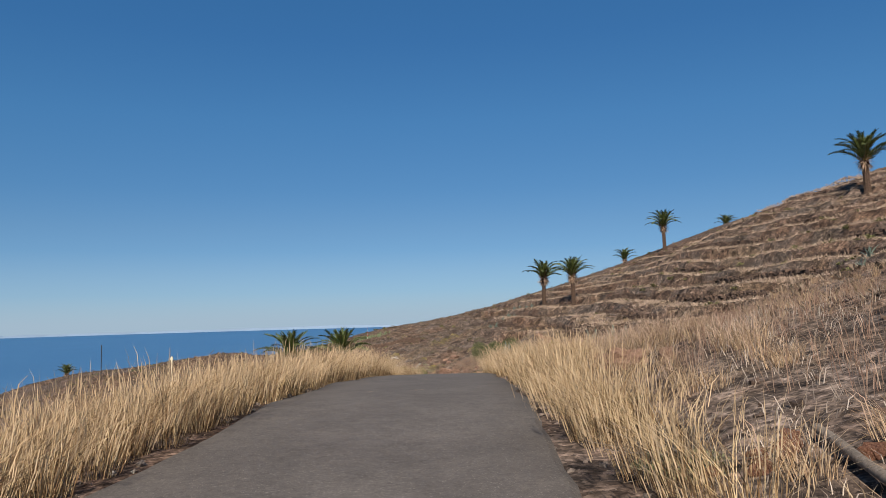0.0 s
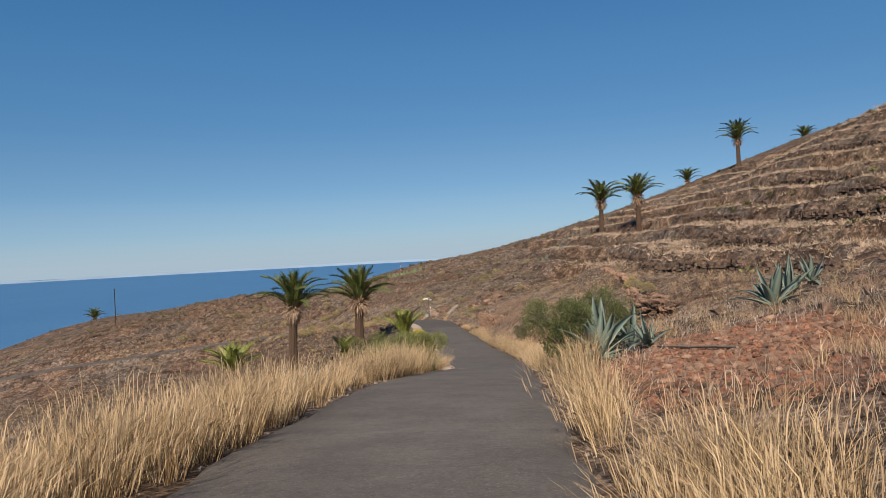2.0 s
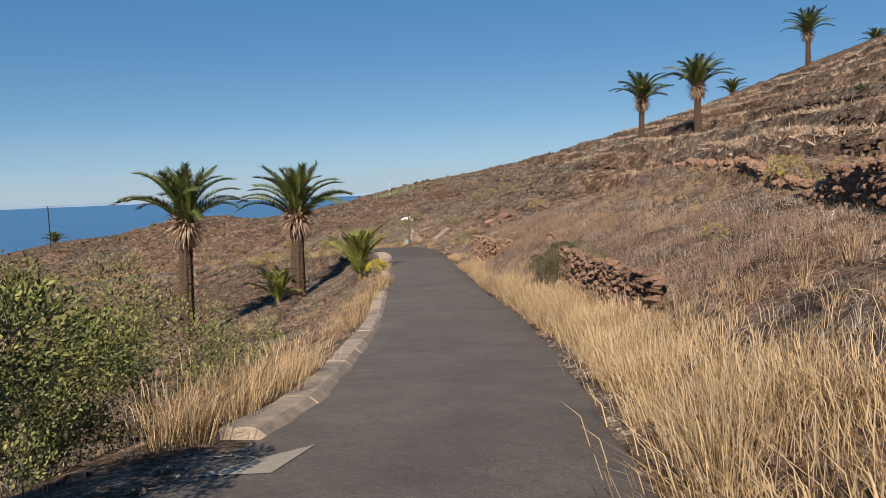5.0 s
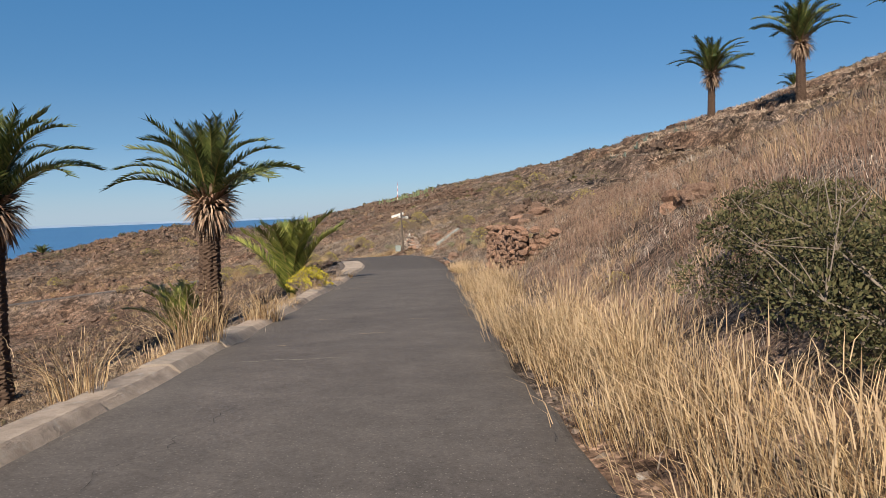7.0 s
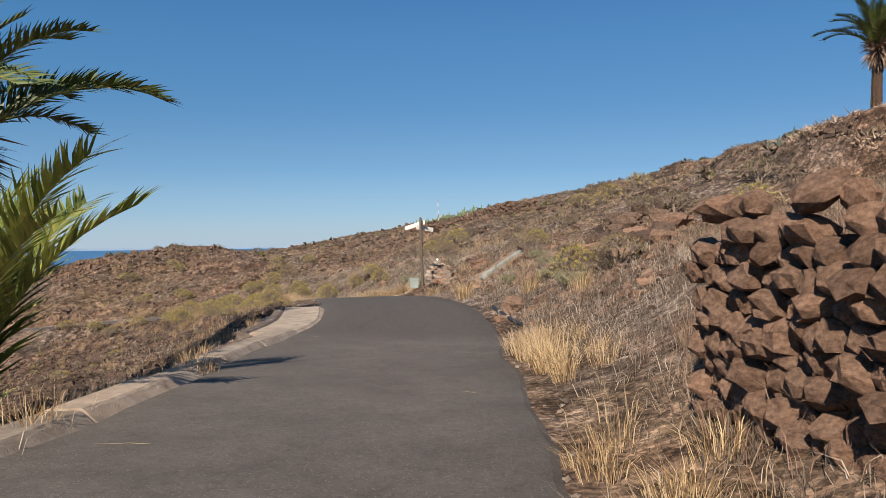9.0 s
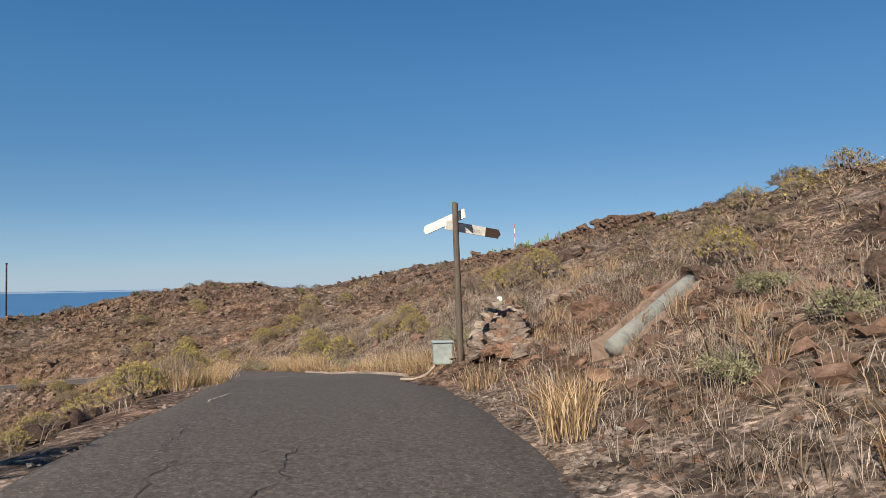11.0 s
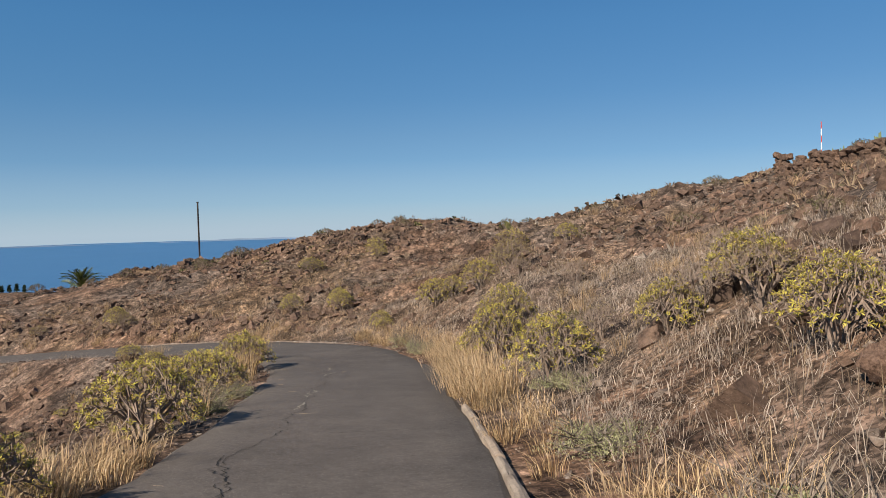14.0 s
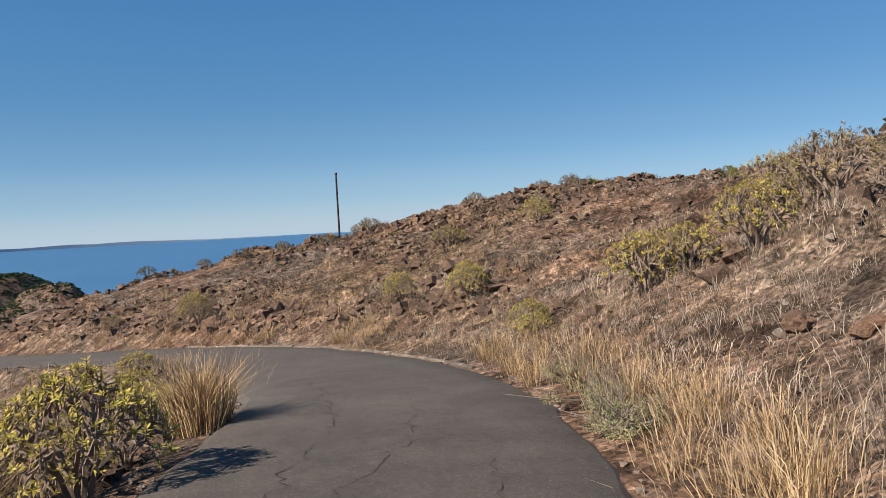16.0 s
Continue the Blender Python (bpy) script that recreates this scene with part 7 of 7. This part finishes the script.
def headland(name, x0, x1, y0, y1, step, shape, label):
    gx, gy = np.meshgrid(np.arange(x0, x1, step), np.arange(y0, y1, step))
    gz = np.maximum(shape(gx.ravel(), gy.ravel()), -74.0)
    w, h = gx.shape[1], gx.shape[0]
    k = (np.arange(h - 1)[:, None] * w + np.arange(w - 1)[None, :]).ravel()
    f = np.stack([k, k + 1, k + w + 1, k + w], 1)
    tagged(soup_object(name, np.stack([gx.ravel(), gy.ravel(), gz], 1), f.ravel(), np.full(len(f), 4), M_GROUND), label, "headland", kind="structure")


def near_cape(x, y):
    knob = -25.6 - 0.9 * np.abs((y - 206) / 4.5) ** 2 - 0.05 * (x + 349) ** 2 / 4 + 5.0 * fbm(x, y, 7, 4, 61)
    back = -32.5 - 0.010 * (x + 345) ** 2 - np.where(y > 205, 0.016, 0.002) * (y - 205) ** 2 + 3.0 * fbm(x, y, 14, 4, 62)
    shelf = -28.0 - 0.012 * (x + 318) ** 2 - ((y - 250) / 15) ** 4 + 1.2 * fbm(x, y, 9, 3, 63)
    return np.maximum.reduce([knob, back, shelf])


def far_cape(x, y):
    flat = -31.5 + 1.5 * fbm(x, y, 25, 3, 64) - 22 * smooth(0.55, 1.25, np.hypot((x + 608) / 55, (y - 215) / 62))
    return flat - 0.5 * np.maximum(0, np.hypot((x + 608) / 55, (y - 215) / 62) - 1) * 60


headland("headland", -430, -270, 110, 300, 2.0, near_cape, "brown rocky cape beyond the ridge")
headland("headland", -720, -500, 90, 340, 4.0, far_cape, "flat-topped dark cape far along the coast")
c = np.column_stack([rng.uniform(-370, -325, 900), rng.uniform(150, 216, 900)])
z = near_cape(c[:, 0], c[:, 1])
clumps("cape_scrub", np.column_stack([c, z - 0.1]), 0.5 + 0.9 * rng.random(900) ** 2, M_FARGREEN, "dark green scrub on the far cape", "scrub", 16, 0.3, 0.9, True)
c = np.column_stack([rng.uniform(-660, -550, 1600), rng.uniform(160, 272, 1600)])
z = far_cape(c[:, 0], c[:, 1])
clumps("cape_scrub", np.column_stack([c, z - 0.1]), 0.9 + 1.5 * rng.random(1600) ** 2, M_FARGREEN, "dark woods on top of the far cape", "woods", 14, 0.35, 0.9, True)
for i in range(9):
    x, y = -322.0 + 1.0 * i, 240.5 + 2.4 * i
    pine(x, y, 2.4 + 1.2 * ((i * 7) % 5) / 5, i)
